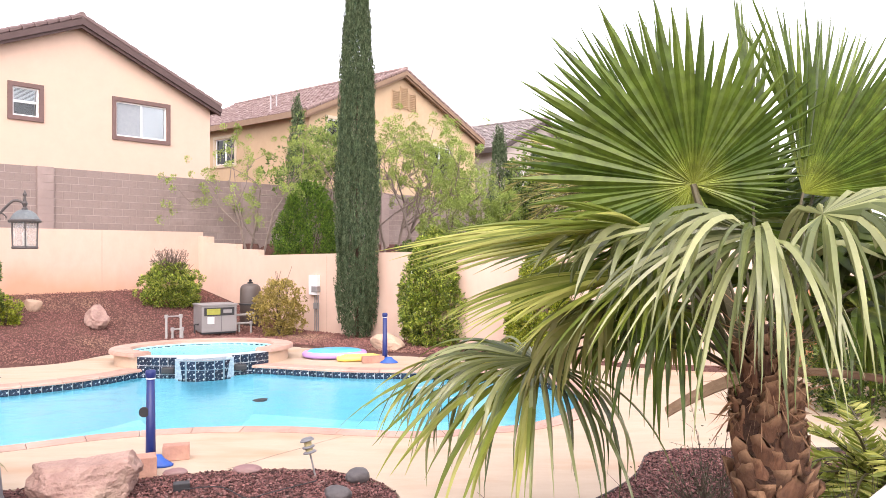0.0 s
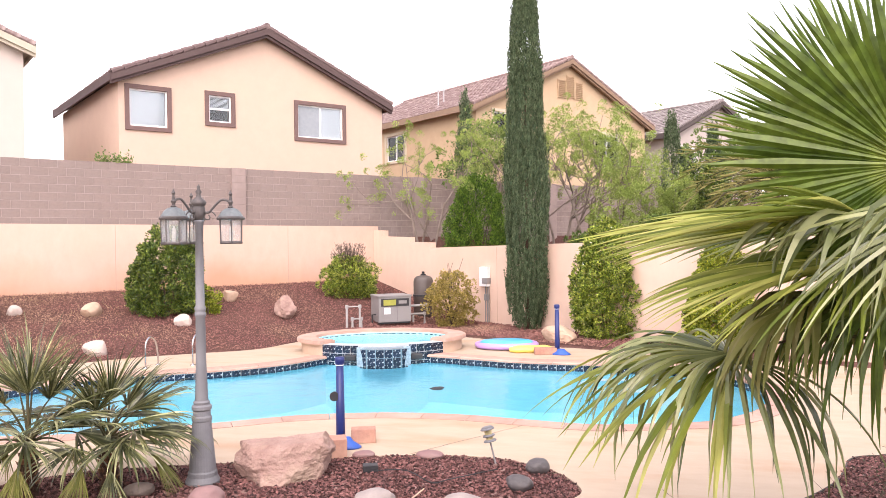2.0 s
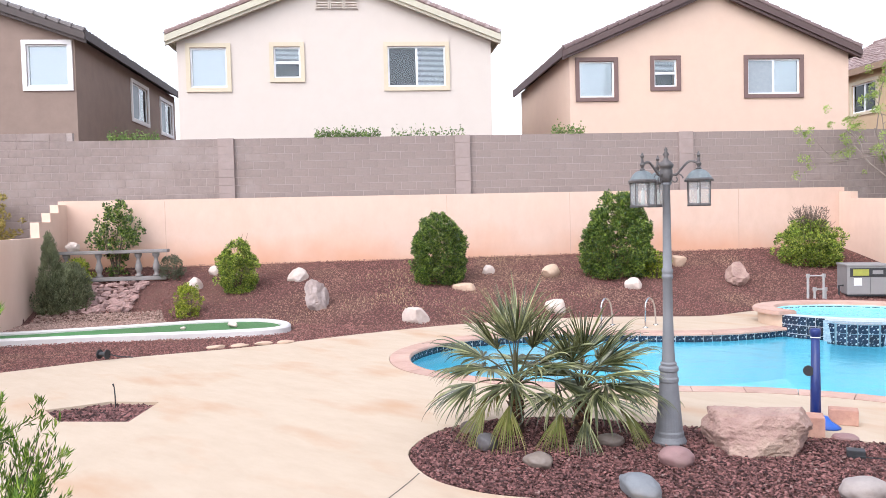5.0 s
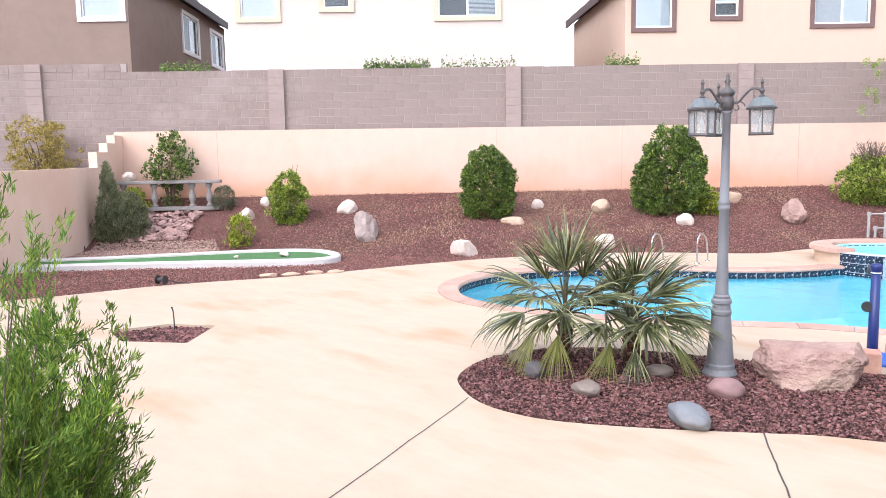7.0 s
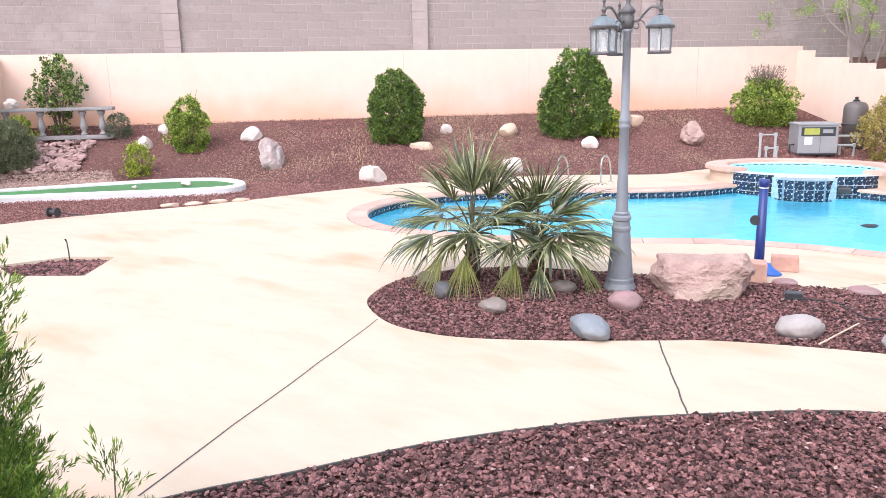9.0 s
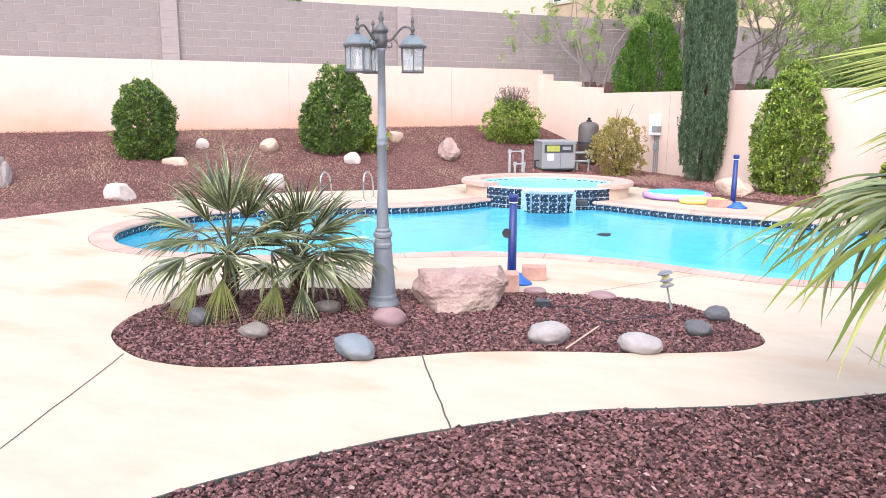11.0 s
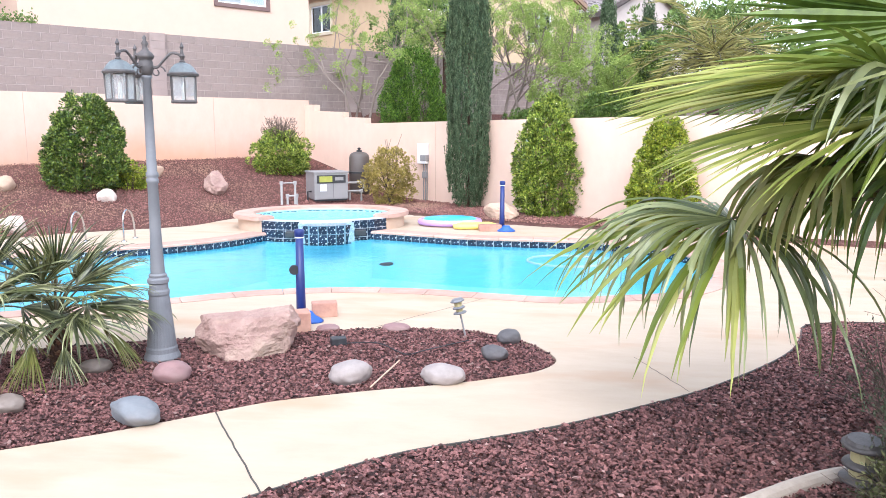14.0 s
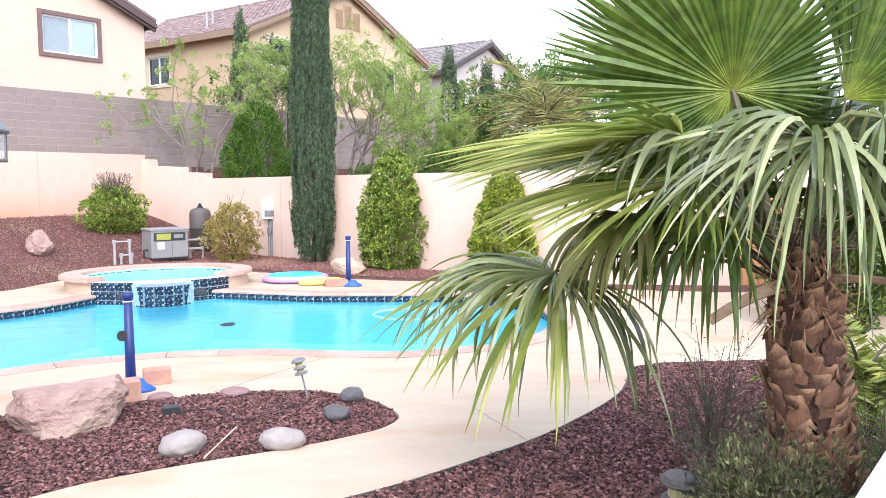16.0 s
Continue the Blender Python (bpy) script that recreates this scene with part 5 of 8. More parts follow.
def fan_blade(axis, normal, R, nseg, spread, fuse, bend, seed, fold=0.35, ragged=0.06, steps=12, cup=0.0, fall=0.2, plump=0.0, drop=1.2):
    """A pleated fan leaf round its hub; the segments part beyond the fused middle and may hang."""
    r = np.random.default_rng(seed)
    axis, normal = unit(np.array(axis, float)), np.array(normal, float)
    normal = unit(normal - axis * (normal @ axis))
    side = np.cross(normal, axis)
    ang = np.linspace(-spread, spread, nseg)
    da = ang[1] - ang[0]
    if bend > 0.3:                           # hanging leaves are tousled
        ang = ang + r.normal(0, da * 0.55, nseg)
        ragged = 0.13
    V, Fc = [], []
    for a in ang:
        ln = R * (1 - fall * (abs(a) / math.pi) ** 1.3) * (1 + r.normal(0, ragged))
        d0 = unit(math.cos(a) * axis + math.sin(a) * side + normal * (r.normal(0, 0.03) + cup))
        t0 = unit(np.cross(normal, d0))
        bd = min(1.0, bend * r.uniform(0.55, 1.15))
        p = d0 * 0.0
        tw = r.normal(0, 0.25 + 0.5 * bend)
        k = len(V)
        wf = math.tan(da / 2) * ln * fuse * 1.02
        for i in range(steps + 1):
            s = i / steps
            u = max(0.0, (s - fuse) / (1 - fuse))
            b = bd * u ** drop + bend * 0.15 * s
            d = unit(d0 * (1 - b) + np.array([0, 0, -1.0]) * b + t0 * (r.normal(0, 0.03) * u))
            if i:
                p = p + d * ln / steps
            w = math.tan(da / 2) * ln * s * 1.06 + 0.003 if s <= fuse else wf * (1 - u ** (1.35 if bend < 0.3 else 1.7)) * (1 + plump * min(1.0, 5 * u)) + 0.0008
            nn = unit(normal - d * (normal @ d)) if abs(normal @ d) < 0.98 else normal
            tt = unit(np.cross(nn, d)) if np.linalg.norm(np.cross(nn, d)) > 0.05 else t0
            if u > 0:
                tt, nn = tt * math.cos(tw * u) + nn * math.sin(tw * u), nn * math.cos(tw * u) - tt * math.sin(tw * u)
            V += [p - tt * w, p + nn * w * fold * 2, p + tt * w]
            if i:
                j = k + 3 * i
                Fc += [(j - 3, j - 2, j + 1, j), (j - 2, j - 1, j + 2, j + 1)]
    return np.array(V), np.array(Fc)


def bent(a, b, sag, n=7):
    a, b = Vector(a), Vector(b)
    return [a.lerp(b, i / n) + Vector((0, 0, sag * 4 * (i / n) * (1 - i / n))) for i in range(n + 1)]


def frond(palm, base, hub, axis, normal, R, seed, mat="palm", nseg=46, spread=2.5, fuse=0.55, bend=0.2, sag=0.06, pr=0.015, fold=0.55, cup=0.0, stalk="petiole", label="", fall=0.2, plump=0.0, drop=1.2):
    """One palm leaf: the fan as a part, its stalk under it. Places are in the palm's own space."""
    V, Fc = fan_blade(axis, normal, R, nseg, spread, fuse, bend, seed, fold, cup=cup, fall=fall, plump=plump, drop=drop)
    f = from_np("frond", V, Fc, mat, palm, label)
    f.matrix_basis = Matrix.Translation(hub)
    b = Vector(base) - Vector(hub)
    part("petiole", tube(bent(b, (0, 0, 0), sag), [pr * (1.5 - 0.8 * i / 7) for i in range(8)], 7), stalk, f)
    return f


# ---- stones ----
def rock_mesh(size, seed, cuts=9, rough=0.05, sub=3, smooth=0.0, planes=(), near=0.55):
    """A broken or river-worn stone: a ball cut by planes, then roughened; rests on z = 0."""
    r = np.random.default_rng(seed)
    bm = bmesh.new()
    bmesh.ops.create_icosphere(bm, subdivisions=sub, radius=1.0)
    co = np.array([v.co[:] for v in bm.verts])
    for k in range(cuts):
        nn = unit(r.normal(size=3))
        d = r.uniform(near, 0.85)
        e = co @ nn - d
        co -= np.outer(np.maximum(e, 0) * (1 - smooth), nn)
    for nn, d in planes:
        nn = unit(np.array(nn, float))
        co -= np.outer(np.maximum(co @ nn - d, 0), nn)
    off = Vector(r.uniform(-50, 50, 3))
    for i, v in enumerate(bm.verts):
        c = Vector(co[i])
        nz = noise.fractal(c * 2.3 + off, 1.0, 2.0, 4)
        if smooth < 0.3 and sub > 3:
            nz += 0.55 * abs(noise.noise(c * Vector((3.5, 3.5, 8)) + off)) + 0.3 * noise.noise(c * 11 + off)
        c *= 1 + rough * nz
        v.co = c
    mn = min(v.co.z for v in bm.verts)
    mx = max(v.co.z for v in bm.verts)
    wx = max(abs(v.co.x) for v in bm.verts)
    wy = max(abs(v.co.y) for v in bm.verts)
    cut = mn + 0.12 * (mx - mn)
    for v in bm.verts:
        z = max(v.co.z, cut)
        v.co = (v.co.x / wx * size[0] / 2, v.co.y / wy * size[1] / 2, (z - cut) / (mx - cut) * size[2])
    bmesh.ops.recalc_face_normals(bm, faces=bm.faces[:])
    return bm


def stone(name, x, y, size, mat, label, seed, rz=0.0, sink=0.03, z=None, group="", **kw):
    ob = obj(name, rock_mesh(size, seed, **kw), mat, smooth=kw.get("smooth", 0) > 0.3)
    z0 = float(ground_z(x, y)) if z is None else z
    ob.matrix_world = pose(x, y, z0 - sink, 0, 0, rz)
    return tagged(ob, label, "rock", group)


# ---- spa ----
SPA = pose(-4.603, 14.80, 0, 0, 0, math.degrees(math.atan2(0.309, 0.951)))
spa = thing("raised_spa", SPA, "raised oval spa with tan coping and dark tiles", "spa")
SA, SB, SZ = 1.62, 1.16, 0.27


def ell(a, sa, sb):
    return (sa * math.sin(a), -sb * math.cos(a))       # angle from the front, towards the right


def arc_wall(a0, a1, ro, ri, z0, z1, n=24, flatfront=0.0):
    bm = bmesh.new()
    rows = []
    for i in range(n + 1):
        a = a0 + (a1 - a0) * i / n
        (x, y), (u, v) = ell(a, SA + ro, SB + ro), ell(a, SA + ri, SB + ri)
        rows.append([bm.verts.new(c) for c in ((x, y, z0), (x, y, z1), (u, v, z1), (u, v, z0))])
    for p, q in zip(rows, rows[1:]):
        for j in range(4):
            bm.faces.new((p[j], p[(j + 1) % 4], q[(j + 1) % 4], q[j]))
    bm.faces.new(rows[0])
    bm.faces.new(rows[-1][::-1])
    bmesh.ops.recalc_face_normals(bm, faces=bm.faces[:])
    return bm


FRONT = 0.80
part("wall", arc_wall(FRONT, 2 * math.pi - FRONT, -0.02, -0.32, -0.5, SZ - 0.05, 60), "spa_coat", spa)
bm = arc_wall(FRONT - 0.02, 2 * math.pi - FRONT + 0.02, 0.07, -0.31, SZ - 0.05, SZ + 0.02, 60)
bmesh.ops.bevel(bm, geom=[e for e in bm.edges if all(v.co.z > SZ for v in e.verts)], offset=0.018, segments=2, affect="EDGES")
part("coping", bm, "coping", spa, "tan sandstone coping ring, open at the front")
part("tiled_front", arc_wall(-FRONT, FRONT, -0.03, -0.25, -0.155, SZ - 0.045, 30), "grout", spa, "white-grouted front wall")
part("submerged_wall", arc_wall(-FRONT - 0.25, FRONT + 0.25, -0.035, -0.24, -1.2, -0.155, 30), "plaster", spa, "pale blue plaster under the tiles")
bm = bmesh.new()
vs = [bm.verts.new((*ell(2 * math.pi * i / 48, SA - 0.24, SB - 0.24), SZ - 0.085)) for i in range(48)]
bm.faces.new(vs)
part("water", bm, "spa_water", spa, "clear blue water level with the spill edge")
bm = bmesh.new()
r0 = [bm.verts.new((*ell(2 * math.pi * i / 48, SA - 0.32, SB - 0.32), SZ - 0.03)) for i in range(48)]
r1 = [bm.verts.new((*ell(2 * math.pi * i / 48, SA - 0.40, SB - 0.40), -0.05)) for i in range(48)]
for i in range(48):
    bm.faces.new((r0[i], r0[(i + 1) % 48], r1[(i + 1) % 48], r1[i]))
bm.faces.new(r1)
part("basin", bm, "plaster", spa)
# tiles on the front, two full courses and a cut one
arc_len = sum(math.dist(ell(FRONT * (2 * i / 60 - 1), SA, SB), ell(FRONT * (2 * (i + 1) / 60 - 1), SA, SB)) for i in range(60))
cols = int(round(arc_len / 0.155))
for c in range(cols):
    a = -FRONT + 2 * FRONT * (c + 0.5) / cols
    x, y = ell(a, SA - 0.028, SB - 0.028)
    tx, ty = SA * math.cos(a), SB * math.sin(a)
    yaw = math.degrees(math.atan2(ty, tx))
    bulge = abs(x) < 0.40
    for rr in range(3):
        z = SZ - 0.125 - rr * 0.155
        if not bulge:
            piece("tile", CUT_TILE if rr == 2 else TILE, pose(x, y, -0.124 if rr == 2 else z, 0, 0, yaw), spa)
for c in range(6):
    x = -0.39 + 0.156 * c
    yy, y2 = [ell(math.asin(q / SA), SA, SB)[1] - (0.18 * math.sqrt(max(0, 1 - (q / 0.45) ** 2)) + 0.085) for q in (x - 0.01, x + 0.01)]
    for rr in range(3):
        piece("tile", CUT_TILE if rr == 2 else TILE, pose(x, (yy + y2) / 2 - 0.001, -0.145 if rr == 2 else SZ - 0.172 - rr * 0.155, 0, 0, math.degrees(math.atan2(y2 - yy, 0.02))), spa)
for i in range(34):
    a = FRONT + 0.35 + (2 * math.pi - 2 * FRONT - 0.7) * i / 33
    x, y = ell(a, SA - 0.325, SB - 0.325)
    piece("tile", TILE, pose(x, y, SZ - 0.128, 0, 0, math.degrees(math.atan2(SB * math.sin(a), SA * math.cos(a))) + 180), spa)
# spillway lip with falling water
bm = bmesh.new()
rows = []
for i in range(21):
    x = -0.44 + 0.88 * i / 20
    yy = ell(math.asin(x / SA), SA, SB)[1] - (0.18 * math.sqrt(max(0, 1 - (x / 0.45) ** 2)) + 0.085)
    rows.append([bm.verts.new(p) for p in ((x, -SB + 0.2, SZ - 0.075), (x, yy, SZ - 0.09), (x, yy, -0.175), (x, -SB + 0.2, -0.175))])
for p, q in zip(rows, rows[1:]):
    for j in range(4):
        bm.faces.new((p[j], p[(j + 1) % 4], q[(j + 1) % 4], q[j]))
bm.faces.new(rows[0])
bm.faces.new(rows[-1][::-1])
bmesh.ops.recalc_face_normals(bm, faces=bm.faces[:])
part("spillway", bm, "wet", spa, "bowed spillway wet with pale blue water")
for sx in (-1, 1):
    bm = bmesh.new()
    rw = []
    for i in range(5):
        x = sx * (0.36 + 0.035 * i)
        yy = -SB + 0.02 - 0.10 - 0.06 * (1 - i / 4)
        rw.append([bm.verts.new((x, yy, z)) for z in (SZ - 0.07, SZ - 0.09, 0.1, WATER_Z)])
        for j, dd in enumerate((0.1, 0.0, -0.015, -0.03)):
            rw[-1][j].co.y += dd
    for p, q in zip(rw, rw[1:]):
        for j in range(3):
            bm.faces.new((p[j], p[j + 1], q[j + 1], q[j]))
    part("falling_water", bm, "foam", spa, "thin white spill of water")
    # black box stands in for the shadow beside the overhanging bulge
    part("light_niche", box_bm(sx * 0.62 - 0.11, sx * 0.62 + 0.11, -SB + 0.02, -SB + 0.14, -0.06, 0.05, bevel=0.02), "dark", spa, "black box painting the shade beside the spillway bulge")

# ---- things in the pool ----
hz = tagged(obj("pool_hose", tube([(0.62 * math.cos(t), 0.5 * math.sin(t), 0) for t in np.linspace(0.4, 5.6, 30)], 0.018, 8), "white_box"), "pale cleaner hose curled in the pool water", "hose")
hz.matrix_world = pose(0.0, 12.4, WATER_Z - 0.03)
lf = tagged(obj("pool_cleaner", rock_mesh((0.26, 0.10, 0.05), 140, cuts=5, rough=0.25, sub=3, smooth=0.4), "dark"), "small grey pool cleaner at the water surface", "pool cleaner")
lf.matrix_world = pose(-2.75, 11.6, WATER_Z - 0.025, 0, 0, 25)

# ---- pool hand rails ----
def grab_rail(x, y, rz):
    g_ = thing("pool_handrail", pose(x, y, 0, 0, 0, rz), "stainless steel looped pool hand rail on the deck", "hand rail", group="pool hand rails")
    pts_ = smooth_line([(0, -0.20, -0.02), (0, -0.20, 0.34), (0, -0.16, 0.46), (0, -0.06, 0.52), (0, 0.06, 0.49), (0, 0.15, 0.40), (0, 0.20, 0.22), (0, 0.22, -0.02)], 5)
    part("tube", tube(pts_, 0.016, 9), "chrome", g_, smooth=True)
    for yy in (-0.20, 0.22):
        f_ = part("flange", lathe([(0.0, 0.012), (0.045, 0.01), (0.05, 0.0), (0.0, 0.0)], 14), "chrome", g_)
        f_.location = (0, yy, 0.001)


grab_rail(-8.02, 12.1, 3)
grab_rail(-7.38, 12.55, 3)


# ---- lamp post ----
def lantern(parent, m):
    ln = part("lantern", lathe([(0.0, 0.005), (0.126, 0.0), (0.132, 0.012), (0.126, 0.03), (0.0, 0.031)], 6), "lamp_dark", parent)
    ln.matrix_basis = m @ Matrix.Scale(0.86, 4)
    part("roof", lathe([(0.132, 0.278), (0.120, 0.30), (0.098, 0.335), (0.068, 0.362), (0.03, 0.376), (0.0, 0.378)], 18), "lamp_roof", ln, "domed grey-green roof", smooth=True)
    part("roof_rim", lathe([(0.122, 0.250), (0.142, 0.252), (0.146, 0.270), (0.132, 0.285), (0.120, 0.285)], 18), "lamp_dark", ln)
    part("finial", lathe([(0.022, 0.37), (0.03, 0.385), (0.014, 0.40), (0.02, 0.42), (0.028, 0.435), (0.016, 0.455), (0.011, 0.50), (0.02, 0.52), (0.007, 0.55), (0.0, 0.565)], 12), "lamp_dark", ln)
    for k in range(6):
        a = math.pi / 3 * k
        ca, sa = math.cos(a), math.sin(a)
        part("bar", tube([(0.119 * ca, 0.119 * sa, 0.02), (0.126 * ca, 0.126 * sa, 0.268)], 0.0065, 5), "lamp_dark", ln)
        b = a + math.pi / 3
        bm = bmesh.new()
        q = [bm.verts.new((rr * math.cos(t), rr * math.sin(t), z)) for rr, t, z in ((0.117, a, 0.03), (0.117, b, 0.03), (0.123, b, 0.262), (0.123, a, 0.262))]
        bm.faces.new(q)
        part("pane", bm, "lamp_glass", ln)
    part("lamp_tube", lathe([(0.0, 0.03), (0.02, 0.03), (0.02, 0.15), (0.012, 0.17), (0.0, 0.2)], 10), "candle", ln)


lamp = thing("lamp_post", pose(-3.715, 6.255, -0.01), "grey cast lamp post with three glass lanterns in the planting island", "lamp post")
part("base", lathe([(0.0, 0.0), (0.148, 0.0), (0.152, 0.03), (0.14, 0.055), (0.13, 0.075), (0.128, 0.11), (0.12, 0.125), (0.118, 0.15), (0.082, 0.56), (0.088, 0.575), (0.088, 0.60), (0.078, 0.615), (0.076, 0.66), (0.088, 0.672), (0.088, 0.70), (0.07, 0.715), (0.074, 0.735), (0.06, 0.75)], 28), "lamp", lamp)
part("shaft", lathe([(0.058, 0.745), (0.046, 1.10), (0.042, 1.50), (0.05, 1.51), (0.05, 1.535), (0.042, 1.545), (0.05, 1.56), (0.05, 1.585), (0.04, 1.60), (0.033, 2.34), (0.048, 2.355), (0.036, 2.37)], 16), "lamp", lamp, smooth=True)
part("capital", lathe([(0.036, 2.365), (0.05, 2.385), (0.056, 2.41), (0.056, 2.475), (0.048, 2.49), (0.062, 2.505), (0.068, 2.525), (0.05, 2.55), (0.024, 2.57), (0.018, 2.60), (0.03, 2.62), (0.012, 2.645), (0.016, 2.665), (0.0, 2.69)], 16), "lamp_dark", lamp, smooth=True)
view_right = np.array([0.89, 0.455])
toward = np.array([0.455, -0.89])
for k, th in enumerate((14, 134, 254)):
    d = view_right * math.cos(radians(th)) + toward * math.sin(radians(th))
    d = d / np.linalg.norm(d)
    P3 = lambda s, z: (d[0] * s, d[1] * s, z)
    part("arm", tube(smooth_line([P3(0.045, 2.44), P3(0.09, 2.435), P3(0.14, 2.49), P3(0.20, 2.545), P3(0.255, 2.54), P3(0.285, 2.515)], 4), 0.011, 7), "lamp_dark", lamp)
    part("scroll", tube([P3(0.05 + 0.05 * (1 + math.cos(t)) * (1 - t / 12), 2.40 + 0.05 * math.sin(t) * (1 - t / 12)) for t in np.linspace(0, 7.0, 22)], 0.006, 5), "lamp_dark", lamp)
    lantern(lamp, Matrix.Translation((d[0] * 0.285, d[1] * 0.285, 2.15)) @ pose(0, 0, 0, 0, 0, 25 * k))

# ---- island stones ----
stone("boulder", -3.02, 6.55, (0.98, 0.66, 0.45), "boulder", "large pink sandstone boulder beside the lamp post", 11, rz=24, cuts=7, rough=0.085, near=0.5, sub=5, sink=0.05, planes=[((-0.12, -0.1, 1), 0.45), ((0.1, -1, 0.25), 0.55), ((1, -0.2, 0.3), 0.72), ((-1, -0.4, 0.35), 0.70), ((-0.3, 1, 0.3), 0.6), ((0.5, -0.8, -0.1), 0.62), ((-0.6, -0.8, 0.6), 0.72)])
for i, (x, y, s, m_, lb) in enumerate([
        (-3.22, 4.86, (0.37, 0.24, 0.19), "cobble_grey", "smooth blue-grey river stone on the lava rock"),
        (-1.98, 5.84, (0.36, 0.24, 0.18), "cobble_white", "speckled white river stone on the lava rock"),
        (-1.27, 5.93, (0.36, 0.22, 0.16), "cobble_white", "cream speckled river stone at the island edge"),
        (-3.37, 5.70, (0.30, 0.22, 0.17), "cobble_pink", "pinkish river stone at the lamp post's foot"),
        (-4.23, 4.97, (0.28, 0.2, 0.13), "cobble_brown", "brown mottled river stone under the small palms"),
        (-4.08, 5.84, (0.26, 0.18, 0.12), "cobble_brown", "brown river stone behind the small palms"),
        (-4.89, 5.06, (0.22, 0.2, 0.15), "cobble_dark", "dark grey river stone under a palm leaf"),
        (-5.35, 5.35, (0.2, 0.18, 0.12), "cobble_brown", "brown river stone at the island edge"),
        (-0.90, 6.56, (0.25, 0.2, 0.14), "cobble_dark", "dark grey river stone near the garden light"),
        (-0.78, 7.08, (0.25, 0.2, 0.14), "cobble_dark", "dark grey river stone at the island tip"),
        (-1.89, 7.42, (0.28, 0.2, 0.07), "cobble_pink", "flat pink stone at the island edge"),
        (-2.55, 7.33, (0.24, 0.18, 0.06), "cobble_pink", "flat pink stone beside the net post"),
        (-3.55, 6.75, (0.2, 0.16, 0.2), "cobble_brown", "dark stone behind the lamp post")]):
    stone("river_stone", x, y, s, m_, lb, 40 + i, rz=15 + 31 * i % 60 - 20, cuts=6, rough=0.075, sub=4, smooth=0.65, sink=0.012, z=0.0, group="river stones")

# ---- bank stones ----
for i, (x, y, w, h, m_, lb, rough_) in enumerate([
        (-15.76, 10.75, 0.56, 0.36, "white_rock", "pale rock on the bank", 0.06), (-17.22, 8.83, 0.46, 0.35, "white_rock", "rounded cream rock beside the yellow shrub", 0.05),
        (-13.89, 9.9, 0.72, 0.68, "grey_rock", "upright jagged grey-pink boulder on the bank", 0.14), (-11.42, 10.45, 0.56, 0.32, "white_rock", "white squared rock at the foot of the bank", 0.04),
        (-12.11, 12.68, 0.55, 0.2, "tan_rock", "flat tan rock under a shrub", 0.05), (-11.37, 14.98, 0.56, 0.34, "tan_rock", "tan rounded rock on the bank", 0.04),
        (-9.24, 15.15, 0.5, 0.3, "white_rock", "white rock below the large shrub", 0.05), (-9.51, 17.82, 0.4, 0.33, "tan_rock", "small tan rock near the rear wall", 0.05),
        (-9.71, 12.9, 0.52, 0.33, "white_rock", "white rock near the pool hand rails", 0.05), (-7.88, 17.55, 0.82, 0.56, "boulder", "pink jagged boulder on the bank", 0.10),
        (-1.14, 16.12, 0.9, 0.40, "tan_rock", "tan boulder beside the cypress", 0.06), (-17.7, 9.6, 0.3, 0.28, "white_rock", "small pale rock against the rear wall", 0.05),
        (-12.6, 14.1, 0.34, 0.26, "white_rock", "small pale rock behind a shrub", 0.05)]):
    stone("rock", x, y, (w, w * 0.7, h), m_, lb, 70 + i, rz=40 + 47 * i, cuts=8 if rough_ < 0.08 else 13, rough=rough_ * 1.3, sub=4, smooth=0.28 if rough_ < 0.08 else 0.0, sink=0.05, near=0.5, planes=[((0, 0, 1), 0.5), ((1, 0.2, 0), 0.6), ((-1, 0.1, 0), 0.62), ((0, 1, 0), 0.6), ((0.1, -1, 0), 0.6)] if "squared" in lb else [], group="bank rocks")
for i in range(4):
    stone("edging_stone", -11.98 + 0.17 * i, 6.4 + 0.34 * i, (0.34, 0.2, 0.07), "tan_rock", "flat tan edging stone along the deck", 90 + i, rz=60 + 9 * i, cuts=6, rough=0.05, sub=3, sink=0.015, z=0.0, group="edging stones")
pile = thing("stone_pile", REAR @ pose(-19.2, -1.9, 0), "bank of loose pink stones below the balustrade", "stones")
PILE_MESH = []
for k in range(3):
    ob_ = obj("stone", rock_mesh(((0.24, 0.17, 0.10), (0.17, 0.13, 0.09), (0.28, 0.16, 0.08))[k], 300 + k, cuts=14, rough=0.08, sub=2, near=0.35), "pile_stone", pile)
    PILE_MESH.append(ob_.data)
    bpy.data.objects.remove(ob_)
for i in range(230):
    X, Y = rng.uniform(-0.55, 0.85), rng.uniform(-0.6, 0.85)
    w_ = REAR @ Vector((-19.2 + X, -1.9 + Y, 0))
    piece("stone", PILE_MESH[i % 3], pose(X, Y, float(ground_z(w_.x, w_.y)) + rng.uniform(0, 0.04), rng.uniform(-15, 15), rng.uniform(-15, 15), rng.uniform(0, 360)), pile)

# ---- balustrade ----
bal = thing("balustrade", REAR @ pose(-19.15, -0.8, 0.74), "weathered grey cast-stone balustrade on the bank", "balustrade")
part("base_rail", box_bm(-1.25, 1.25, -0.12, 0.12, 0.0, 0.09, bevel=0.01), "concrete", bal)
part("top_rail", box_bm(-1.3, 1.3, -0.13, 0.13, 0.66, 0.74, bevel=0.015), "concrete", bal)
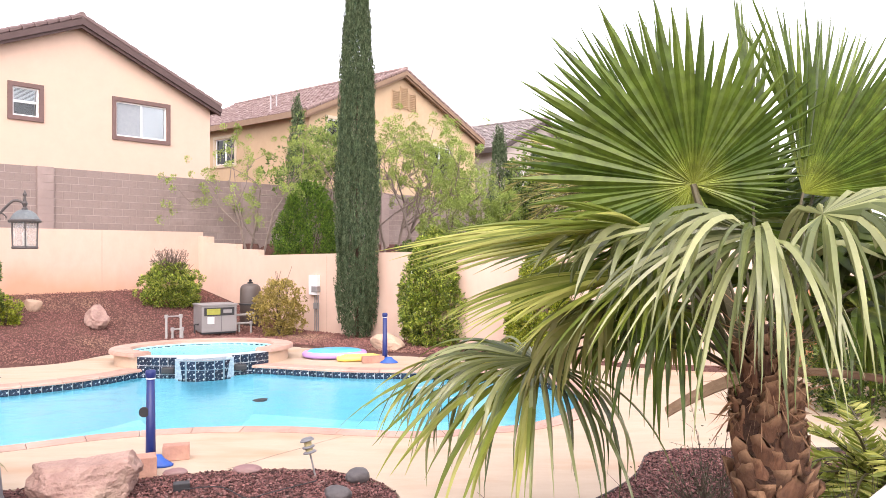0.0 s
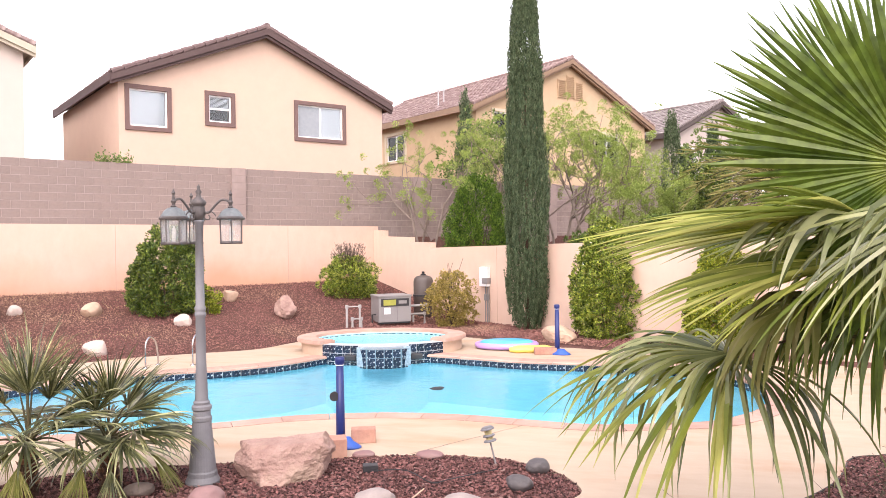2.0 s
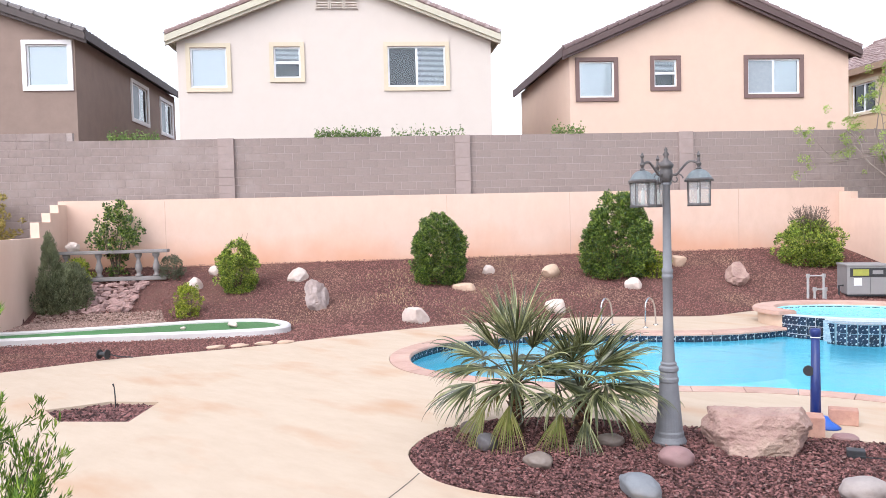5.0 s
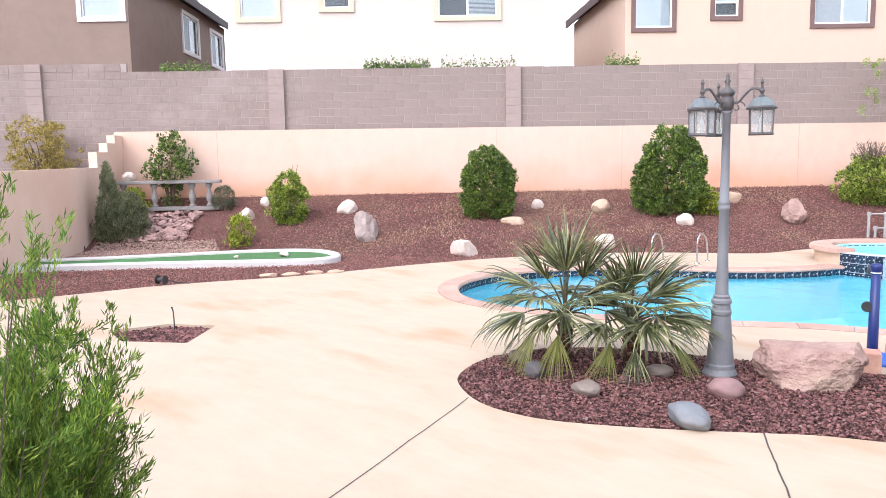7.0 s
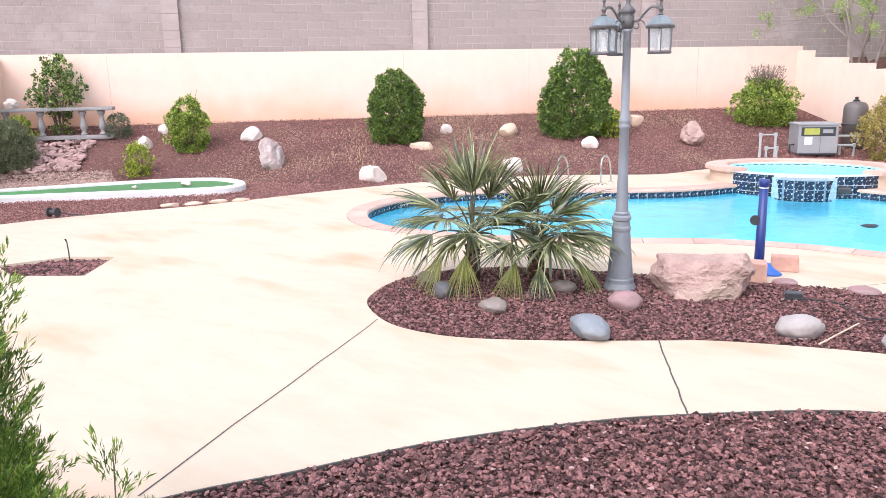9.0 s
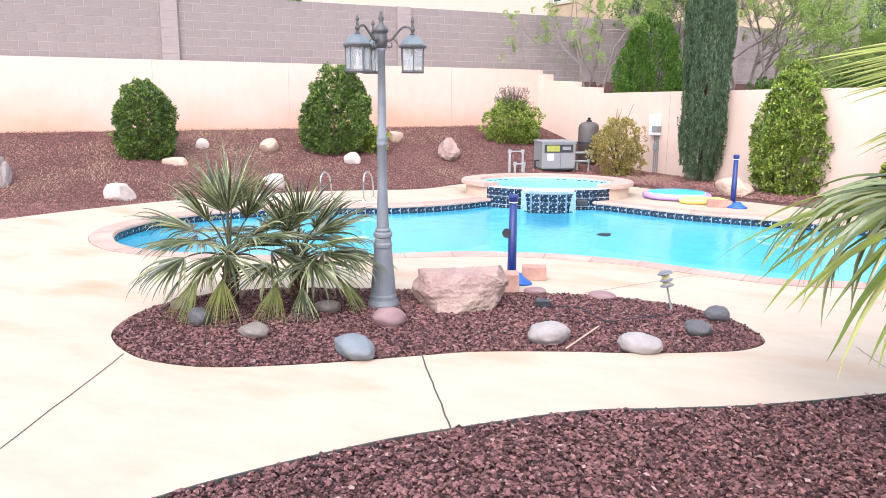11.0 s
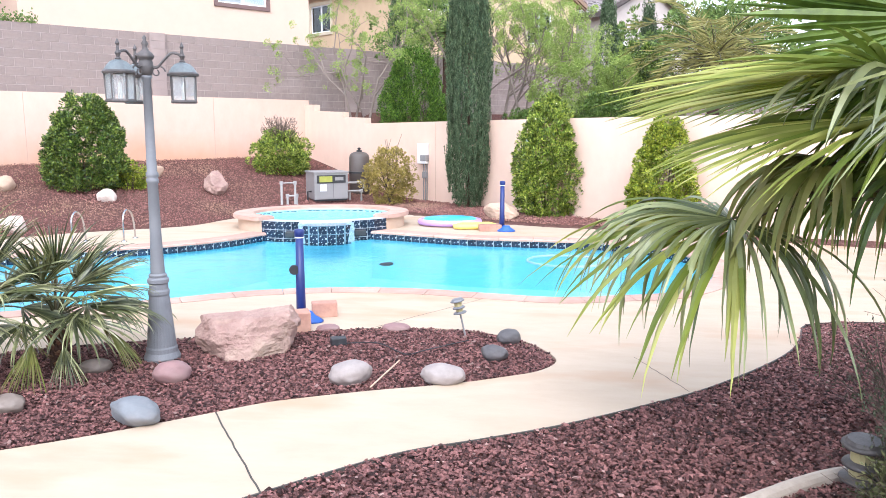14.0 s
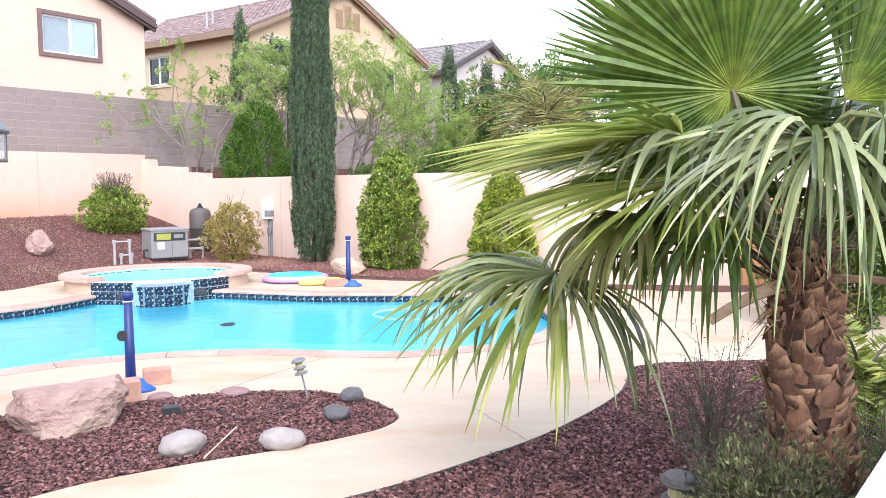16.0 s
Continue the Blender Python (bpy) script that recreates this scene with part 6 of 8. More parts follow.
for x in (-1.1, -0.35, 0.58, 1.0):
    b_ = part("baluster", lathe([(0.0, 0.09), (0.085, 0.09), (0.085, 0.13), (0.05, 0.15), (0.055, 0.2), (0.09, 0.28), (0.085, 0.34), (0.05, 0.46), (0.042, 0.52), (0.06, 0.56), (0.085, 0.60), (0.085, 0.66), (0.0, 0.66)], 14), "concrete", bal, smooth=True)
    b_.location.x = x
orn = obj("garden_ornament", rock_mesh((0.34, 0.28, 0.24), 120, cuts=4, rough=0.22, sub=4, smooth=0.5), "white_rock")
orn.matrix_world = REAR @ pose(-20.1, -0.8, 1.475)
tagged(orn, "white lumpy ornament standing on the balustrade", "ornament")

# ---- putting green ----
GREEN = smooth_ring([(-17.3, 2.2), (-15.9, 4.1), (-14.8, 5.5), (-13.4, 7.1), (-12.85, 7.85), (-12.87, 8.25), (-13.3, 8.5), (-14.0, 8.45), (-14.75, 7.7), (-15.5, 6.3), (-16.5, 4.5), (-18.0, 2.6)], 5)
putt = thing("putting_green", Matrix(), "small artificial-turf putting green with a white kerb", "putting green")
part("turf", plate([tuple(p) for p in offset_ring(GREEN, 0.03)], [], -0.02, 0.045), "turf", putt)
V, Fc = [], []
prof_ = [(0.0, -0.05), (0.0, 0.075), (0.03, 0.095), (0.15, 0.095), (0.18, 0.065), (0.18, -0.05)]
n_ = len(GREEN)
for o_, z_ in prof_:
    V.append(np.column_stack([offset_ring(GREEN, o_), np.full(n_, z_)]))
for j in range(5):
    for i in range(n_):
        Fc.append((j * n_ + i, j * n_ + (i + 1) % n_, (j + 1) * n_ + (i + 1) % n_, (j + 1) * n_ + i))
from_np("kerb", np.vstack(V), Fc, "white_kerb", putt, "white painted concrete kerb")
stone("rock", -13.75, 7.75, (0.24, 0.16, 0.12), "white_rock", "small white rock on the putting green", 130, z=0.045, sink=0.0, cuts=8, sub=3)
stone("rock", -14.3, 7.0, (0.14, 0.1, 0.06), "white_rock", "small white rock on the putting green", 131, z=0.045, sink=0.0, cuts=8, sub=3)

# ---- net posts ----
def net_post(x, y, z, lean, label):
    p = thing("net_post", pose(x, y, z, lean, 0, 0), label, "net post", group="pool net posts")
    part("pole", lathe([(0.0, 0.0), (0.05, 0.0), (0.047, 0.25), (0.039, 0.85), (0.0, 0.85)], 16), "blue", p, smooth=True)
    part("cap", lathe([(0.041, 0.85), (0.046, 0.86), (0.052, 0.885), (0.052, 0.915), (0.044, 0.93), (0.0, 0.935)], 16), "blue", p, smooth=True)
    part("band", lathe([(0.042, 0.843), (0.047, 0.844), (0.047, 0.851), (0.042, 0.853)], 16), "white_box", p, "white band under the cap")
    f_ = part("foot", lathe([(0.0, 0.0), (0.17, 0.0), (0.18, 0.012), (0.15, 0.035), (0.09, 0.07), (0.06, 0.11), (0.0, 0.11)], 18, 0.6), "blue_foot", p, "bright blue moulded foot", smooth=True)
    f_.location = (0.08, -0.09, 0.0)
    return p


net_a = net_post(-2.92, 7.68, 0.0, 0, "navy pool net post weighted with bricks on the near deck")
net_b = net_post(-1.10, 14.55, 0.0, 0, "navy pool net post on the far deck")
disc = part("disc", tube([(0, 0, 0), (0, 0.03, 0)], 0.05, 18), "dark", net_a, "small dark round net reel on the pole")
disc.matrix_basis = pose(-0.045, -0.055, 0.52, 0, 0, 20)


def brick(x, y, z, rz, size=(0.30, 0.15, 0.15), rx=0):
    ob = obj("paving_brick", box_bm(-size[0] / 2, size[0] / 2, -size[1] / 2, size[1] / 2, 0, size[2], bevel=0.008), "brick")
    ob.matrix_world = pose(x, y, z, rx, 0, rz)
    return tagged(ob, "salmon brick block weighing down the net post", "brick", group="weight bricks")


brick(-2.87, 7.24, 0.0, 24, (0.32, 0.2, 0.19))
brick(-2.72, 7.84, 0.0, 18, (0.26, 0.15, 0.15))
brick(-1.32, 14.5, 0.0, 10, (0.42, 0.2, 0.12))
# floats
flo = thing("pool_float", pose(-2.15, 15.25, 0.0, 0, 0, 10), "blue and violet inflatable pool ring lying on the deck", "pool float")
ring_v = [(0.58 * math.cos(t), 0.40 * math.sin(t), 0.07) for t in np.linspace(0, 2 * math.pi, 41)]
part("ring", tube(ring_v, 0.06, 10, closed=False), "float_violet", flo, "violet inflated rim", smooth=True)
part("seat", lathe([(0.0, 0.04), (0.48, 0.05), (0.56, 0.09), (0.50, 0.15), (0.30, 0.17), (0.0, 0.15)], 28, 0.7), "float_blue", flo, "blue inflated middle", smooth=True)
mat_ = thing("pool_mat", pose(-1.62, 14.78, 0.0, 0, 0, 12), "yellow inflatable mat lying on the deck", "pool mat")
for k in range(4):
    part("tube", tube([(-0.42, -0.16 + 0.105 * k, 0.05), (-0.3, -0.16 + 0.105 * k, 0.055), (0.3, -0.16 + 0.105 * k, 0.055), (0.42, -0.16 + 0.105 * k, 0.05)], [0.03, 0.055, 0.055, 0.03], 8), "float_yellow", mat_, smooth=True)

# ---- pool equipment ----
EQ = pose(-5.5, 18.55, 0.13, 0, 0, 33)
heater = thing("pool_heater", EQ, "grey steel pool heater with a black control panel", "pool heater")
part("body", box_bm(-0.42, 0.42, -0.35, 0.35, 0.04, 0.66, bevel=0.012), "steel_box", heater)
part("lid", box_bm(-0.44, 0.44, -0.37, 0.37, 0.66, 0.70, bevel=0.008), "steel_box", heater)
part("plinth", box_bm(-0.40, 0.40, -0.33, 0.33, 0.0, 0.04), "dark", heater)
part("control_panel", box_bm(-0.36, 0.36, -0.365, -0.35, 0.43, 0.62, bevel=0.006), "dark", heater, "black control panel")
part("label", box_bm(-0.30, 0.02, -0.369, -0.3655, 0.455, 0.595), "label_yellow", heater, "yellow-green printed label")
part("display", box_bm(0.09, 0.30, -0.369, -0.3655, 0.49, 0.57), "steel_box", heater)
part("sticker", box_bm(-0.28, -0.12, -0.354, -0.3505, 0.24, 0.40), "white_box", heater, "white sticker")
part("seam", box_bm(0.05, 0.055, -0.353, -0.35, 0.06, 0.42), "dark", heater)
part("gas_pipe", tube([(-0.42, -0.1, 0.22), (-0.52, -0.12, 0.22), (-0.52, -0.12, 0.0)], 0.022, 8), "dark", heater)
tank = thing("filter_tank", pose(-4.95, 19.75, float(ground_z(-4.95, 19.75)) - 0.02), "brown pool filter tank with a black valve on top", "filter tank")
part("lower_body", lathe([(0.0, 0.0), (0.24, 0.0), (0.26, 0.05), (0.26, 0.50), (0.275, 0.52), (0.275, 0.56), (0.26, 0.58)], 24), "tank", tank, smooth=True)
part("upper_body", lathe([(0.26, 0.58), (0.26, 0.93), (0.24, 1.0), (0.19, 1.05), (0.08, 1.08), (0.0, 1.085)], 24), "tank", tank, smooth=True)
part("clamp_ring", lathe([(0.26, 0.53), (0.285, 0.535), (0.285, 0.575), (0.26, 0.58)], 24), "dark", tank)
part("air_valve", lathe([(0.07, 1.07), (0.075, 1.11), (0.03, 1.13), (0.05, 1.17), (0.0, 1.19)], 10), "dark", tank)


def pipe_run(name, x, y, paths, label):
    t = thing(name, pose(x, y, float(ground_z(x, y)), 0, 0, 33), label, "pipes")
    for p in paths:
        part("pipe", tube(p, 0.03, 8), "pvc", t)
        for q in p[1:-1]:
            e = part("elbow", lathe([(0.0, -0.042), (0.042, -0.04), (0.042, 0.04), (0.0, 0.042)], 10), "pvc", t)
            e.location = q
    return t


pipe_run("valve_manifold", -6.15, 17.55, [[(-0.16, 0, -0.05), (-0.16, 0, 0.52), (0.16, 0, 0.52), (0.16, 0, -0.05)], [(-0.02, 0.02, -0.05), (-0.02, 0.02, 0.22), (0.2, 0.02, 0.22), (0.2, 0.02, -0.05)]], "white plastic valve pipes beside the spa")
pipe_run("pump_pipes", -4.95, 18.85, [[(-0.35, 0, 0.25), (0.25, 0, 0.25), (0.25, 0, -0.05)], [(-0.35, 0.1, 0.45), (0.35, 0.1, 0.45), (0.35, 0.1, 0.3)], [(-0.05, 0.02, 0.25), (-0.05, 0.02, -0.05)]], "white plastic pipes between heater and filter")
sb = thing("electrical_box", SIDE @ pose(5.2, 0, 0), "white electrical box with conduits on the side wall", "electrical box")
part("case", box_bm(-0.15, 0.15, -0.12, 0.0, 0.98, 1.48, bevel=0.01), "white_box", sb)
part("hood", box_bm(-0.03, 0.17, -0.14, -0.0, 1.05, 1.2, bevel=0.01), "steel_box", sb)
for x in (0.0, 0.07, 0.13):
    part("conduit", tube([(x, -0.04, 1.0), (x, -0.04, 0.5), (x + 0.02, -0.06, 0.02)], 0.014, 6), "steel_box", sb)
part("outlet_box", box_bm(-0.02, 0.12, -0.08, 0.0, 0.62, 0.78, bevel=0.006), "steel_box", sb)

# ---- garden lights ----
def path_light(x, y, h, tilt, rz, dark, label, wide=1.0):
    L_ = thing("path_light", pose(x, y, -0.01, tilt, 0, rz), label, "garden light", group="path lights")
    part("stake", tube([(0, 0, -0.02), (0, 0, h - 0.13 * wide)], 0.009 * wide, 7), "steel_box" if not dark else "dark", L_)
    c = "lamp" if not dark else "lamp_dark"
    for k, (z, rr) in enumerate(((h - 0.135 * wide, 0.062 * wide), (h - 0.085 * wide, 0.058 * wide), (h - 0.02 * wide, 0.066 * wide))):
        part("tier", lathe([(0.03, z - 0.004), (rr, z - 0.006), (rr + 0.003, z), (rr - 0.006, z + 0.008 * wide), (0.025 * wide, z + 0.018 * wide)], 18), c, L_, smooth=True)
    part("lens", lathe([(0.036 * wide, h - 0.13 * wide), (0.036 * wide, h - 0.03 * wide)], 14), "lens", L_)
    part("cap", lathe([(0.06 * wide, h - 0.018 * wide), (0.05 * wide, h), (0.0, h + 0.004)], 18), c, L_)


path_light(-1.19, 7.2, 0.39, -13, 90, False, "tilted grey tiered solar garden light in the island")
path_light(1.20, 4.40, 0.32, 4, 0, True, "grey tiered garden light beside the shrub in the near bed", 1.75)
obj_ = tagged(obj("wood_lath", box_bm(-0.005, 0.005, -0.3, 0.3, 0.0, 0.008), "lath"), "thin bare wooden lath lying on the lava rock", "lath")
obj_.matrix_world = pose(-1.72, 5.92, 0.05, 3, 0, -12)
hose = tagged(obj("drip_hose", tube(smooth_line([(-2.3, 6.75, 0.03), (-1.95, 6.72, 0.06), (-1.65, 6.45, 0.05), (-1.5, 6.5, 0.07), (-1.32, 6.8, 0.04), (-1.15, 7.0, 0.03)], 6), 0.005, 6), "dark"), "thin black drip hose across the lava rock", "hose")
ebox = tagged(obj("junction_box", box_bm(-0.07, 0.07, -0.05, 0.05, 0, 0.07, bevel=0.006), "dark"), "small black junction box on the lava rock", "box")
ebox.matrix_world = pose(-2.32, 6.82, 0.0, 0, 0, 20)
reel = thing("cable_spool", pose(-12.45, 4.72, 0.02, 0, 0, 30) @ Matrix.Scale(0.75, 4), "small black cable spool lying on the mulch", "spool")
for x in (-0.09, 0.09):
    part("flange", tube([(x - 0.008, 0, 0.1), (x + 0.008, 0, 0.1)], 0.1, 18), "dark", reel)
part("core", tube([(-0.09, 0, 0.1), (0.09, 0, 0.1)], 0.05, 14), "dark", reel)
part("loose_cable", tube([(0.05, 0.05, 0.1), (0.3, 0.1, 0.04), (0.55, 0.22, 0.01)], 0.012, 6), "dark", reel)
cb = tagged(obj("bed_edging", tube(smooth_line([(-0.06, 3.70, -0.02), (0.50, 4.14, -0.01), (0.98, 4.48, 0.0), (1.26, 4.60, 0.0), (1.46, 4.60, -0.05)], 5), 0.05, 12), "log"), "weathered tan timber edging lying in the near bed", "edging")
stk = tagged(obj("irrigation_riser", tube([(0, 0, -0.05), (0.0, 0.0, 0.12), (-0.04, 0.01, 0.22), (-0.05, 0.0, 0.26)], [0.008, 0.008, 0.007, 0.012], 6), "dark"), "thin black irrigation riser in the small planter", "irrigation riser")
stk.matrix_world = pose(-9.25, 3.55, 0.0)
pw = obj("patio_wall", box_bm(-0.12, 0.12, -1.0, 1.7, 0.0, 1.072, bevel=0.01), "patio_white")
pw.matrix_world = Matrix.Translation((1.367, 2.648, 0)) @ pose(0, 0, 0, 0, 0, -43.6)
tagged(pw, "low white painted wall beside the palm", "low wall", kind="structure")

# ---- big fan palm ----
def worn_tip(m, tip, z0, z1):
    """Old leaf bases: the torn upper edge is bleached, the part held under the next ring stays dark."""
    t = m.node_tree
    N, L = t.nodes, t.links
    b = N["Principled BSDF"]
    old = b.inputs["Base Color"].links[0].from_socket
    tc, sp, n = N.new("ShaderNodeTexCoord"), N.new("ShaderNodeSeparateXYZ"), N.new("ShaderNodeTexNoise")
    n.inputs["Scale"].default_value = 30.0
    L.new(tc.outputs["Object"], sp.inputs[0])
    L.new(tc.outputs["Object"], n.inputs["Vector"])
    ad = N.new("ShaderNodeMath")
    ad.operation = "MULTIPLY_ADD"
    ad.inputs[1].default_value = 0.06
    L.new(n.outputs["Fac"], ad.inputs[0])
    L.new(sp.outputs["Z"], ad.inputs[2])
    mr = N.new("ShaderNodeMapRange")
    mr.inputs[1].default_value, mr.inputs[2].default_value, mr.inputs[4].default_value = z0, z1, 0.8
    L.new(ad.outputs[0], mr.inputs[0])
    mx = N.new("ShaderNodeMix")
    mx.data_type = "RGBA"
    mx.inputs[7].default_value = rgb(tip)
    L.new(mr.outputs[0], mx.inputs[0])
    L.new(old, mx.inputs[6])
    L.new(mx.outputs[2], b.inputs["Base Color"])


worn_tip(MAT["boot"], (0.38, 0.22, 0.12), 0.12, 0.20)
palm = thing("fan_palm", pose(1.68, 4.0, 0.0), "fan palm with a shaggy brown trunk and broad green fronds", "palm tree")
part("trunk", tube([(0.15, 0.0, -0.1), (0.10, 0, 0.4), (0.03, -0.02, 0.9), (-0.03, -0.04, 1.3), (-0.05, -0.05, 1.55), (-0.05, -0.05, 1.75)], [0.235, 0.205, 0.175, 0.15, 0.12, 0.07], 18), "fibre", palm, smooth=True)
BOOTS = []
for k in range(4):
    bm = bmesh.new()
    r_ = np.random.default_rng(500 + k)
    rows = []
    for i in range(6):
        s = i / 5
        wv = (0.088 - 0.030 * s) * (1 + r_.normal(0, 0.12))
        outy = -0.010 - 0.036 * s ** 2.0
        row = [bm.verts.new((u * wv + r_.normal(0, 0.004), outy + 0.035 * abs(u) ** 2 + (0.016 if b_ else 0), 0.15 * s + (r_.normal(0, 0.022) if i == 5 else 0))) for b_ in (0, 1) for u in ((-1, -0.4, 0.4, 1) if not b_ else (1, 0.4, -0.4, -1))]
        rows.append(row)
    for p, q in zip(rows, rows[1:]):
        for j in range(8):
            bm.faces.new((p[j], p[(j + 1) % 8], q[(j + 1) % 8], q[j]))
    bm.faces.new(rows[-1])
    bmesh.ops.recalc_face_normals(bm, faces=bm.faces[:])
    me = bpy.data.meshes.new("boot")
    bm.to_mesh(me)
    bm.free()
    me.materials.append(MAT["boot"])
    me.polygons.foreach_set("use_smooth", [True] * len(me.polygons))
    BOOTS.append(me)
for i in range(240):
    z = -0.04 + 1.62 * (i / 240) ** 0.95
    a = i * 137.5 + rng.normal(0, 7)
    cxp = np.interp(z, [0, 0.4, 0.9, 1.4, 1.75], [0.15, 0.10, 0.03, -0.03, -0.05])
    cyp_ = np.interp(z, [0, 0.9, 1.4, 1.75], [0, -0.02, -0.04, -0.05])
    rad = np.interp(z, [0, 0.35, 0.9, 1.3, 1.6], [0.235, 0.205, 0.172, 0.145, 0.105])
    piece("boot", BOOTS[i % 4], Matrix.Translation((cxp, cyp_, z)) @ pose(0, 0, 0, 0, 0, a) @ Matrix.Translation((0, -rad, 0)) @ pose(0, 0, 0, rng.uniform(-10, 8), rng.uniform(-26, 26), rng.uniform(-22, 22)) @ Matrix.Scale(rng.uniform(0.7, 1.1), 4), palm)
r_ = np.random.default_rng(590)
FP, FD = [], []
for k in range(320):
    a, z = r_.uniform(0, 6.28), r_.uniform(1.25, 1.85)
    rr = np.interp(z, [1.0, 1.3, 1.75], [0.17, 0.15, 0.08])
    FP.append((-0.04 + rr * math.cos(a), -0.05 + rr * math.sin(a), z))
    FD.append((math.cos(a) * 0.7, math.sin(a) * 0.7, r_.uniform(-1.2, 0.9)))
V, Fc = leaves(np.array(FP), np.array(FD), r_.uniform(0.08, 0.24, 320), r_.uniform(0.003, 0.012, 320), r_, 0.1)
from_np("hanging_fibre", V, Fc, "boot", palm, "ragged brown fibre between the leaf bases")
O = np.array([1.68, 4.0, 0.0])
CROWN = (-0.06, -0.05, 1.50)


def pf(hub, *a, **k):
    h = np.array(hub) - O
    d = h[:2] - np.array(CROWN[:2])
    d = d / (np.linalg.norm(d) + 1e-6) * 0.085
    return frond(palm, (CROWN[0] + d[0], CROWN[1] + d[1], CROWN[2] + 0.05 * (h[2] - 1.6)), tuple(h), *a, **k)


pf((1.40, 4.30, 2.50), (-0.75, 0.05, 0.75), (-0.30, -0.94, -0.15), 1.06, 601, nseg=68, spread=2.85, fuse=0.62, bend=0.03, sag=0.0, pr=0.026, cup=0.08, fall=0.72, fold=0.42)
pf((1.92, 4.10, 2.44), (0.72, 0.15, 0.70), (-0.45, -0.82, -0.25), 1.0, 602, nseg=40, spread=0.95, fuse=0.6, bend=0.04, sag=0.0, cup=0.1, fall=0.3, pr=0.010)
pf((1.46, 3.58, 2.20), (-0.65, -0.45, 0.30), (-0.1, -0.35, 1), 0.95, 603, "palm_pale", nseg=40, spread=2.0, fuse=0.26, bend=0.86, sag=0.10, fold=0.5, pr=0.009, plump=0.35, drop=0.45)
pf((1.74, 3.52, 2.30), (0.75, -0.40, 0.25), (0, -0.3, 1), 1.0, 604, "palm_pale", nseg=40, spread=2.0, fuse=0.26, bend=0.82, sag=0.10, fold=0.5, pr=0.009, plump=0.35, drop=0.45)
pf((1.16, 4.38, 2.26), (-1, 0.15, -0.10), (-0.08, 0.10, 1), 1.42, 605, "palm_light", nseg=60, spread=1.3, fuse=0.55, bend=0.14, sag=0.06, pr=0.009)
pf((1.22, 4.30, 2.04), (-1, 0.05, -0.16), (-0.1, -0.10, 1), 1.25, 606, "palm_light", nseg=60, spread=1.35, fuse=0.52, bend=0.28, sag=0.08, pr=0.009)
pf((1.10, 4.15, 2.24), (-0.6, -0.6, 0.0), (0, -0.3, 1), 0.66, 607, "palm_pale", nseg=20, spread=1.3, fuse=0.36, bend=0.85, sag=0.08, fold=0.5, pr=0.009, plump=0.45, drop=0.45)
pf((0.61, 5.08, 1.41), (-0.85, -0.42, 0.05), (-0.15, -0.30, 1), 1.2, 608, "palm_pale", nseg=62, spread=2.1, fuse=0.32, bend=0.90, sag=0.20, pr=0.009, fold=0.34, plump=0.45, drop=0.8)
pf((0.64, 5.02, 1.39), (-0.95, -0.22, -0.10), (-0.15, -0.25, 1), 1.25, 616, "palm_light", nseg=30, spread=1.15, fuse=0.33, bend=0.62, sag=0.16, pr=0.009, fold=0.34, plump=0.45, drop=0.8)
pf((1.18, 4.95, 1.78), (-0.2, 0.8, -0.25), (0, 0.2, 1), 0.85, 609, "palm_old", nseg=32, spread=1.9, fuse=0.40, bend=0.85, sag=0.10, fold=0.5, pr=0.009, plump=0.45, drop=0.45)
pf((1.00, 4.55, 1.80), (-0.6, 0.3, -0.3), (-0.2, 0, 1), 0.80, 617, "palm_old", nseg=30, spread=1.8, fuse=0.38, bend=0.88, sag=0.08, fold=0.5, pr=0.009, plump=0.45, drop=0.45)
pf((2.25, 4.35, 2.15), (0.9, 0.35, 0.1), (0, 0, 1), 1.0, 610, "palm", nseg=40, spread=2.1, fuse=0.45, bend=0.5, sag=0.08, pr=0.009)
pf((2.25, 3.75, 2.05), (1, -0.15, -0.1), (0, -0.3, 1), 0.95, 611, "palm_pale", nseg=36, spread=2.0, fuse=0.40, bend=0.8, sag=0.10, fold=0.5, pr=0.009, plump=0.45, drop=0.45)
pf((1.85, 4.75, 2.15), (0.25, 0.9, 0.1), (0, 0, 1), 1.0, 612, "palm", nseg=40, spread=2.1, fuse=0.45, bend=0.55, sag=0.08, pr=0.009)
pf((1.75, 4.35, 2.62), (0.05, 0.2, 1), (0.7, -0.7, 0), 0.95, 613, "palm", nseg=14, spread=0.32, fuse=0.6, bend=0.0, sag=0.0, pr=0.010)
pf((2.10, 4.30, 2.55), (0.6, 0.35, 0.8), (0.3, -0.8, 0.1), 1.0, 614, "palm", nseg=34, spread=1.2, fuse=0.5, bend=0.06, sag=0.0, pr=0.010)
pf((1.60, 4.55, 2.22), (-0.35, 0.45, 0.45), (-0.2, -0.6, 0.7), 0.85, 618, "palm", nseg=40, spread=2.2, fuse=0.42, bend=0.35, sag=0.05, pr=0.009)
pf((2.05, 4.50, 2.28), (0.6, 0.4, 0.3), (0, -0.6, 0.8), 0.9, 619, "palm", nseg=40, spread=2.2, fuse=0.42, bend=0.45, sag=0.05, pr=0.009)
pf((1.45, 4.75, 2.0), (-0.45, 0.8, 0.05), (0, 0, 1), 1.0, 615, "palm", nseg=40, spread=2.0, fuse=0.45, bend=0.6, sag=0.08, pr=0.009)
pf((1.50, 4.75, 1.78), (-0.2, 0.7, -0.25), (0, 0.1, 1), 0.95, 624, "palm", nseg=40, spread=2.0, fuse=0.40, bend=0.8, sag=0.06, pr=0.009, plump=0.3)
